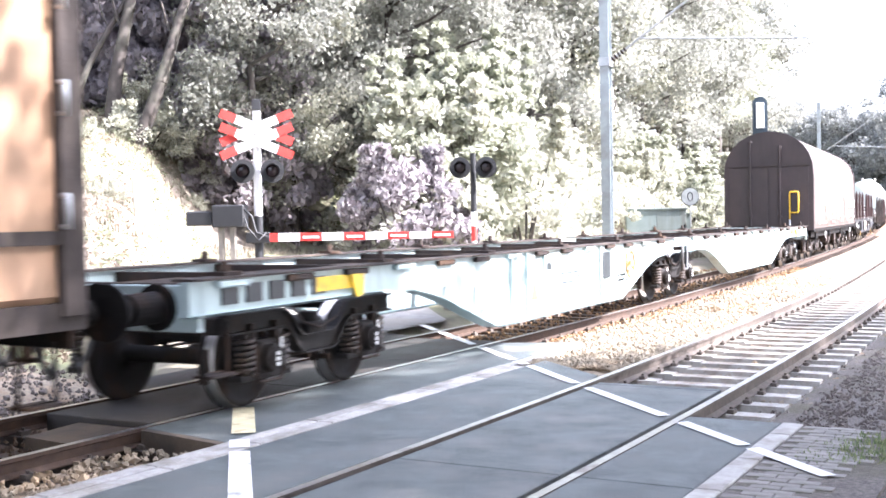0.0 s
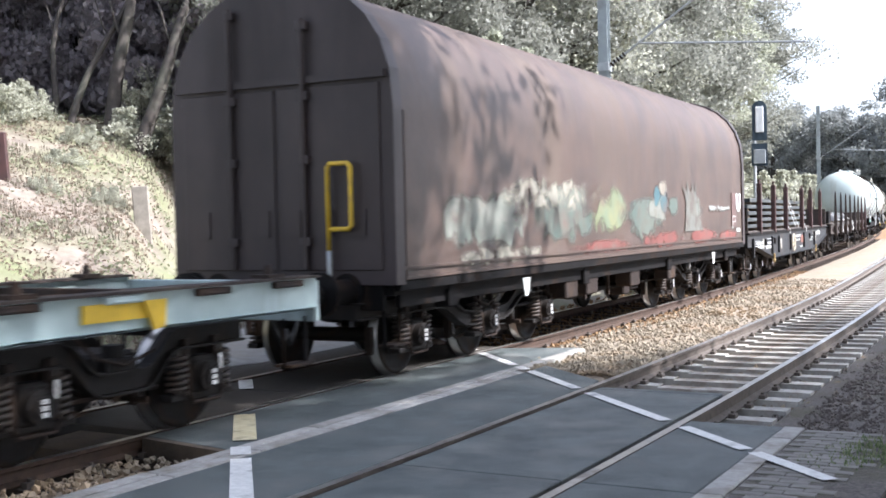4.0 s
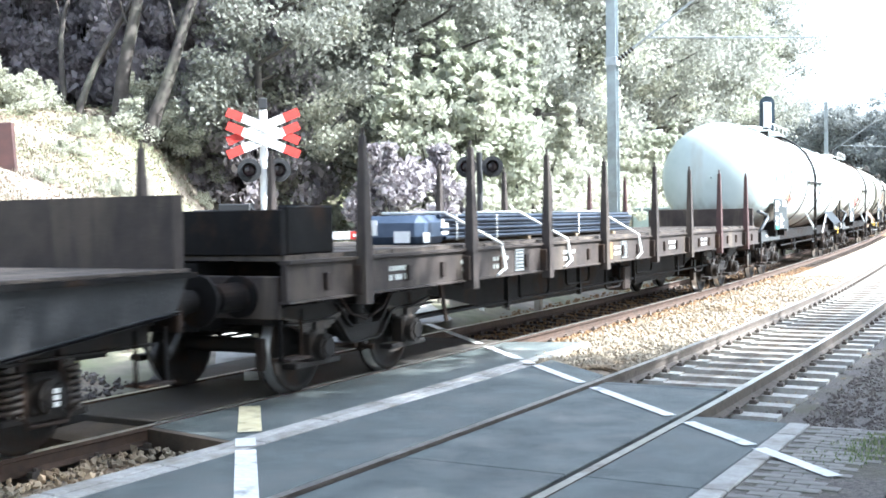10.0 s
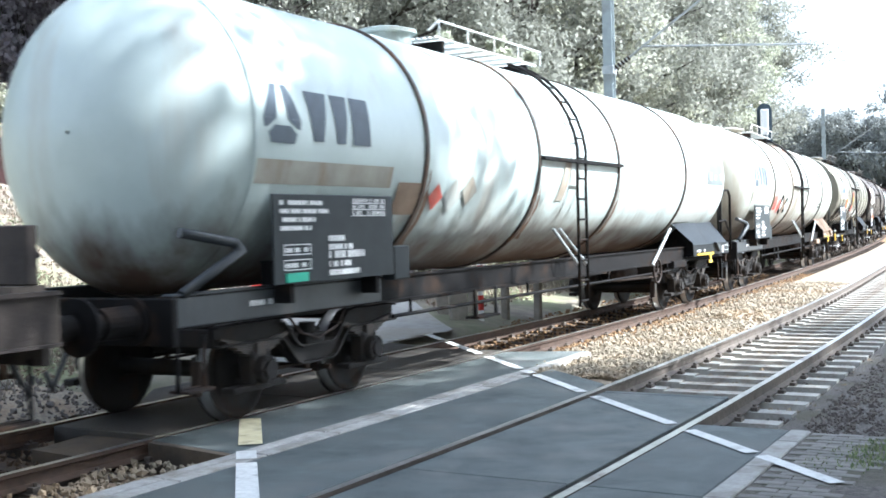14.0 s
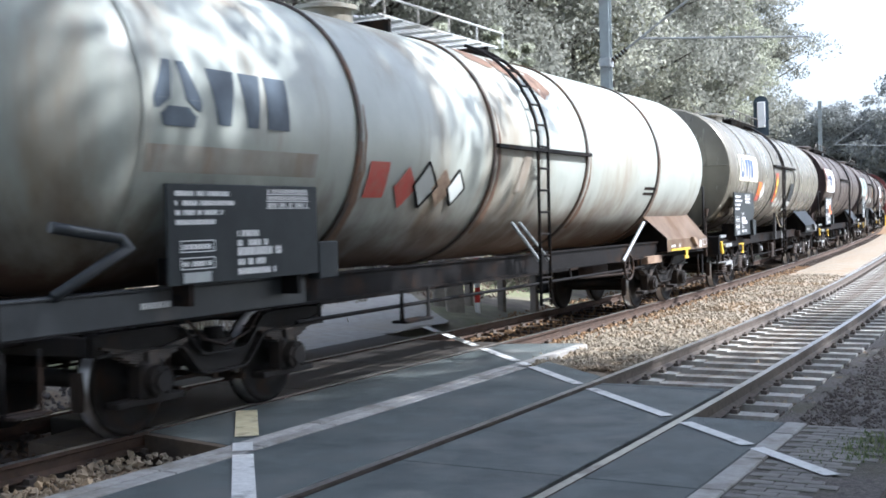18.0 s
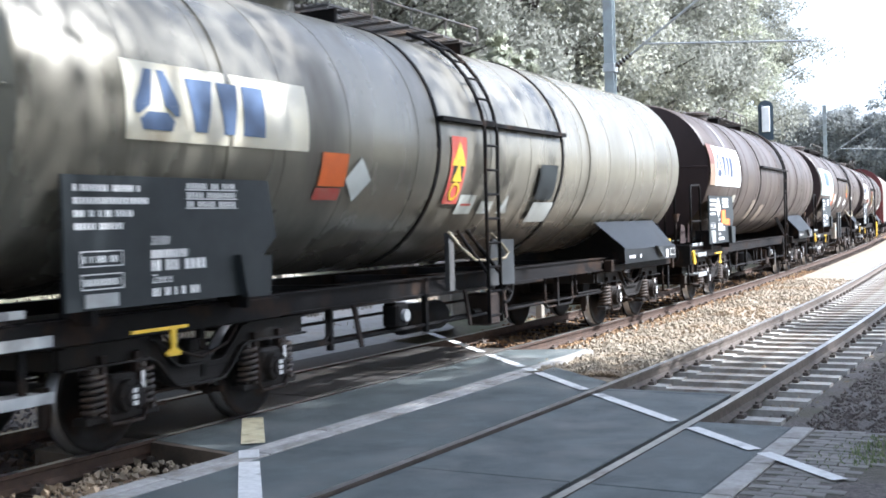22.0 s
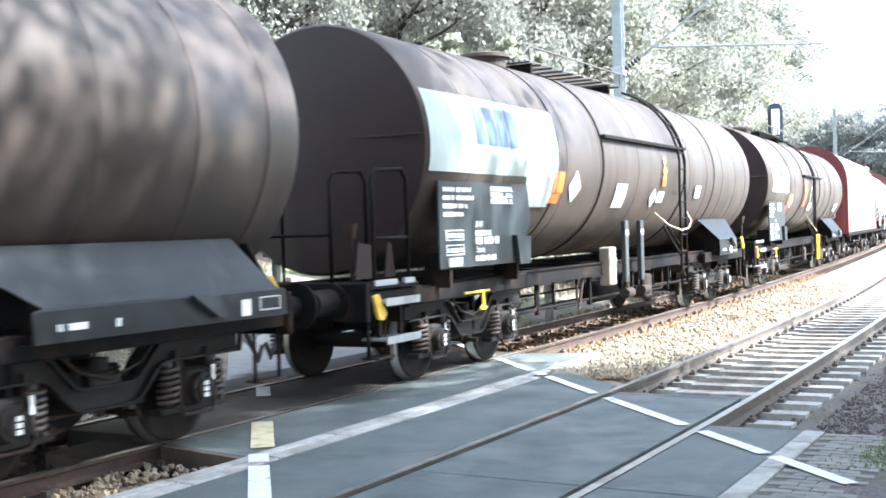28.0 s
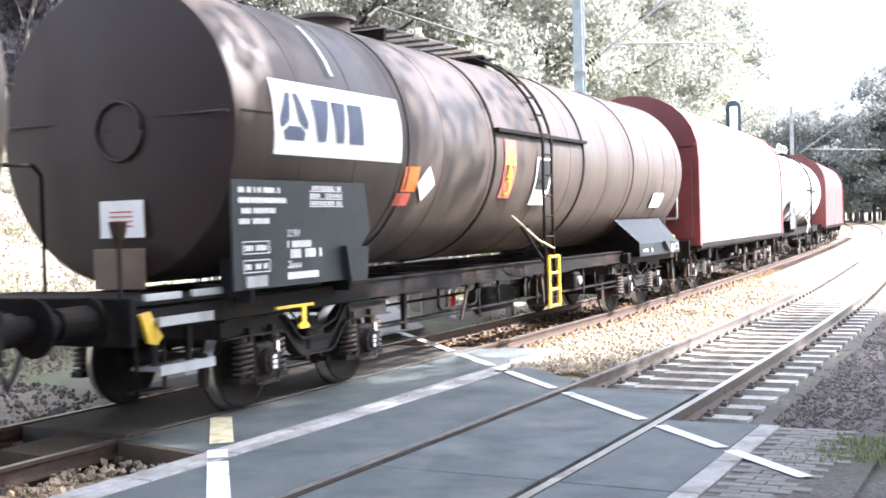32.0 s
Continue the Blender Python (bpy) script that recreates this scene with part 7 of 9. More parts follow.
def white_tank(u0, u1, seed, plate0, end, bogies):
    clean = seed == 11
    skin = TANK_WHITE if clean else TANK_DIRTY
    rs = [plate0 + 2.85, plate0 + 6.05, plate0 + 9.32, plate0 + 13.2 if clean else plate0 + 12.9]
    w, half, c, zc, r = tank_wagon(u0, u1, plate0 - 1.0, end, (plate0, plate0 + 2.12),
                                   "white-painted tank wagon with rust-brown streaks low on its tank", skin, skin, True,
                                   rs, [plate0 - 0.25], 2.66, plate0 + 7.45, (plate0 + 5.0, plate0 + 8.4), seed, bogies, 1 if clean else 0, (1.28, 2.11))
    p = plate0 - c
    bm = nb()
    emblem(bm, p + 0.14, 0.14, 0.62, r + 0.006, zc)
    word_mark(bm, p + 0.53, 0.16, 0.6, r + 0.006, zc)
    part("emblem", bm, LOGO_GREY, w, "grey-blue emblem painted on the tank")
    bm = nb()
    on_tank(bm, rect(p - 0.22, p + 2.15, -0.5, -0.27), r + 0.004, zc)
    part("placard", bm, PATCH_GREY, w)
    # a board and a row of hazard diamonds: faded on the cleaner tank, in dark frames on the other
    if clean:
        placards(w, [("board", p + 2.57, -0.62, (0.55, 0.38), SADDLE_RUST), ("diamond", p + 3.2, -0.59, 0.17, RED_FADED), ("diamond", p + 3.62, -0.57, 0.22, PATCH_PALE),
                     ("diamond", p + 4.02, -0.5, 0.2, PATCH_GREY)], r, zc)
    else:
        placards(w, [("board", p + 3.3, -0.5, (0.4, 0.4), RED_FADED), ("diamond", p + 3.92, -0.58, 0.25, RED_FADED), ("diamond", p + 4.36, -0.54, 0.27, PATCH_PALE),
                     ("diamond", p + 4.77, -0.58, 0.25, WORN_PLACARD), ("diamond", p + 5.12, -0.56, 0.22, PALE)], r, zc)
        diamond_frame(w, p + 4.36, -0.54, 0.27, r, zc)
        diamond_frame(w, p + 5.12, -0.56, 0.22, r, zc)
    # slanted dark notice left of the ladder
    bm = nb()
    on_tank(bm, [(p + 6.82, -0.6), (p + 7.08, -0.6), (p + 7.24, -0.02), (p + 7.0, -0.02)], r + 0.012, zc)
    part("notice", bm, PATCH_GREY, w)
    # rust run-off below the bands and the walkway
    g = random.Random(seed)
    for k2, y in enumerate((rs[0], rs[0], rs[1], rs[1], rs[2], rs[2], rs[3])):
        bm = nb()
        yy = y - c + 0.05 + g.uniform(0.0, 0.12)
        top = g.uniform(-0.15, 0.5) if not clean else g.uniform(-0.5, -0.1)
        wd = g.uniform(0.05, 0.16)
        n = 9
        left = [(yy + g.uniform(0, 0.03), top + (-1.25 - top) * i / n) for i in range(n + 1)]
        right = [(yy + wd * (0.25 + 0.75 * i / n) * g.uniform(0.6, 1.2), top + (-1.25 - top) * i / n) for i in range(n + 1)]
        a2 = [bm.verts.new(((r + 0.005) * math.cos(h / r), y2, zc + (r + 0.005) * math.sin(h / r))) for y2, h in left]
        b2 = [bm.verts.new(((r + 0.005) * math.cos(h / r), y2, zc + (r + 0.005) * math.sin(h / r))) for y2, h in right]
        for i in range(n):
            bm.faces.new((a2[i + 1], b2[i + 1], b2[i], a2[i]))
        part("rust_run", bm, RUST_STREAK, w)
    if not clean:
        for y, h in ((p + 6.9, 1.55), (p + 7.6, 1.35), (p + 8.3, 1.15)):
            bm = nb()
            n = 14
            vs = []
            for i in range(n):
                t = 2 * math.pi * i / n
                k2 = g.uniform(0.6, 1.0)
                hh = h + 0.4 * k2 * math.sin(t)
                vs.append(bm.verts.new(((r + 0.006) * math.cos(hh / r), y + 0.42 * k2 * math.cos(t), zc + (r + 0.006) * math.sin(hh / r))))
            centre = bm.verts.new(((r + 0.012) * math.cos(h / r), y, zc + (r + 0.012) * math.sin(h / r)))
            for i in range(n):
                bm.faces.new((vs[i], vs[(i + 1) % n], centre))
            bmesh.ops.recalc_face_normals(bm, faces=bm.faces[:])
            part("rust_patch", bm, RUST_STREAK, w)
    # pressed end saddles and the bent struts at the near end
    saddle(w, end - c - 3.1, end - c - 0.42, False, BLUE_GREY if clean else SADDLE_RUST)
    for x in (-1.2, 1.24):
        bm = nb()
        pipe(bm, [(x, p - 1.0, 1.26), (x * 1.05, p - 0.28, 1.6), (x * 1.04, p - 0.34, 1.68), (x * 0.96, p - 0.95, 1.78)], 0.045, 8)
        part("strut", bm, BLUE_GREY, w)
    for x in (-1.25, 1.12):
        bm = nb()
        box(bm, x, x + 0.13, -half + 0.72, p + 2.2, 0.98, 1.27, 0.012)
        part("end_frame", bm, BLUE_GREY, w)
    bm = nb()
    bars(bm, 1.252, word_rows(p - 0.1, p + 0.25, 1.1, 0.05, seed))
    part("lettering", bm, WHITE, w)
    if clean:
        # brakeman's stand at the far end: hooped rail, crank column, guard bar
        y0 = 114.58 - c
        rail_loop(w, [(1.25, y0, 1.1), (1.25, y0, 2.28), (1.25, y0 + 0.12, 2.42), (1.25, y0 + 0.9, 2.44), (1.25, y0 + 1.07, 2.32), (1.25, y0 + 1.07, 1.1)], 0.026)
        rail_loop(w, [(1.25, y0, 1.73), (1.25, y0 + 0.6, 1.76), (1.25, y0 + 1.05, 1.46)], 0.022)
        rail_loop(w, [(1.22, y0 + 0.3, 1.1), (1.22, y0 + 0.3, 2.42), (1.22, y0 + 0.3, 2.5)], 0.035, None, "crank_column")
        rail_loop(w, [(1.22, y0 + 0.5, 2.5), (1.22, y0 + 0.12, 2.52), (1.22, y0 + 0.1, 2.62)], 0.02, None, "crank")
        bm = nb()
        rod(bm, (1.14, y0 + 0.28, 2.38), (1.3, y0 + 0.28, 2.38), 0.08, 12)
        part("gear_box", bm, STEEL_DARK, w)
        # dull panel and repainted patch on the far quarter of the tank
        bm = nb()
        on_tank(bm, rect(112.83 - c, 114.12 - c, -0.19, 0.26), r + 0.005, zc)
        part("placard", bm, GREY_GREEN, w, "dull grey-green lettered panel")
        bm = nb()
        for ya, yb, h0, h1 in ((113.05, 113.2, -0.1, 0.06), (113.4, 113.55, -0.08, 0.02), (113.85, 114.08, -0.08, 0.06)):
            on_tank(bm, rect(ya - c, yb - c, h0, h1), r + 0.009, zc)
        part("lettering", bm, PATCH_PALE, w)
        bm = nb()
        on_tank(bm, [(111.32 - c, -1.02), (112.95 - c, -1.0), (113.2 - c, -0.5), (111.32 - c, -0.5)], r + 0.006, zc)
        part("placard", bm, PATCH_PALE, w)
    else:
        rail_loop(w, [(0.75, half - 0.85, 1.1), (0.75, half - 0.85, 2.25), (1.28, half - 0.85, 2.3), (1.28, half - 0.85, 1.7), (1.28, half - 0.85, 1.1)], 0.025)
        bm = nb()
        for i in range(2):
            on_tank(bm, rect(half - 5.2, half - 4.6, -0.5 - i * 0.1, -0.45 - i * 0.1), r + 0.006, zc, 1)
        part("lettering", bm, STEEL_DARK, w)
    y = (113.1 if clean else end - 1.9) - c
    bm = nb()
    prism_x(bm, [(y - 1.0, 1.1), (y + 0.25, 1.1), (y + 0.25, 1.06), (y + 0.08, 1.06), (y + 0.08, 0.95), (y + 0.14, 0.93), (y + 0.12, 0.89), (y - 0.1, 0.89), (y - 0.12, 0.93), (y - 0.05, 0.95), (y - 0.05, 1.06), (y - 1.0, 1.07)], 1.44, 1.46)
    part("lifting_hook", bm, YELLOW, w, "yellow-painted lifting point")
    return w


white_tank(96.2, 115.7, 11, 98.03, 115.0, (99.25, 112.85))
white_tank(115.7, 135.45, 12, 117.94, 134.6, (119.1, 132.5))


def clad_tank(u0, u1, t0, t1, plate, skin, end_skin, label, seed, logo, items, lad_u, rs, walk_u, bogies, variant=0, panel_z=2.98, plate_z=(1.22, 2.22), funnel=False, railed=True):
    seams = [t0 + (t1 - t0) * f for f in (0.07, 0.135, 0.2, 0.27, 0.36, 0.48, 0.56, 0.68, 0.76, 0.84, 0.91, 0.97)]
    w, half, c, zc, r = tank_wagon(u0, u1, t0, t1, plate, label, skin, end_skin, False, rs, seams, panel_z, lad_u, walk_u, seed,
                                   bogies, variant, plate_z)
    tank_platform(w, half, t0 - c, railed)
    saddle(w, t1 - c - (2.9 if funnel else 3.05), t1 - c - (1.15 if funnel else 0.38), False, BLUE_GREY, funnel)
    for x in (1.12, -1.26):
        for ya, yb, z0 in ((t1 - c - 3.2, half - 0.72, 0.92), (-half + 0.72, plate[1] - c + 0.4, 0.95)):
            bm = nb()
            box(bm, x, x + 0.14, ya, yb, z0, z0 + 0.2, 0.012)
            part("end_frame", bm, STEEL_DARK, w)
    eye_plate(w, half - 0.95, 1.28)
    eye_plate(w, -half + 0.85, 1.0)
    yellow_hook(w, plate[0] - c + 1.0, 0.92)
    y0, y1 = plate[0] - c, plate[1] - c
    if logo:
        a, b, h0, h1, k2, panel, ink, mark = logo
        bm = nb()
        on_tank(bm, rect(a - c, b - c, h0, h1), r + 0.012, zc, 10, 1)
        p = part("emblem_panel", bm, panel, w, "pale panel on the tank's side")
        bm = nb()
        hm = (h0 + h1) / 2
        if mark:
            emblem(bm, a - c + 0.62 * k2, hm, k2, r + 0.02, zc)
            word_mark(bm, a - c + 1.25 * k2, hm, k2, r + 0.02, zc)
        else:
            for i in range(4):
                yy = a - c + 1.15 + i * 0.31
                on_tank(bm, [(yy + 0.02, hm - 0.12), (yy + 0.27, hm - 0.12), (yy + 0.25, hm + 0.36), (yy, hm + 0.36)], r + 0.02, zc)
        part("emblem", bm, ink, p, "blue emblem on the panel")
    placards(w, items(c), r, zc)
    lu = lad_u - c
    if funnel:
        bm = nb()
        pts = [(1.4, lu - 1.3, 1.95), (1.5, lu - 0.8, 1.72), (1.56, lu - 0.2, 1.62), (1.56, lu + 0.25, 1.65), (1.55, lu + 0.45, 1.78), (1.5, lu + 0.3, 1.98)]
        pipe(bm, pts, 0.017, 8)
        part("hose", bm, ROPE, w, "cream hose hung beside the ladder")
        for dy in (-2.55, -1.75):
            bm = nb()
            box(bm, 1.22, 1.3, lu + dy, lu + dy + 0.16, 0.8, 1.82, 0.01)
            st = part("bracket", bm, BLUE_GREY, w)
            bm = nb()
            box(bm, 1.301, 1.304, lu + dy + 0.01, lu + dy + 0.15, 1.58, 1.66)
            part("label_plate", bm, PALE, st)
        bm = nb()
        box(bm, 1.05, 1.24, lu - 3.15, lu - 2.85, 0.78, 1.4, 0.02)
        box_ob = part("valve_box", bm, PATCH_GREY, w)
        bm = nb()
        box(bm, 1.241, 1.244, lu - 3.14, lu - 2.86, 1.14, 1.22)
        part("label_plate", bm, mat("pale_blue_label", (0.22, 0.4, 0.46), None, 6, 0.5) if "pale_blue_label" not in bpy.data.materials else bpy.data.materials["pale_blue_label"], box_ob)
        for y in (lu - 2.45, lu - 1.6):
            bm = nb()
            rod(bm, (1.26, y, 0.62), (1.26, y, 0.9), 0.05, 8)
            v = part("outlet_valve", bm, RUST, w)
            bm = nb()
            rod(bm, (1.26, y - 0.12, 0.62), (1.26, y + 0.2, 0.62), 0.09, 10)
            part("flange", bm, RUST, v)
    hand_wheel(w, 1.35, lu + 0.7, 0.95, 0.2, STEEL_DARK)
    return w, c, zc, r, half


def warn(y, h):
    """Tall faded red warning board with yellow signs on it."""
    return [("board", y, h, (0.38, 0.82), RED_FADED), ("board", y, h - 0.01, (0.26, 0.26), PLATE_DARK), ("triangle", y, h + 0.2, 0.17, YELLOW), ("triangle", y, h - 0.03, 0.12, YELLOW),
            ("ring", y, h - 0.25, 0.12, YELLOW)]


def notice_lines(w, y, h, wd, n, r, zc):
    bm = nb()
    g = random.Random(int(y * 10) + n)
    for i in range(n):
        k2 = wd * g.uniform(0.55, 0.95)
        hh = h - 0.065 * i
        on_tank(bm, rect(y - k2 / 2, y + k2 / 2, hh, hh + 0.028), r + 0.016, zc, 1)
    part("lettering", bm, WHITE, w)


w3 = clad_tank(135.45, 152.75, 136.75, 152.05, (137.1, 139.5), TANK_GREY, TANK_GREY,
               "grey-brown sheet-clad tank wagon with dulled metal cladding", 21,
               (137.75, 140.15, -0.23, 0.4, 0.55, mat("yellowed_panel", (0.62, 0.58, 0.44), (0.55, 0.52, 0.43), 2, 0.5, 0, 0.03, 20, (0.4, 0.31, 0.18), 1.1, 0.5), LOGO_PALE, True),
               lambda c: [("board", 140.62 - c, -0.39, (0.46, 0.34), ORANGE), ("board", 140.58 - c, -0.64, (0.44, 0.13), RED_FADED), ("diamond", 141.08 - c, -0.48, 0.24, PALE)] + warn(143.2 - c, -0.33)
               + [("board", 143.62 - c, -0.75, (0.42, 0.26), PALE), ("board", 143.62 - c, -0.75, (0.26, 0.03), RED_FADED), ("board", 144.18 - c, -0.79, (0.34, 0.18), PALE), ("triangle", 144.72 - c, -0.76, 0.15, PATCH_PALE), ("board", 145.87 - c, -0.42, (0.6, 0.5), PLATE_DARK), ("board", 145.95 - c, -0.87, (0.7, 0.32), PATCH_PALE)],
               143.92, [139.0, 142.72, 146.4, 147.5], (141.9, 145.6), (138.98, 150.35), railed=False)
w, c, zc, r, half = w3
bm = nb()
prism_x(bm, [(143.95 - c, 1.0), (144.75 - c, 0.98), (144.75 - c, 1.56), (144.1 - c, 1.58)], 1.4, 1.42)
part("guard_plate", bm, BLUE_GREY, w, "dark plate behind the ladder")
bm = nb()
box(bm, 1.38, 1.44, 142.93 - c, 143.05 - c, 1.0, 1.68)
part("bracket", bm, BLUE_GREY, w)
bm = nb()
pipe(bm, [(1.46, y - c, z) for y, z in ((142.9, 1.69), (143.2, 1.5), (143.55, 1.34), (143.9, 1.32), (144.4, 1.33), (144.48, 1.4), (144.3, 1.52), (144.0, 1.66))], 0.017, 8)
part("hose", bm, ROPE, w, "cream hose hung beside the ladder")
notice_lines(w3[0], 145.87 - w3[1], -0.24, 0.5, 7, w3[3], w3[2])
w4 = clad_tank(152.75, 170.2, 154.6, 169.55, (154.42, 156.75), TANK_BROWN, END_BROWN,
               "brown sheet-clad tank wagon with a white emblem panel", 22,
               (155.1, 157.7, -0.29, 0.57, 0.55, WHITE, LOGO_BLUE, True),
               lambda c: [("board", 157.3 - c, -0.73, (0.34, 0.5), PATCH_GREY), ("board", 159.9 - c, -0.85, (0.42, 0.55), mat("tan_patch", (0.24, 0.2, 0.155), None, 3, 0.5)),
                          ("board", 161.2 - c, -0.95, (0.5, 0.5), bpy.data.materials["tan_patch"]), ("board", 154.83 - c, -0.07, (0.5, 0.44), SADDLE_RUST), ("board", 154.83 - c, 0.37, (0.5, 0.44), mat("red_brown_patch", (0.14, 0.06, 0.045), None, 3, 0.6)),
                          ("board", 156.45 - c, 0.95, (0.05, 0.7), WHITE)],
               163.55, [157.9, 160.28, 164.08, 166.2], (159.9, 163.4), (156.45, 167.5), 2)
w, c, zc, r, half = w4
bm = nb()
diamond(bm, 155.28 - c, 1.98, 1.468, 0.21)
part("placard", bm, WHITE, w)
bm = nb()
box(bm, 1.464, 1.47, 155.57 - c, 155.95 - c, 1.62, 1.92)
box(bm, 1.464, 1.47, 155.95 - c, 156.36 - c, 1.6, 1.73)
part("placard", bm, ORANGE, w, "orange hazard plates")
w5 = clad_tank(170.2, 187.75, 171.95, 187.1, (172.16, 174.6), TANK_BROWN, END_BROWN,
          "brown sheet-clad tank wagon with a broad pale blue-grey panel", 23,
          (171.99, 175.68, -0.31, 0.64, 1.0, PALE_MINT, LOGO_PALE, False),
          lambda c: [("board", 175.78 - c, -0.36, (0.36, 0.3), ORANGE), ("board", 175.7 - c, -0.6, (0.36, 0.14), ORANGE), ("diamond", 176.4 - c, -0.42, 0.24, PALE), ("board", 175.1 - c, -0.52, (0.9, 0.42), PALE_MINT),
                     ("board", 178.42 - c, -0.53, (0.5, 0.4), PALE), ("diamond", 180.12 - c, -0.54, 0.18, WHITE), ("board", 180.52 - c, -0.53, (0.36, 0.2), PALE),
                     ("diamond", 180.58 - c, 0.12, 0.09, YELLOW), ("diamond", 180.58 - c, -0.06, 0.11, YELLOW), ("board", 180.57 - c, -0.24, (0.2, 0.18), ORANGE), ("board", 182.8 - c, -0.4, (0.35, 0.24), PALE)],
          181.45, [175.72, 177.5, 181.85, 184.0], (176.9, 181.0), (173.65, 185.1), 0, 3.1, (1.32, 2.32), True)
notice_lines(w5[0], 178.42 - w5[1], -0.38, 0.42, 5, w5[3], w5[2])
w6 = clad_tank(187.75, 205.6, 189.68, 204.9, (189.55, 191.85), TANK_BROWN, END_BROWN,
               "brown sheet-clad tank wagon with a large white emblem panel", 24,
               (190.22, 192.7, -0.27, 0.46, 0.52, WHITE, LOGO_BLUE, True),
               lambda c: [("board", 193.0 - c, -0.45, (0.34, 0.3), ORANGE), ("board", 192.92 - c, -0.7, (0.34, 0.16), RED_FADED), ("diamond", 193.4 - c, -0.5, 0.22, PALE)] + warn(195.8 - c, -0.25)
               + [("board", 197.05 - c, -0.4, (0.6, 0.72), WHITE), ("board", 197.05 - c, -0.3, (0.5, 0.44), BLACK), ("board", 203.3 - c, -0.65, (0.7, 0.3), PALE), ("board", 191.4 - c, 0.95, (0.05, 0.7), WHITE)],
               197.0, [192.9, 195.3, 198.8, 201.5], (193.9, 197.6), (191.45, 203.0), 0, railed=False)
notice_lines(w6[0], 197.05 - w6[1], -0.15, 0.4, 6, w6[3], w6[2])
w, c, zc, r, half = w6
a = 189.68 - c
OLD_BOARD = mat("faded_brown_board", (0.16, 0.11, 0.08), (0.12, 0.085, 0.062), 3, 0.7, 0, 0.1, 20, (0.09, 0.06, 0.045), 2, 0.5)
bm = nb()
box(bm, -0.1, 0.42, a - 0.11, a - 0.085, 1.72, 2.07)
part("placard", bm, WHITE, w, "white notice on the end of the tank")
bm = nb()
pts = [(0.15 + 0.28 * math.cos(i * math.pi / 8), a - 0.1, 2.72 + 0.28 * math.sin(i * math.pi / 8)) for i in range(17)]
pipe(bm, pts, 0.02, 6)
part("end_ring", bm, END_BROWN, w)
bm = nb()
box(bm, -0.12, 0.5, a - 0.2, a - 0.17, 1.24, 1.62, 0.006)
part("drop_plate", bm, OLD_BOARD, w, "faded brown board under the notice")
bm = nb()
for i in range(4):
    box(bm, 0.02, 0.3, a - 0.114, a - 0.1105, 1.82 + i * 0.045, 1.835 + i * 0.045)
part("lettering", bm, RED_FADED, w)
bm = nb()
pipe(bm, [(1.42, 195.9 - c, 1.85), (1.56, 196.5 - c, 1.5), (1.57, 197.1 - c, 1.36)], 0.017, 8)
part("hose", bm, ROPE, w, "cream hose hung beside the ladder")
lad = None
for dy in (-0.2, 0.2):
    bm = nb()
    rod(bm, (1.6, 197.0 - c + dy, 0.5), (1.6, 197.0 - c + dy, 1.26), 0.028, 8)
    q = part("lower_ladder" if lad is None else "stringer", bm, YELLOW, lad or w, "yellow-painted foot of the ladder" if lad is None else "")
    lad = lad or q
for z in (0.52, 0.76, 1.0, 1.24):
    bm = nb()
    rod(bm, (1.6, 196.8 - c, z), (1.6, 197.2 - c, z), 0.022, 8)
    part("rung", bm, YELLOW, lad)
bm = nb()
on_tank(bm, rect(189.72 - c, 191.0 - c, 0.1, 0.118), r + 0.006, zc, 1)
part("seam", bm, STEEL_DARK, w)

# the white tank far down the train
w, half, c, zc, r = tank_wagon(220.8, 236.0, 222.0, 235.0, (222.6, 224.2), "white-painted tank wagon far down the train", TANK_WHITE, TANK_WHITE, True,
                               [225, 228, 231, 233], [], 2.66, 229.0, (227, 230), 31, (223.6, 233.2))


# ---- covered wagons ----
def arch(hw, z_eave, z_top, n=14):
    """Half of the covered wagon's section, from the eave over the roof to the other eave."""
    pts = []
    for i in range(n + 1):
        a = math.pi * i / n
        pts.append((hw * math.cos(a), z_eave + (z_top - z_eave) * (math.sin(a) ** 0.85 if math.sin(a) > 0 else 0)))
    return pts


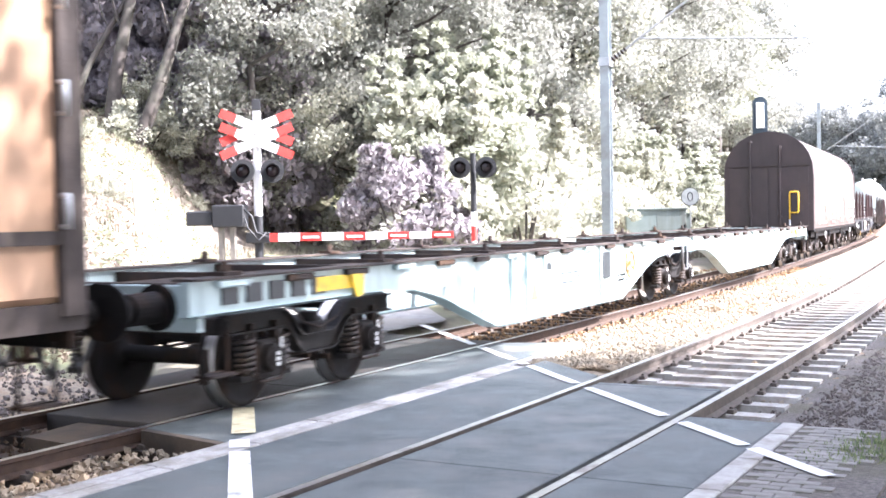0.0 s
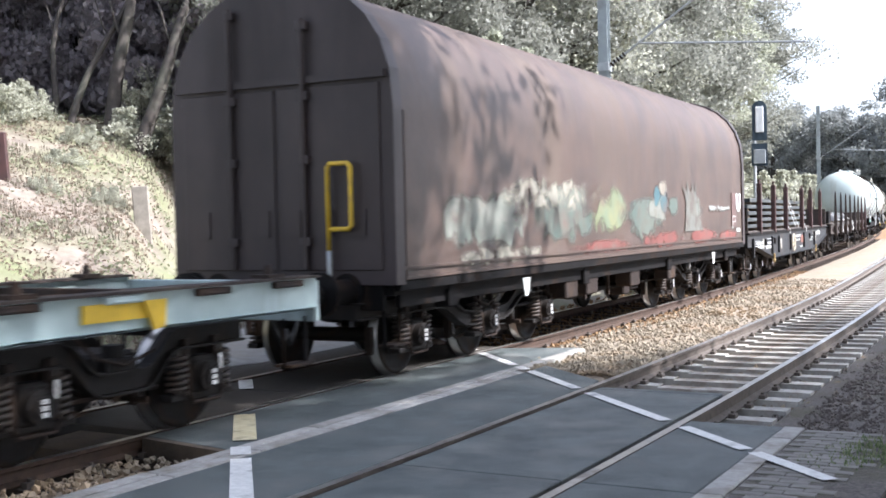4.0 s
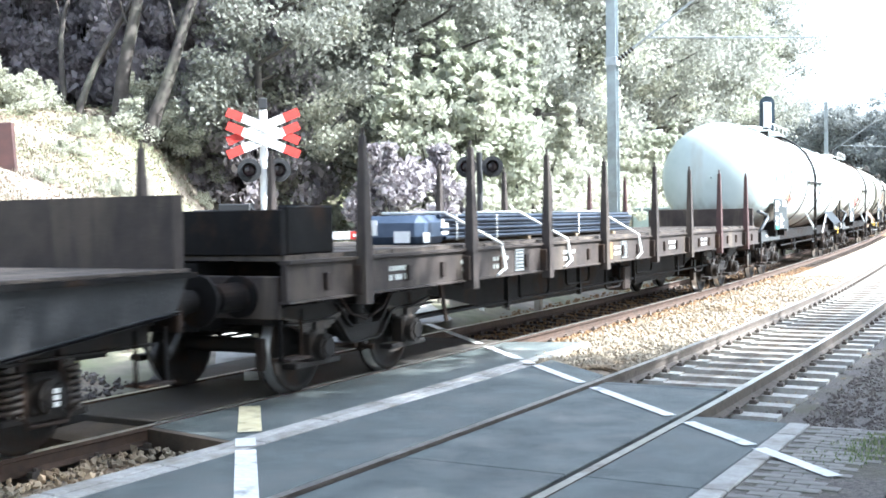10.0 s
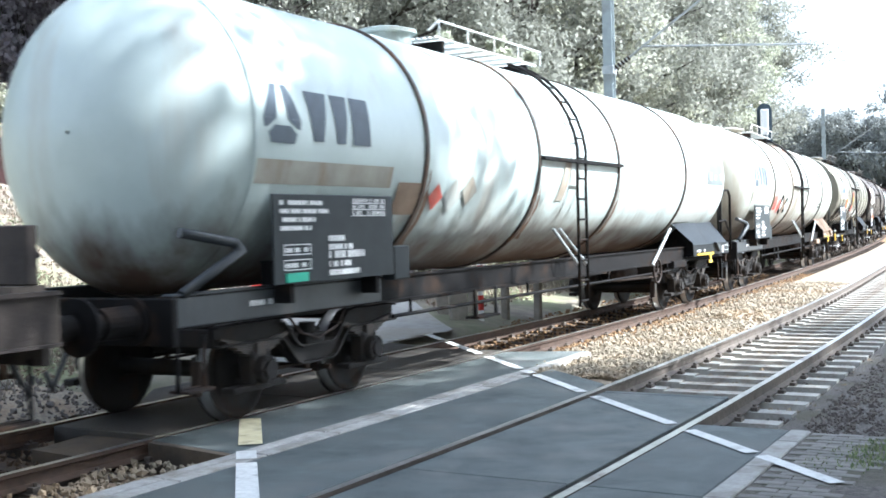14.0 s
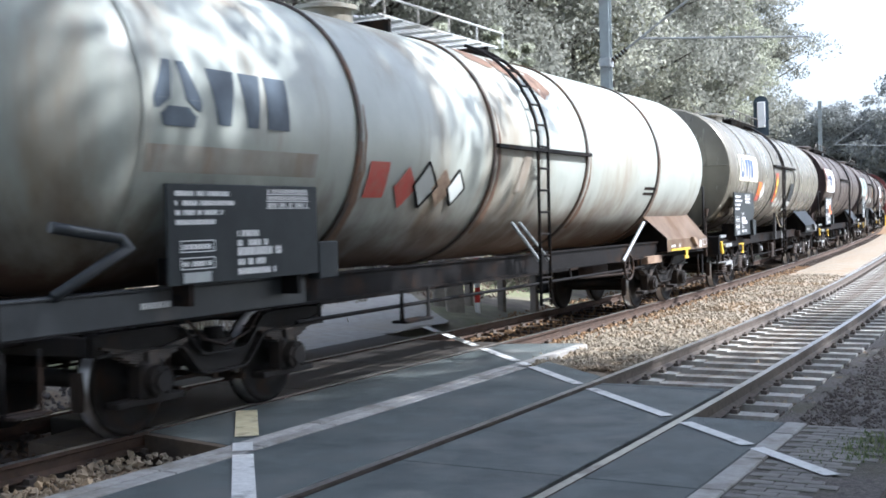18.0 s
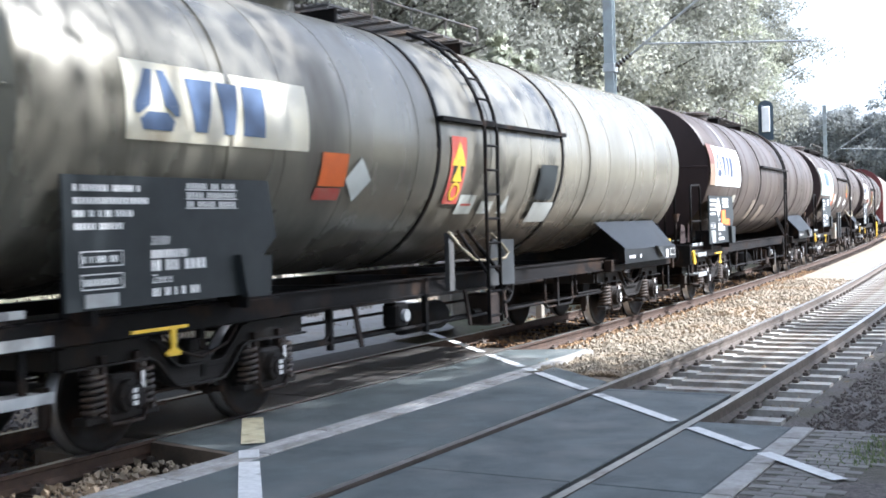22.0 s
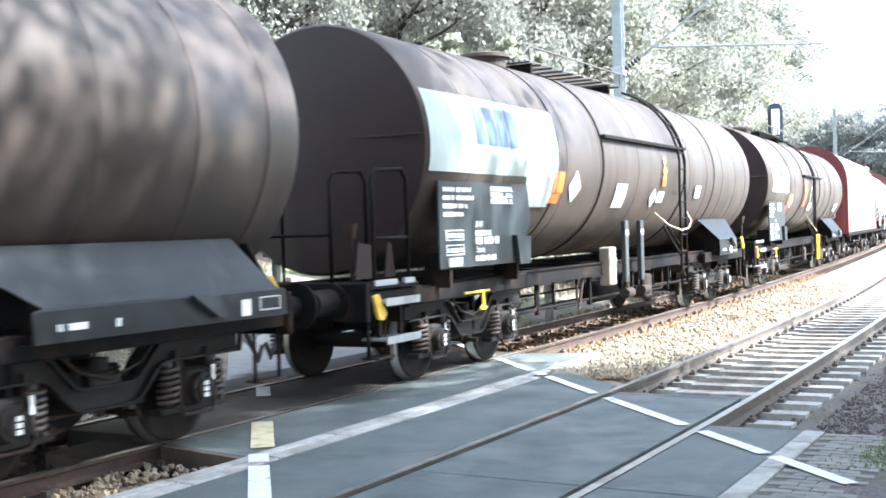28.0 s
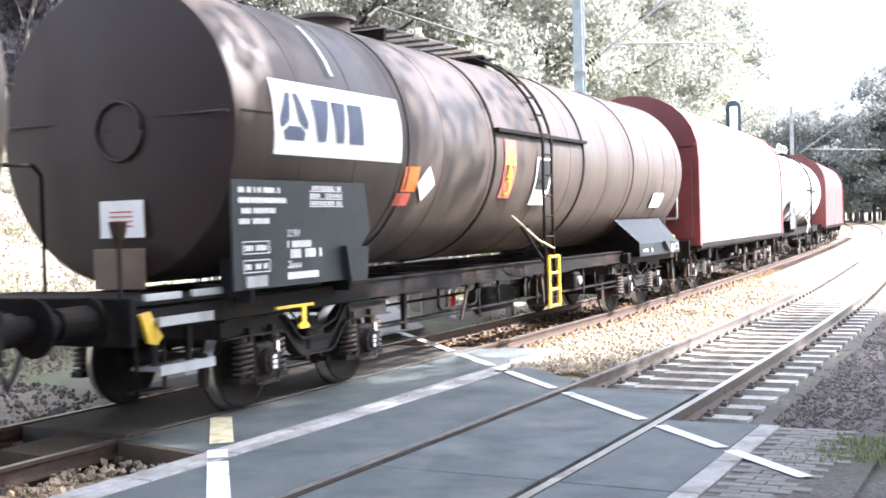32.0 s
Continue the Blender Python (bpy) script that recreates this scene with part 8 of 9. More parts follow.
def covered_wagon(u0, u1, b0, b1, skin, end_skin, label, seed, three):
    w, half, c = wagon("covered_wagon", label, "covered wagon", u0, u1)
    a, b = b0 - c, b1 - c
    sec = [(1.47, 1.16)] + arch(1.47, 3.0, 4.5) + [(-1.47, 1.16)]
    bm = nb()
    n = 14
    rings = []
    for i in range(n + 1):
        y = a + 0.18 + (b - a - 0.36) * i / n
        rings.append([bm.verts.new((x, y, z)) for x, z in sec])
    for p, q in zip(rings, rings[1:]):
        for i in range(len(sec) - 1):
            f = bm.faces.new((p[i], p[i + 1], q[i + 1], q[i]))
            f.smooth = True
    part("tarpaulin", bm, skin, w, "taut cover over hoops")
    for y0, y1, nm in ((a, a + 0.2, "end_wall"), (b - 0.2, b, "end_wall")):
        bm = nb()
        big = [(1.5, 1.12)] + arch(1.5, 3.02, 4.54) + [(-1.5, 1.12)]
        prism_y(bm, big, y0, y1)
        part(nm, bm, end_skin, w, "arched end wall")
    for x, z1 in ((-0.6, 4.25), (0.39, 4.05)):
        bm = nb()
        rod(bm, (x, a - 0.06, 1.3), (x, a - 0.06, z1), 0.035, 8)
        bar = part("door_bar", bm, end_skin, w)
        for z in (1.6, 2.5, 3.2, z1 - 0.08):
            bm = nb()
            box(bm, x - 0.07, x + 0.07, a - 0.08, a + 0.01, z - 0.05, z + 0.05, 0.01)
            part("bar_bracket", bm, end_skin, bar)
    # door leaves, set proud of the arched end
    for x0, x1 in ((-1.32, -0.03), (0.03, 1.34)):
        bm = nb()
        box(bm, x0, x1, a - 0.022, a + 0.005, 1.28, 3.3, 0.008)
        part("end_door", bm, end_skin, w)
    bm = nb()
    box(bm, -1.4, 1.42, a - 0.05, a + 0.01, 3.34, 3.42)
    part("door_bar", bm, end_skin, w)
    for i in range(6):
        bm = nb()
        x = -1.05 + i * 0.42
        box(bm, x - 0.1, x + 0.1, a - 0.04, a + 0.01, 1.65, 1.95)
        part("end_rib", bm, end_skin, w)
    for x in (-1.44, 1.44):
        bm = nb()
        box(bm, min(x, x * 1.04), max(x, x * 1.04), a + 0.1, b - 0.1, 1.05, 1.17, 0.01)
        part("side_sill", bm, STEEL_DARK, w)
    bm = nb()
    box(bm, -1.4, 1.4, a + 0.1, b - 0.1, 1.0, 1.1)
    part("floor_plate", bm, STEEL_DARK, w)
    bm = nb()
    box(bm, -0.3, 0.3, a, b, 0.75, 1.0)
    part("underframe", bm, STEEL_DARK, w)
    for y in np.linspace(a + 1.5, b - 1.5, 4):
        bm = nb()
        box(bm, 1.2, 1.42, y - 0.12, y + 0.12, 0.78, 1.05, 0.02)
        part("jack_pad", bm, STEEL_DARK, w)
    ends(w, half, STEEL_DARK)
    if three:
        for y in (42.98 - c, 53.37 - c):
            bogie(w, y, 1.96, True, True)
    else:
        for y in (-half + 2.7, half - 2.7):
            bogie(w, y, 0.95)
    brake_run(w, half, seed)
    rail_loop(w, [(0.72, a - 0.1, 1.5), (0.72, a - 0.1, 2.4), (0.76, a - 0.1, 2.44), (0.97, a - 0.1, 2.44), (1.01, a - 0.1, 2.4), (1.01, a - 0.1, 1.77), (0.97, a - 0.1, 1.73), (0.74, a - 0.1, 1.73)], 0.026, YELLOW if seed == 1 else GALV)
    rail_loop(w, [(0.72, a - 0.1, 1.0), (0.72, a - 0.1, 1.5)], 0.028, GALV)
    return w, half, c, a, b


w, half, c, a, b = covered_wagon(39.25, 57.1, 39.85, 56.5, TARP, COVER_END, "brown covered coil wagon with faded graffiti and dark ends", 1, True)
def spray_mat(name, c1, c2, cover=0.5, scale=1.6, soft=0.18):
    """Thin spray paint with ragged, see-through edges: two colours in drifts."""
    m = mat(name, c1, c2, 2.4, 0.65, 0, 0.04, 20, (0.16, 0.12, 0.1), 2.0, 0.5)
    nt = m.node_tree
    N, Lk = nt.nodes, nt.links
    tc = N.new("ShaderNodeTexCoord")
    sp = N.new("ShaderNodeSeparateXYZ")
    Lk.new(tc.outputs["Generated"], sp.inputs[0])

    def op(kind, a, b):
        q = N.new("ShaderNodeMath")
        q.operation = kind
        for k2, v in enumerate((a, b)):
            if isinstance(v, float):
                q.inputs[k2].default_value = v
            else:
                Lk.new(v, q.inputs[k2])
        return q.outputs[0]
    edge = []
    for k2 in (1, 2):
        d = op("ABSOLUTE", op("SUBTRACT", sp.outputs[k2], 0.5), 0.0)
        edge.append(op("MULTIPLY", d, d))
    r2 = op("MULTIPLY", op("ADD", edge[0], edge[1]), 2.2)
    n = N.new("ShaderNodeTexNoise")
    n.inputs["Scale"].default_value = scale
    n.inputs["Detail"].default_value = 6.0
    n.inputs["Distortion"].default_value = 1.2
    Lk.new(tc.outputs["Object"], n.inputs[0])
    v = op("SUBTRACT", op("ADD", n.outputs[0], cover - 0.5), r2)
    rm = N.new("ShaderNodeMapRange")
    rm.inputs[1].default_value, rm.inputs[2].default_value = 0.42 - soft / 2, 0.42 + soft / 2
    rm.inputs[4].default_value = 0.9
    Lk.new(v, rm.inputs[0])
    Lk.new(rm.outputs[0], N["Principled BSDF"].inputs["Alpha"])
    return m


SPRAY = spray_mat("faded_spray", (0.25, 0.25, 0.215), (0.15, 0.17, 0.145), 0.62)
TEAL = spray_mat("teal_spray", (0.04, 0.125, 0.15), (0.07, 0.11, 0.12), 0.75, 1.2, 0.1)
RED_SPRAY = spray_mat("red_spray", (0.21, 0.05, 0.04), (0.15, 0.055, 0.045), 0.6, 1.3)
LIME = spray_mat("lime_spray", (0.24, 0.24, 0.12), (0.16, 0.2, 0.13), 0.6)
GREEN_SPRAY = spray_mat("dark_green_spray", (0.08, 0.115, 0.1), (0.12, 0.14, 0.115), 0.65)
CREAM_SPRAY = spray_mat("cream_spray", (0.36, 0.34, 0.28), (0.27, 0.26, 0.21), 0.5, 2.2)


def graffiti(parent, y0, y1, z0, z1, material, lift):
    bm = nb()
    bm.faces.new([bm.verts.new((1.476 + lift, y, z)) for y, z in ((y0, z0), (y1, z0), (y1, z1), (y0, z1))])
    part("graffiti", bm, material, parent, "faded spray-painted graffiti")


# faded spray paint along the lower side, thinning towards the far end
for k2, (y0, y1, z0, z1, m) in enumerate(((40.3, 44.3, 1.3, 2.3, SPRAY), (43.2, 46.6, 1.35, 2.35, GREEN_SPRAY), (45.6, 48.2, 1.4, 2.45, LIME), (41.5, 47.5, 1.75, 2.5, CREAM_SPRAY),
                                          (47.2, 50.2, 1.25, 2.3, GREEN_SPRAY), (48.6, 50.4, 1.6, 2.25, SPRAY), (49.15, 49.7, 1.92, 2.42, TEAL), (49.6, 50.15, 1.8, 2.32, TEAL), (50.1, 51.0, 1.7, 2.3, GREEN_SPRAY), (49.3, 50.3, 2.1, 2.55, CREAM_SPRAY), (51.0, 53.0, 1.5, 2.3, SPRAY),
                                          (40.3, 45.0, 1.17, 1.55, CREAM_SPRAY), (44.5, 48.6, 1.17, 1.5, RED_SPRAY), (47.8, 51.5, 1.17, 1.6, RED_SPRAY), (51.0, 54.4, 1.18, 1.6, RED_SPRAY), (53.8, 56.2, 1.18, 1.55, RED_SPRAY))):
    graffiti(w, y0 - c, y1 - c, z0, z1, m, 0.002 + 0.0008 * k2)
# pale spiky figure sprayed on the cover
bm = nb()
centre = Vector((1.4905, 51.75 - c, 1.95))
ring = [(51.3, 1.5), (52.75, 1.5), (52.6, 1.62), (52.35, 1.76), (52.0, 1.84), (52.02, 1.98), (52.15, 2.06), (52.45, 2.13), (52.14, 2.2), (52.2, 2.5), (52.0, 2.26), (51.9, 2.5), (51.82, 2.28), (51.62, 2.3), (51.5, 2.58), (51.48, 2.28), (51.12, 2.4), (51.4, 2.12), (51.38, 1.86)]
vs = [bm.verts.new((1.4905, y - c, z)) for y, z in ring]
hub = bm.verts.new(centre)
for i in range(len(vs)):
    bm.faces.new((vs[i], vs[(i + 1) % len(vs)], hub))
part("graffiti", bm, mat("pale_spray", (0.15, 0.155, 0.135), (0.105, 0.105, 0.092), 5, 0.7, 0, 0.05, 20, (0.09, 0.065, 0.05), 3.0, 0.7), w, "pale spiky spray-painted figure")
# white letter near the far end, beside a red-brown board with small plates
bm = nb()
rr, yc, zc = 0.21, 55.9 - c, 2.09
outer = [(yc - rr, 2.3)] + [(yc + rr * math.cos(t), zc + rr * math.sin(t)) for t in np.linspace(math.pi, 2 * math.pi, 13)] + [(yc + rr, 2.3)]
inner = [(yc - 0.1, 2.3)] + [(yc + 0.1 * math.cos(t), zc + 0.1 * math.sin(t)) for t in np.linspace(math.pi, 2 * math.pi, 13)] + [(yc + 0.1, 2.3)]
for i in range(len(outer) - 1):
    bm.faces.new([bm.verts.new((1.494, y, z)) for y, z in (outer[i], outer[i + 1], inner[i + 1], inner[i])])
part("lettering", bm, WHITE, w, "white painted letter U")
bm = nb()
box(bm, 1.476, 1.49, 55.26 - c, 55.66 - c, 1.55, 2.31)
part("board", bm, mat("red_brown_board", (0.13, 0.075, 0.065), (0.1, 0.06, 0.055), 4, 0.6), w)
bm = nb()
bars(bm, 1.491, [(55.32 - c, 55.6 - c, 1.64, 1.655), (55.32 - c, 55.6 - c, 1.77, 1.785), (55.32 - c, 55.335 - c, 1.64, 1.785), (55.585 - c, 55.6 - c, 1.64, 1.785), (55.7 - c, 56.05 - c, 1.42, 1.5), (55.3 - c, 55.34 - c, 1.5, 1.62)])
part("lettering", bm, PALE, w)
bm = nb()
g = random.Random(77)
yy = 53.2 - c
while yy < 54.9 - c:
    h = g.uniform(0.05, 0.12)
    pipe(bm, [(1.492, yy, 1.9 + g.uniform(-0.02, 0.06)), (1.492, yy + 0.04, 1.9 + h), (1.492, yy + 0.1, 1.88 + g.uniform(0, 0.05)), (1.492, yy + 0.16, 1.9 + h * 0.8)], 0.007, 4)
    yy += 0.15
part("scrawl", bm, PATCH_PALE, w)
for y in (40.1,):
    bm = nb()
    box(bm, 1.475, 1.5, y - c - 0.02, y - c + 0.02, 1.2, 3.0)
    part("tarp_strap", bm, TARP, w)
for z0, z1, x1 in ((1.28, 1.31, 1.5), (1.17, 1.2, 1.515)):
    bm = nb()
    box(bm, 1.46, x1, a + 0.2, b - 0.2, z0, z1)
    part("tarp_rail", bm, TARP, w)
for y in (43.3, 53.4):
    bm = nb()
    prism_x(bm, [(y - c - 0.12, 1.02), (y - c + 0.12, 1.02), (y - c + 0.05, 0.78), (y - c - 0.05, 0.78)], 1.51, 1.52)
    part("jacking_mark", bm, PALE, w)
# long dark valance with hung boxes under the cover
bm = nb()
box(bm, 1.3, 1.36, a + 0.3, b - 0.3, 0.86, 1.05)
part("valance", bm, STEEL_DARK, w)
for y in (45.2, 46.1, 48.3, 50.6):
    bm = nb()
    box(bm, 1.05, 1.34, y - c, y - c + 0.5, 0.6, 0.9, 0.02)
    part("hung_box", bm, RUST, w)


w, half, c, a, b = covered_wagon(205.6, 220.8, 206.5, 220.1, mat("pale_tarp", (0.17, 0.15, 0.128), (0.125, 0.11, 0.096), 1.5, 0.6, 0, 0.1, 10, (0.4, 0.3, 0.26), 0.8, 0.4, streak=True), RED_WAGON,
                                 "covered wagon with pale sides, graffiti and red ends", 2, False)
graffiti(w, 212.8 - c, 217.0 - c, 1.2, 3.0, spray_mat("green_spray", (0.05, 0.075, 0.045), (0.09, 0.11, 0.075), 0.7), 0.003)
graffiti(w, 216.2 - c, 219.8 - c, 1.2, 2.8, GREEN_SPRAY, 0.005)
covered_wagon(236.0, 251.0, 236.8, 250.2, RED_WAGON, RED_WAGON, "dark red covered wagon at the end of the train", 3, False)

# ---- the van at the head of the view ----
w, half, c = wagon("box_wagon", "tan and brown sliding-wall wagon with worn sides", "box wagon", -14.5, 6.55)
bm = nb()
box(bm, -1.45, 1.45, -half + 0.7, half - 0.75, 1.2, 4.25, 0.05)
part("body", bm, mat("tan_wall", (0.46, 0.30, 0.19), (0.36, 0.22, 0.14), 1.2, 0.5, 0, 0.05, 20, (0.25, 0.15, 0.1), 0.8, 0.5, streak=True), w)
for y in (half - 0.83, half - 2.9, half - 5.2):
    bm = nb()
    box(bm, 1.44, 1.52, y - 0.11, y + 0.11, 1.1, 4.25, 0.01)
    part("side_post", bm, BROWN_WAGON, w)
bm = nb()
box(bm, -1.48, 1.48, -half + 0.7, half - 0.7, 1.0, 1.2)
box(bm, 1.44, 1.5, -half + 0.7, half - 0.75, 1.62, 1.72)
part("sill", bm, BROWN_WAGON, w)
bm = nb()
box(bm, -1.4, 1.4, half - 0.755, half - 0.70, 1.2, 4.2)
part("end_wall", bm, BROWN_WAGON, w)
for z in (1.75, 2.55, 3.3):
    rail_loop(w, [(1.53, half - 0.95, z), (1.6, half - 0.95, z), (1.6, half - 0.95, z + 0.22), (1.53, half - 0.95, z + 0.22)], 0.018, GALV)
ends(w, half, STEEL_DARK)
for y in (-half + 2.7, half - 2.7):
    bogie(w, y)

# ---- articulated container wagon ----
OCHRE = mat("ochre_sign", (0.33, 0.22, 0.07), (0.25, 0.17, 0.06), 6, 0.6)
w, half, c = wagon("container_wagon", "pale silver-blue articulated container wagon running empty", "container wagon", 6.55, 39.25)


def spine(y0, y1, low0, low1, seed):
    """One unit: two deep pressed side beams that arch over the bogies."""
    up = [(0.0, 0.33), (0.12, 0.35), (0.5, 0.46), (1.0, 0.62), (1.5, 0.78), (1.9, 0.88), (2.3, 0.95), (2.9, 0.99)]
    poly = [(y0, 1.27), (y0, 0.98)] + [(low0 - d, z) for d, z in up[::-1]] + [(low1 + d, z) for d, z in up] + [(y1, 0.98), (y1, 1.27)]
    poly = [(y - c, z) for y, z in poly]
    for x in (1.2, -1.3):
        bm = nb()
        prism_x(bm, poly, x, x + 0.1)
        beam = part("side_beam", bm, SILVER, w, "deep silver-blue side beam arched over the bogies")
        bm = nb()
        box(bm, x - 0.08, x + 0.16, y0 - c, y1 - c, 1.272, 1.295)
        part("top_flange", bm, BROWN_WAGON, beam)
        bm = nb()
        for p, q in zip(poly[1:18], poly[2:19]):
            v = [bm.verts.new(k2) for k2 in ((x - 0.05, p[0], p[1] - 0.012), (x + 0.15, p[0], p[1] - 0.012), (x + 0.15, q[0], q[1] - 0.012), (x - 0.05, q[0], q[1] - 0.012))]
            bm.faces.new(v)
            v2 = [bm.verts.new(k2.co + Vector((0, 0, 0.02))) for k2 in v[::-1]]
            bm.faces.new(v2)
        part("bottom_flange", bm, SILVER, beam)
        if x > 0:
            for yy in ((13.75, 14.3, 14.95, 17.45) if seed == 5 else (27.1, 30.35, 31.0, 31.65)):
                bm = nb()
                box(bm, x + 0.1, x + 0.14, yy - c - 0.035, yy - c + 0.035, 0.4, 1.25)
                part("rib", bm, SILVER, beam)
            text0, text1 = (15.6, 18.4) if seed == 5 else (28.2, 29.75)
            rows = []
            for k2 in range(4):
                rows += word_rows(text0 + 0.05 - c, text0 + 0.9 - c, 0.95 - 0.07 * k2, 0.03, seed + k2, 0.8)
            rows += word_rows(text1 - c, text1 + 0.45 - c, 0.7, 0.04, seed + 8) + word_rows(text1 - c, text1 + 0.35 - c, 0.62, 0.04, seed + 9)
            bm = nb()
            bars(bm, x + 0.101, rows)
            part("lettering", bm, STEEL_DARK, beam)
            plate_u = 12.6 if seed == 5 else 31.3
            bm = nb()
            box(bm, x + 0.101, x + 0.125, plate_u - c, plate_u + 0.27 - c, 0.6, 0.9)
            part("frame_plate", bm, WHITE, beam)
            bm = nb()
            box(bm, x + 0.126, x + 0.13, plate_u + 0.04 - c, plate_u + 0.23 - c, 0.64, 0.86)
            part("label_plate", bm, SILVER, beam)
            if seed == 5:
                bm = nb()
                box(bm, x + 0.101, x + 0.13, 17.55 - c, 17.95 - c, 0.72, 1.15)
                part("document_holder", bm, PLATE_DARK, beam)
            # lashing fittings along the top edge, and light seams between the pressings
            for k2, yy in enumerate(np.arange(y0 + 0.35, y1 - 0.3, 1.03)):
                bm = nb()
                box(bm, x + 0.1, x + 0.155, yy - c, yy - c + 0.42, 1.2, 1.262, 0.008)
                rod(bm, (x + 0.15, yy - c + 0.08, 1.22), (x + 0.15, yy - c + 0.34, 1.22), 0.014, 6)
                part("lashing_fitting", bm, RUST if k2 % 3 else SILVER, beam)
    bm = nb()
    for yy in np.arange(y0 + 0.2, y1 - 0.1, 1.7):
        bm2 = nb()
        box(bm2, -1.25, 1.25, yy - c - 0.06, yy - c + 0.06, 1.0, 1.25)
        part("cross_member", bm2, RUST, w)
    box(bm, -0.35, 0.35, y0 - c, y1 - c, 0.9, 1.2)
    part("centre_beam", bm, RUST, w)
    for yy in np.linspace(y0 + 0.6, y1 - 0.6, 6):
        for x in (-1.2, 1.2):
            bm = nb()
            box(bm, x - 0.1, x + 0.1, yy - c - 0.12, yy - c + 0.12, 1.295, 1.33)
            rod(bm, (x, yy - c, 1.32), (x, yy - c, 1.42), 0.05, 10, 0.03)
            part("container_spigot", bm, RUST, w)


spine(7.08, 22.0, 13.25, 18.45, 5)
spine(23.1, 38.55, 26.88, 32.1, 9)
ends(w, half, SILVER)
bm = nb()
box(bm, 1.15, 1.32, 22.05 - c, 23.05 - c, 1.1, 1.27)
box(bm, -1.3, -1.15, 22.05 - c, 23.05 - c, 1.1, 1.27)
box(bm, -0.3, 0.3, 21.6 - c, 23.5 - c, 0.85, 1.15)
part("joint", bm, SILVER, w, "articulation joint between the two halves")
rail_loop(w, [(1.32, 22.62 - c, 1.12), (1.32, 22.62 - c, 0.62), (1.32, 22.98 - c, 0.62), (1.32, 22.98 - c, 1.12)], 0.024, BLUE_GREY, "step_frame")
for y in (9.38, 22.95, 36.25):
    bogie(w, y - c)
hand_wheel(w, 1.36, 18.95 - c, 0.9, 0.23, OCHRE)
for yy in (8.95, 35.6):
    bm = nb()
    box(bm, 1.3, 1.33, yy - c, yy + 0.7 - c, 1.07, 1.21)
    prism_x(bm, [(yy + 0.6 - c, 1.21), (yy + 0.85 - c, 1.21), (yy + 0.83 - c, 0.99), (yy + 0.7 - c, 0.97)], 1.335, 1.36)
    part("warning_panel", bm, YELLOW, w, "yellow panel on the frame")
# small signs and patches on the first half's beam
bm = nb()
prism_x(bm, [(14.45 - c, 0.58), (14.75 - c, 0.58), (14.6 - c, 0.86)], 1.302, 1.308)
part("warning_sign", bm, OCHRE, w, "ochre triangular warning sign")
for ya, yb, za, zb, m in ((15.0, 15.28, 0.98, 1.08, PLATE_DARK), (15.35, 15.7, 0.95, 1.15, PALE), (11.6, 12.0, 0.95, 1.15, WHITE)):
    bm = nb()
    box(bm, 1.301, 1.308, ya - c, yb - c, za, zb)
    part("sticker", bm, m, w)
rows = []
for yy in np.arange(7.5, 9.2, 0.35):
    rows.append((yy - c, yy - c + 0.22, 1.05, 1.22))
for q in rows:
    bm = nb()
    bars(bm, 1.301, [q], 0.02)
    part("end_plate", bm, BLUE_GREY, w)

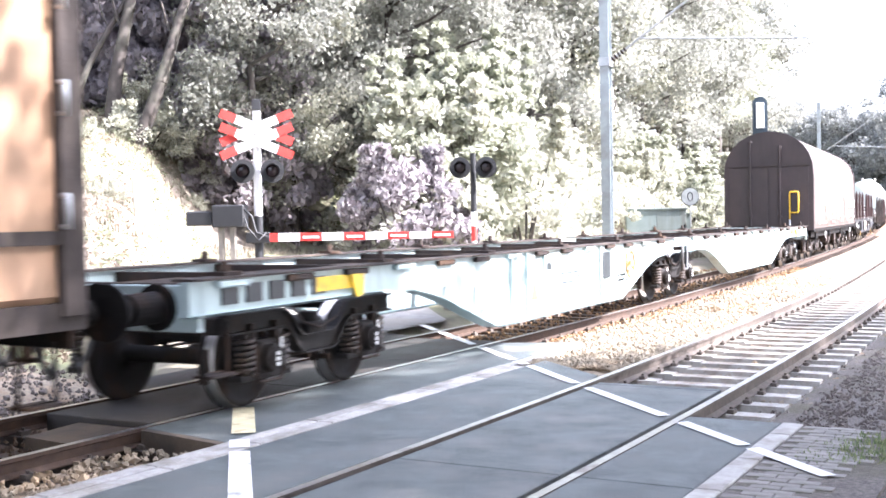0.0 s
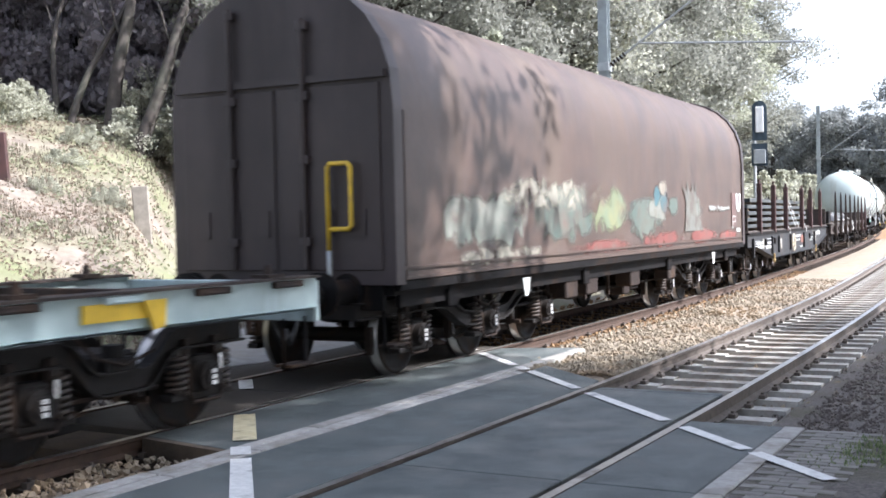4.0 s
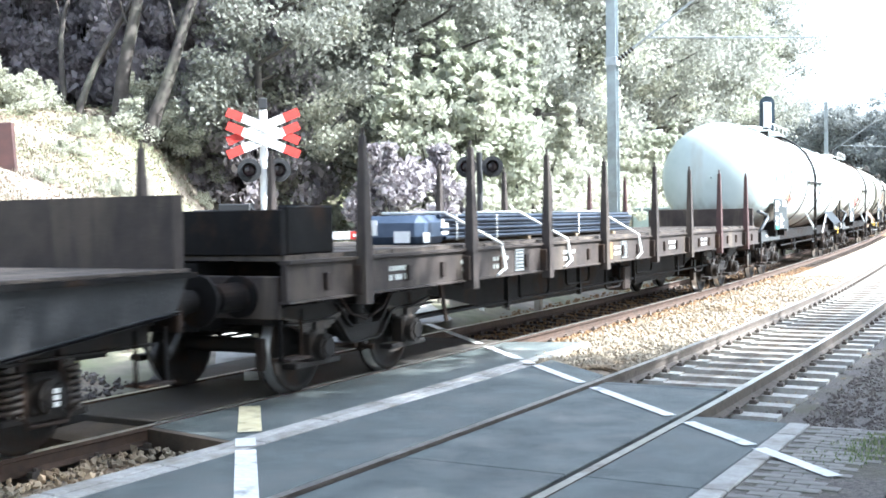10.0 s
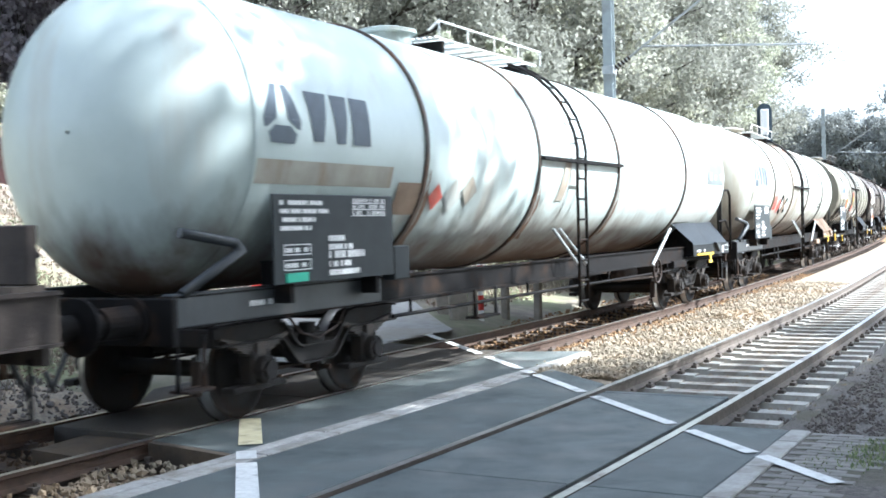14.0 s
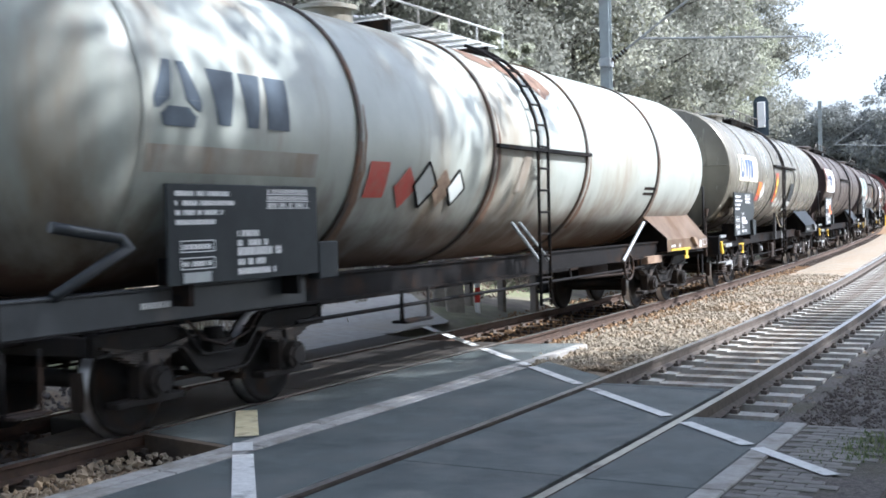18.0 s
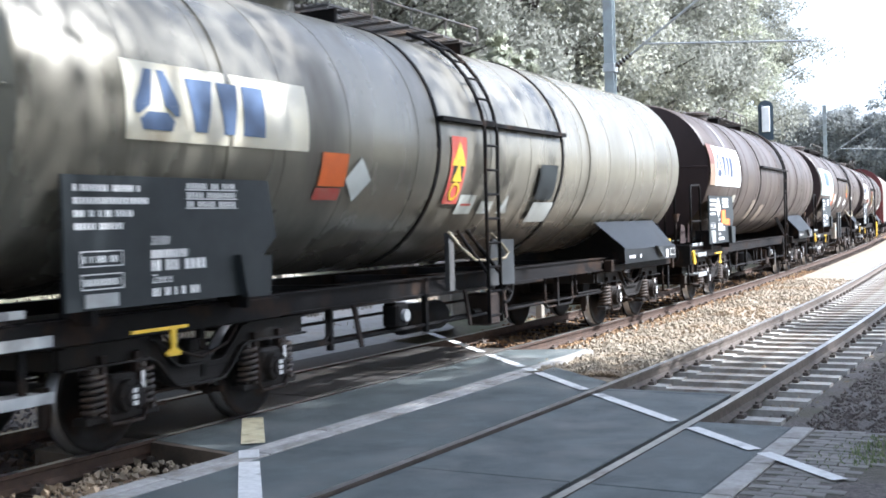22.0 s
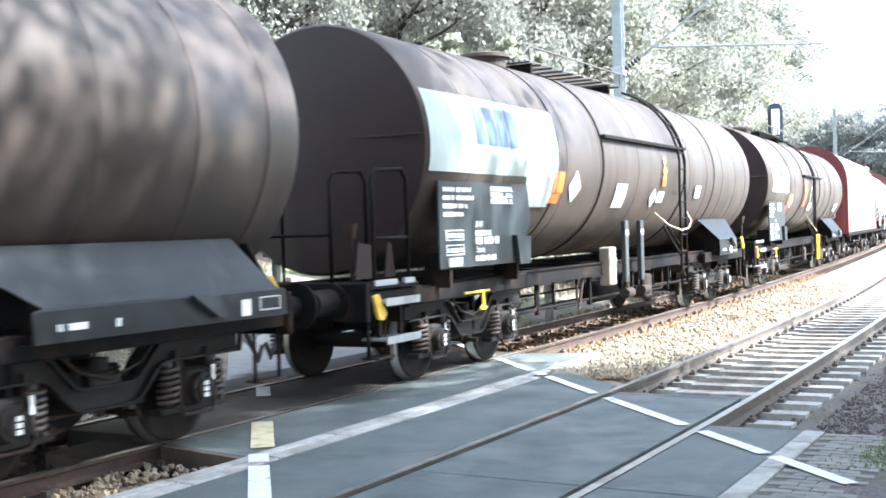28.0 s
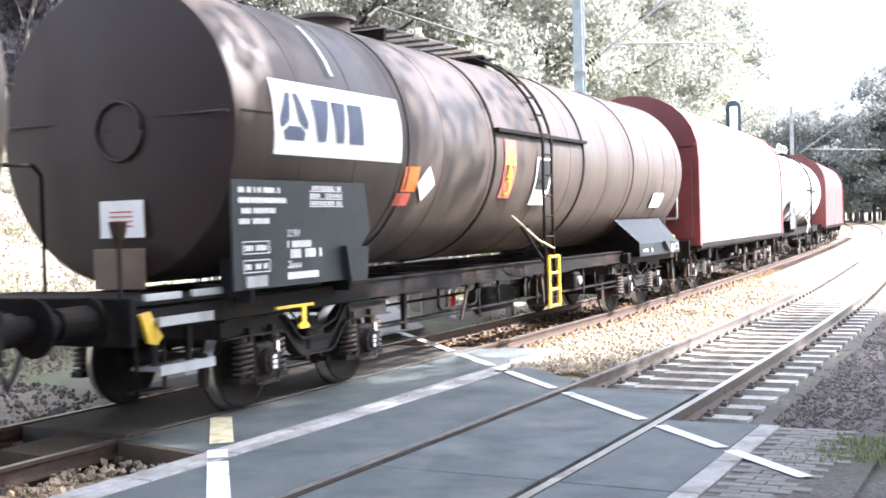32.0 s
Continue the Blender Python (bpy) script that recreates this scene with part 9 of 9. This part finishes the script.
# ---- flat wagon with its load of steel plates ----
w, half, c = wagon("flat_wagon", "dark grey flat wagon with stakes and a fish-bellied frame", "flat wagon", 57.1, 75.1)
poly = [(57.75, 1.3), (57.75, 0.98), (58.75, 0.97), (61.5, 0.6), (70.6, 0.6), (74.3, 1.02), (74.45, 1.3)]
for x in (1.3, -1.36):
    bm = nb()
    prism_x(bm, [(y - c, z) for y, z in poly], x, x + 0.06)
    sill = part("side_sill", bm, FLAT_GREY, w, "fish-bellied side sill")
    bm = nb()
    for (ya, za), (yb, zb) in zip(poly[1:6], poly[2:6]):
        v = [bm.verts.new(q) for q in ((x - 0.05, ya - c, za - 0.01), (x + 0.12, ya - c, za - 0.01), (x + 0.12, yb - c, zb - 0.01), (x - 0.05, yb - c, zb - 0.01))]
        bm.faces.new(v)
        bm.faces.new([bm.verts.new(q.co + Vector((0, 0, 0.025))) for q in v[::-1]])
    part("flange", bm, FLAT_GREY, sill)
    if x > 0:
        for yy in (58.4, 61.4, 62.6, 64.9, 67.9, 70.6):
            bm = nb()
            box(bm, x + 0.06, x + 0.12, yy - c - 0.05, yy - c + 0.05, 0.72, 1.2)
            part("rib", bm, FLAT_GREY, sill)
        rows = word_rows(59.0 - c, 60.1 - c, 1.02, 0.07, 71) + word_rows(59.0 - c, 60.1 - c, 0.92, 0.07, 72) + word_rows(60.5 - c, 61.6 - c, 1.0, 0.06, 73) + word_rows(60.5 - c, 61.6 - c, 0.88, 0.08, 74)
        rows += word_rows(66.2 - c, 67.3 - c, 1.08, 0.07, 75) + word_rows(66.2 - c, 67.1 - c, 0.96, 0.06, 76) + word_rows(67.2 - c, 67.7 - c, 0.74, 0.05, 77)
        rows += word_rows(62.8 - c, 63.3 - c, 1.05, 0.05, 78) + word_rows(62.8 - c, 63.2 - c, 0.97, 0.05, 79) + [(67.95 - c, 68.25 - c, 0.72, 0.9), (71.5 - c, 71.7 - c, 1.05, 1.2), (72.1 - c, 72.35 - c, 1.05, 1.2)]
        rows += word_rows(69.6 - c, 70.4 - c, 0.98, 0.04, 80) + word_rows(69.6 - c, 70.3 - c, 0.9, 0.04, 81)
        bm = nb()
        bars(bm, x + 0.061, rows)
        part("lettering", bm, PALE, sill)
        bm = nb()
        box(bm, x + 0.061, x + 0.07, 67.35 - c, 67.82 - c, 0.88, 1.12)
        part("placard", bm, mat("orange_red_placard", (0.22, 0.075, 0.05), (0.17, 0.08, 0.06), 6, 0.6), sill)
        for yy in (60.35, 61.9, 69.4):
            bm = nb()
            box(bm, x + 0.061, x + 0.11, yy - c - 0.09, yy - c + 0.09, 0.98, 1.15, 0.01)
            part("stake_pocket", bm, STEEL_DARK, sill)
bm = nb()
box(bm, -1.4, 1.42, 57.7 - c, 74.5 - c, 1.3, 1.345)
deck = part("deck", bm, STEEL_DARK, w)
for i in range(74):
    shared(("deck_board", 1), lambda bm: box(bm, -1.36, 1.38, -0.11, 0.11, 0, 0.03, 0.004), DECK_WOOD, deck, Matrix.Translation((0, 57.85 + i * 0.226 - c, 1.346)))
bm = nb()
box(bm, -0.4, 0.4, 57.75 - c, 74.45 - c, 0.6, 1.28)
for yy in np.arange(58.2, 74.2, 1.4):
    box(bm, -1.29, 1.29, yy - c - 0.05, yy - c + 0.05, 0.95, 1.29)
part("underframe", bm, STEEL_DARK, w)
ends(w, half, STEEL_DARK)
for y in (57.1 + 3.7, 75.1 - 3.7):
    bogie(w, y - c, 1.8, True, True)
hand_wheel(w, 1.42, 65.37 - c, 0.94, 0.25, mat("cream_wheel", (0.55, 0.5, 0.38), None, 5, 0.6))
for yy in (61.62, 70.9):
    bm = nb()
    prism_x(bm, [(yy - 0.05 - c, 0.72), (yy + 0.05 - c, 0.72), (yy + 0.06 - c, 0.6), (yy + 0.13 - c, 0.53), (yy + 0.05 - c, 0.48), (yy - 0.05 - c, 0.48), (yy - 0.1 - c, 0.54), (yy - 0.04 - c, 0.6)], 1.38, 1.42)
    part("rope_hook", bm, OCHRE, w, "ochre rope hook under the sill")
# pale worn patches and the framed tables on the sill
for ya, yb, za, zb in ((60.0, 60.16, 0.9, 1.16), (63.1, 63.3, 0.82, 1.1), (71.0, 71.25, 0.85, 1.18), (70.38, 70.52, 1.1, 1.22)):
    bm = nb()
    box(bm, 1.361, 1.366, ya - c, yb - c, za, zb)
    part("paint_patch", bm, PATCH_GREY, w)
rows = []
for ya, yb, za, zb in ((58.8, 59.6, 0.98, 1.12), (60.28, 61.4, 0.95, 1.15), (71.95, 72.15, 1.1, 1.24)):
    rows += [(ya - c, yb - c, za, za + 0.012), (ya - c, yb - c, zb - 0.012, zb), (ya - c, ya - c + 0.012, za, zb), (yb - c - 0.012, yb - c, za, zb)]
bm = nb()
bars(bm, 1.361, rows)
part("lettering", bm, PALE, w)
for yy in (59.43, 61.75, 64.05, 67.5, 69.75, 72.4):
    for x in (-1.38, 1.38):
        bm = nb()
        box(bm, x - 0.06, x + 0.06, yy - c - 0.065, yy - c + 0.065, 1.3, 2.62, 0.008)
        rod(bm, (x, yy - c, 2.6), (x, yy - c, 2.72), 0.03, 8)
        part("stake", bm, STAKE_RED, w, "red-brown steel stake")
bm = nb()
box(bm, -1.35, 1.35, 74.3 - c, 74.42 - c, 1.345, 1.98)
part("end_board", bm, BROWN_WAGON, w)
bm = nb()
box(bm, -1.35, 1.35, 57.8 - c, 57.9 - c, 1.345, 1.98, 0.01)
for x in (-0.9, 0, 0.9):
    box(bm, x - 0.05, x + 0.05, 57.72 - c, 57.8 - c, 1.345, 1.95)
part("end_board", bm, STEEL_DARK, w)
w, half, c = wagon("steel_plate_stack", "stack of thick dark steel plates lashed on the flat wagon", "steel plates", 57.1, 75.1, "train loads")
layers = [(58.5, 70.0), (58.6, 70.66), (59.3, 70.5), (59.2, 70.22), (59.6, 69.14)]
for i, (y0, y1) in enumerate(layers):
    z = 1.455 + i * 0.172
    bm = nb()
    box(bm, -1.12, 1.12, y0 - c, y1 - c, z, z + 0.095, 0.006)
    part("steel_plate", bm, PLATE_STEEL, w, "thick dark steel plate of the load")
    for yy in np.linspace(y0 + 0.5, y1 - 0.5, 6):
        bm = nb()
        box(bm, -1.05, 1.05, yy - c - 0.05, yy - c + 0.05, z - 0.075, z)
        part("timber_spacer", bm, WOOD, w)
for pts in (((1.15, 64.69, 1.74), (1.43, 64.55, 1.36), (1.44, 64.49, 1.24)), ((1.13, 65.89, 2.22), (1.43, 65.8, 1.41)), ((1.13, 66.41, 2.22), (1.43, 66.45, 1.39)), ((1.15, 68.45, 1.8), (1.43, 68.27, 1.36), (1.44, 68.21, 1.23))):
    bm = nb()
    for p, q in zip(pts, pts[1:]):
        v = [bm.verts.new((a2[0], a2[1] - c + d, a2[2])) for a2, d in ((p, -0.035), (p, 0.035), (q, 0.035), (q, -0.035))]
        bm.faces.new(v)
        bm.faces.new([bm.verts.new(k2.co - Vector((0.006, 0, 0))) for k2 in v[::-1]])
    part("tie_strap", bm, STRAP, w, "white lashing strap")

# ---- stake wagon with a bundle of pipes ----
OLD_PLATE = mat("faded_orange_plate", (0.2, 0.1, 0.06), (0.13, 0.07, 0.045), 6, 0.7, 0, 0.1, 30, (0.09, 0.06, 0.045), 3, 0.5)
w, half, c = wagon("stake_wagon", "brown flat wagon with tall tapered stakes and timber deck", "stake wagon", 75.1, 96.2)
for x in (1.34, -1.4):
    bm = nb()
    prism_y(bm, [(x - 0.03, 0.985), (x + 0.09, 0.985), (x + 0.09, 1.005), (x + 0.06, 1.01), (x + 0.06, 1.35), (x + 0.1, 1.355), (x + 0.1, 1.385), (x - 0.03, 1.385), (x - 0.03, 1.35), (x, 1.35), (x, 1.01), (x - 0.03, 1.005)], 75.75 - c, 95.55 - c)
    sill = part("side_sill", bm, BROWN_WAGON, w, "rust-brown side sill")
    if x > 0:
        for yy in np.arange(76.4, 95.4, 0.8):
            bm = nb()
            box(bm, x + 0.061, x + 0.1, yy - c - 0.04, yy - c + 0.04, 1.08, 1.25, 0.008)
            part("lashing_ring", bm, RUST, sill)
        rows = []
        for k2, yy in enumerate((77.6, 79.3, 80.2, 82.6, 84.82, 87.9, 90.2)):
            rows += word_rows(yy - c, yy - c + 0.45, 1.2, 0.05, 300 + k2) + word_rows(yy - c, yy - c + 0.4, 1.1, 0.06, 320 + k2)
        bm = nb()
        bars(bm, x + 0.061, rows)
        part("lettering", bm, PALE, sill)
        for yy, m in ((84.58, ORANGE), (85.3, GALV), (81.0, GALV)):
            bm = nb()
            box(bm, x + 0.062, x + 0.075, yy - c - 0.14, yy - c + 0.14, 1.04, 1.32)
            q = part("label_plate", bm, m if m is not ORANGE else OLD_PLATE, sill)
            bm = nb()
            bars(bm, x + 0.0755, [(yy - c - 0.11, yy - c + 0.11, 1.07 + 0.045 * i, 1.085 + 0.045 * i) for i in range(6)] + [(yy - c + d - 0.006, yy - c + d + 0.006, 1.05, 1.31) for d in (-0.12, -0.04, 0.04, 0.12)], 0.002)
            part("lettering", bm, PLATE_DARK if m is not ORANGE else OCHRE, q)
n = 60
for i in range(n):
    y0 = 75.8 + (95.5 - 75.8) * i / n - c
    bm = nb()
    box(bm, -1.34, 1.34, y0 + 0.006, y0 + (95.5 - 75.8) / n - 0.006, 1.38, 1.43 + 0.004 * math.sin(i * 2.3))
    part("deck_plank", bm, DECK_WOOD, w)
bm = nb()
box(bm, -0.35, 0.35, 75.75 - c, 95.55 - c, 0.7, 1.36)
part("underframe", bm, STEEL_DARK, w)
for yy in np.arange(76.4, 95.2, 1.5):
    bm = nb()
    box(bm, -1.33, 1.33, yy - c - 0.06, yy - c + 0.06, 0.95, 1.36)
    part("cross_member", bm, STEEL_DARK, w)
for x in (-0.8, 0.8):
    bm = nb()
    prism_x(bm, [(78.2 - c, 1.0), (79.5 - c, 0.82), (81.3 - c, 0.5), (90.0 - c, 0.46), (91.6 - c, 0.82), (92.8 - c, 1.0)], x - 0.03, x + 0.03)
    part("belly_girder", bm, STEEL_DARK, w)
for yy in (77.0, 79.45, 81.84, 84.2, 86.84, 89.12, 91.46, 93.95):
    for x in (-1.47, 1.47):
        bm = nb()
        v = []
        for z, a2, b2 in ((0.9, 0.075, 0.06), (1.6, 0.07, 0.055), (2.6, 0.03, 0.03)):
            v.append([bm.verts.new((x + sx * b2, yy - c + sy * a2, z)) for sx, sy in ((-1, -1), (1, -1), (1, 1), (-1, 1))])
        for p, q in zip(v, v[1:]):
            for i in range(4):
                bm.faces.new((p[i], p[(i + 1) % 4], q[(i + 1) % 4], q[i]))
        bm.faces.new(v[0][::-1])
        bm.faces.new(v[-1])
        rod(bm, (x, yy - c, 2.58), (x, yy - c, 2.68), 0.02, 6)
        part("stake", bm, STAKE_RED if yy > 90 else BROWN_WAGON, w, "tapered steel stake")
        bm = nb()
        box(bm, min(x, x * 0.95) - 0.02, max(x, x * 0.95) + 0.02, yy - c - 0.11, yy - c + 0.11, 1.0, 1.3, 0.01)
        part("stake_bracket", bm, RUST, w)
for y0, dark in ((75.78, True), (95.35, False)):
    bm = nb()
    box(bm, -1.32, 1.32, y0 - c, y0 - c + 0.1, 1.43, 1.86, 0.01)
    if dark:
        box(bm, -1.32, -1.2, y0 - c + 0.1, y0 - c + 0.5, 1.43, 1.86)
        box(bm, 1.2, 1.32, y0 - c + 0.1, y0 - c + 0.9, 1.43, 1.9, 0.02)
    part("end_board", bm, STEEL_DARK if dark else BROWN_WAGON, w)
ends(w, half, BROWN_WAGON)
for y in (77.65, 93.35):
    bogie(w, y - c, 0.92, coil=False)
brake_run(w, half, 8)
w, half, c = wagon("pipe_bundle", "bundle of blue-black steel pipes wrapped at one end", "pipes", 75.1, 96.2, "train loads")
for i in range(6):
    for k2 in range(15 - i % 2):
        x = 0.09 + (k2 + 0.5 * (i % 2)) * 0.062
        y0 = 79.6 + 0.02 * ((k2 * 7 + i) % 5)
        shared(("steel_pipe", 1), lambda bm: rod(bm, (0, 0, 0), (0, 7.3, 0), 0.03, 10), PIPE_BLUE, w, Matrix.Translation((x, y0 - c + 0.03 * ((k2 * 5 + i * 3) % 4), 1.506 + i * 0.053)))
for yy in (80.5, 82.3, 84.2, 86.0):
    bm = nb()
    box(bm, 0.0, 1.0, yy - c - 0.05, yy - c + 0.05, 1.43, 1.475)
    part("timber_spacer", bm, WOOD, w)
bm = nb()
box(bm, 0.05, 0.97, 79.1 - c, 79.85 - c, 1.44, 1.79, 0.09)
part("pipe_wrapping", bm, mat("blue_sheet", (0.055, 0.08, 0.13), (0.035, 0.055, 0.095), 4, 0.5, 0, 0.6, 7), w, "blue plastic sheet round the pipe ends")
for q in ((0.971, 0.976, 79.62 - c, 79.8 - c, 1.55, 1.74), (0.12, 0.36, 79.09 - c, 79.098 - c, 1.55, 1.74), (0.6, 0.82, 79.09 - c, 79.098 - c, 1.46, 1.6), (0.971, 0.976, 79.15 - c, 79.32 - c, 1.46, 1.58)):
    bm = nb()
    box(bm, *q)
    part("paper_label", bm, WHITE, w)
for yy in (80.0, 81.2, 82.9, 84.3, 85.6):
    bm = nb()
    box(bm, 0.06, 1.0, yy - c - 0.015, yy - c + 0.015, 1.79, 1.795)
    box(bm, 0.996, 1.0, yy - c - 0.015, yy - c + 0.015, 1.47, 1.79)
    part("bundle_band", bm, STRAP, w)
for yy in (80.1, 82.4, 85.72):
    bm = nb()
    pts = [(0.1, yy - c - 0.45, 1.82), (0.95, yy - c - 0.35, 1.82), (1.42, yy - c + 0.3, 1.42), (1.46, yy - c + 0.35, 1.1), (1.46, yy - c + 0.1, 1.02)]
    pipe(bm, pts, 0.018, 6)
    part("tie_strap", bm, STRAP, w, "white lashing strap")


def motions():
    for wagon, half, centre in TRAIN:
        rows = []
        t = 0.0
        while t <= 32.001:
            s = centre - travel(t)
            p, q = place(s - half, FAR), place(s + half, FAR)
            c = (p + q) / 2
            rows.append((t, pose(c.x, c.y, 0, 0, 0, math.degrees(math.atan2(-(q.x - p.x), q.y - p.y)))))
            t += 0.5
        walk(wagon, rows)
    # wheels roll while their wagon is near; further off they rest
    where = {w: c0 for w, _, c0 in TRAIN}
    for ob in WHEELSETS:
        bogie_ob = ob.parent
        u = where[bogie_ob.parent] + bogie_ob.location.y + ob.location.y
        base = ob.matrix_basis.copy()
        rows, t, spin = [(0.0, base)], 0.0, 0.0
        while t < 31.999:
            nt = min(32.0, t + 0.1)
            s = u - travel(nt)
            if -1.0 < s < 22.0:
                spin += (travel(nt) - travel(t)) / 0.46
                if not rows or rows[-1][0] < t - 0.01:
                    rows.append((t, rows[-1][1]))
                rows.append((nt, base @ Matrix.Rotation(spin, 4, "X")))
            t = nt
        if rows[-1][0] < 31.99:
            rows.append((32.0, rows[-1][1]))
        walk(ob, rows)


motions()
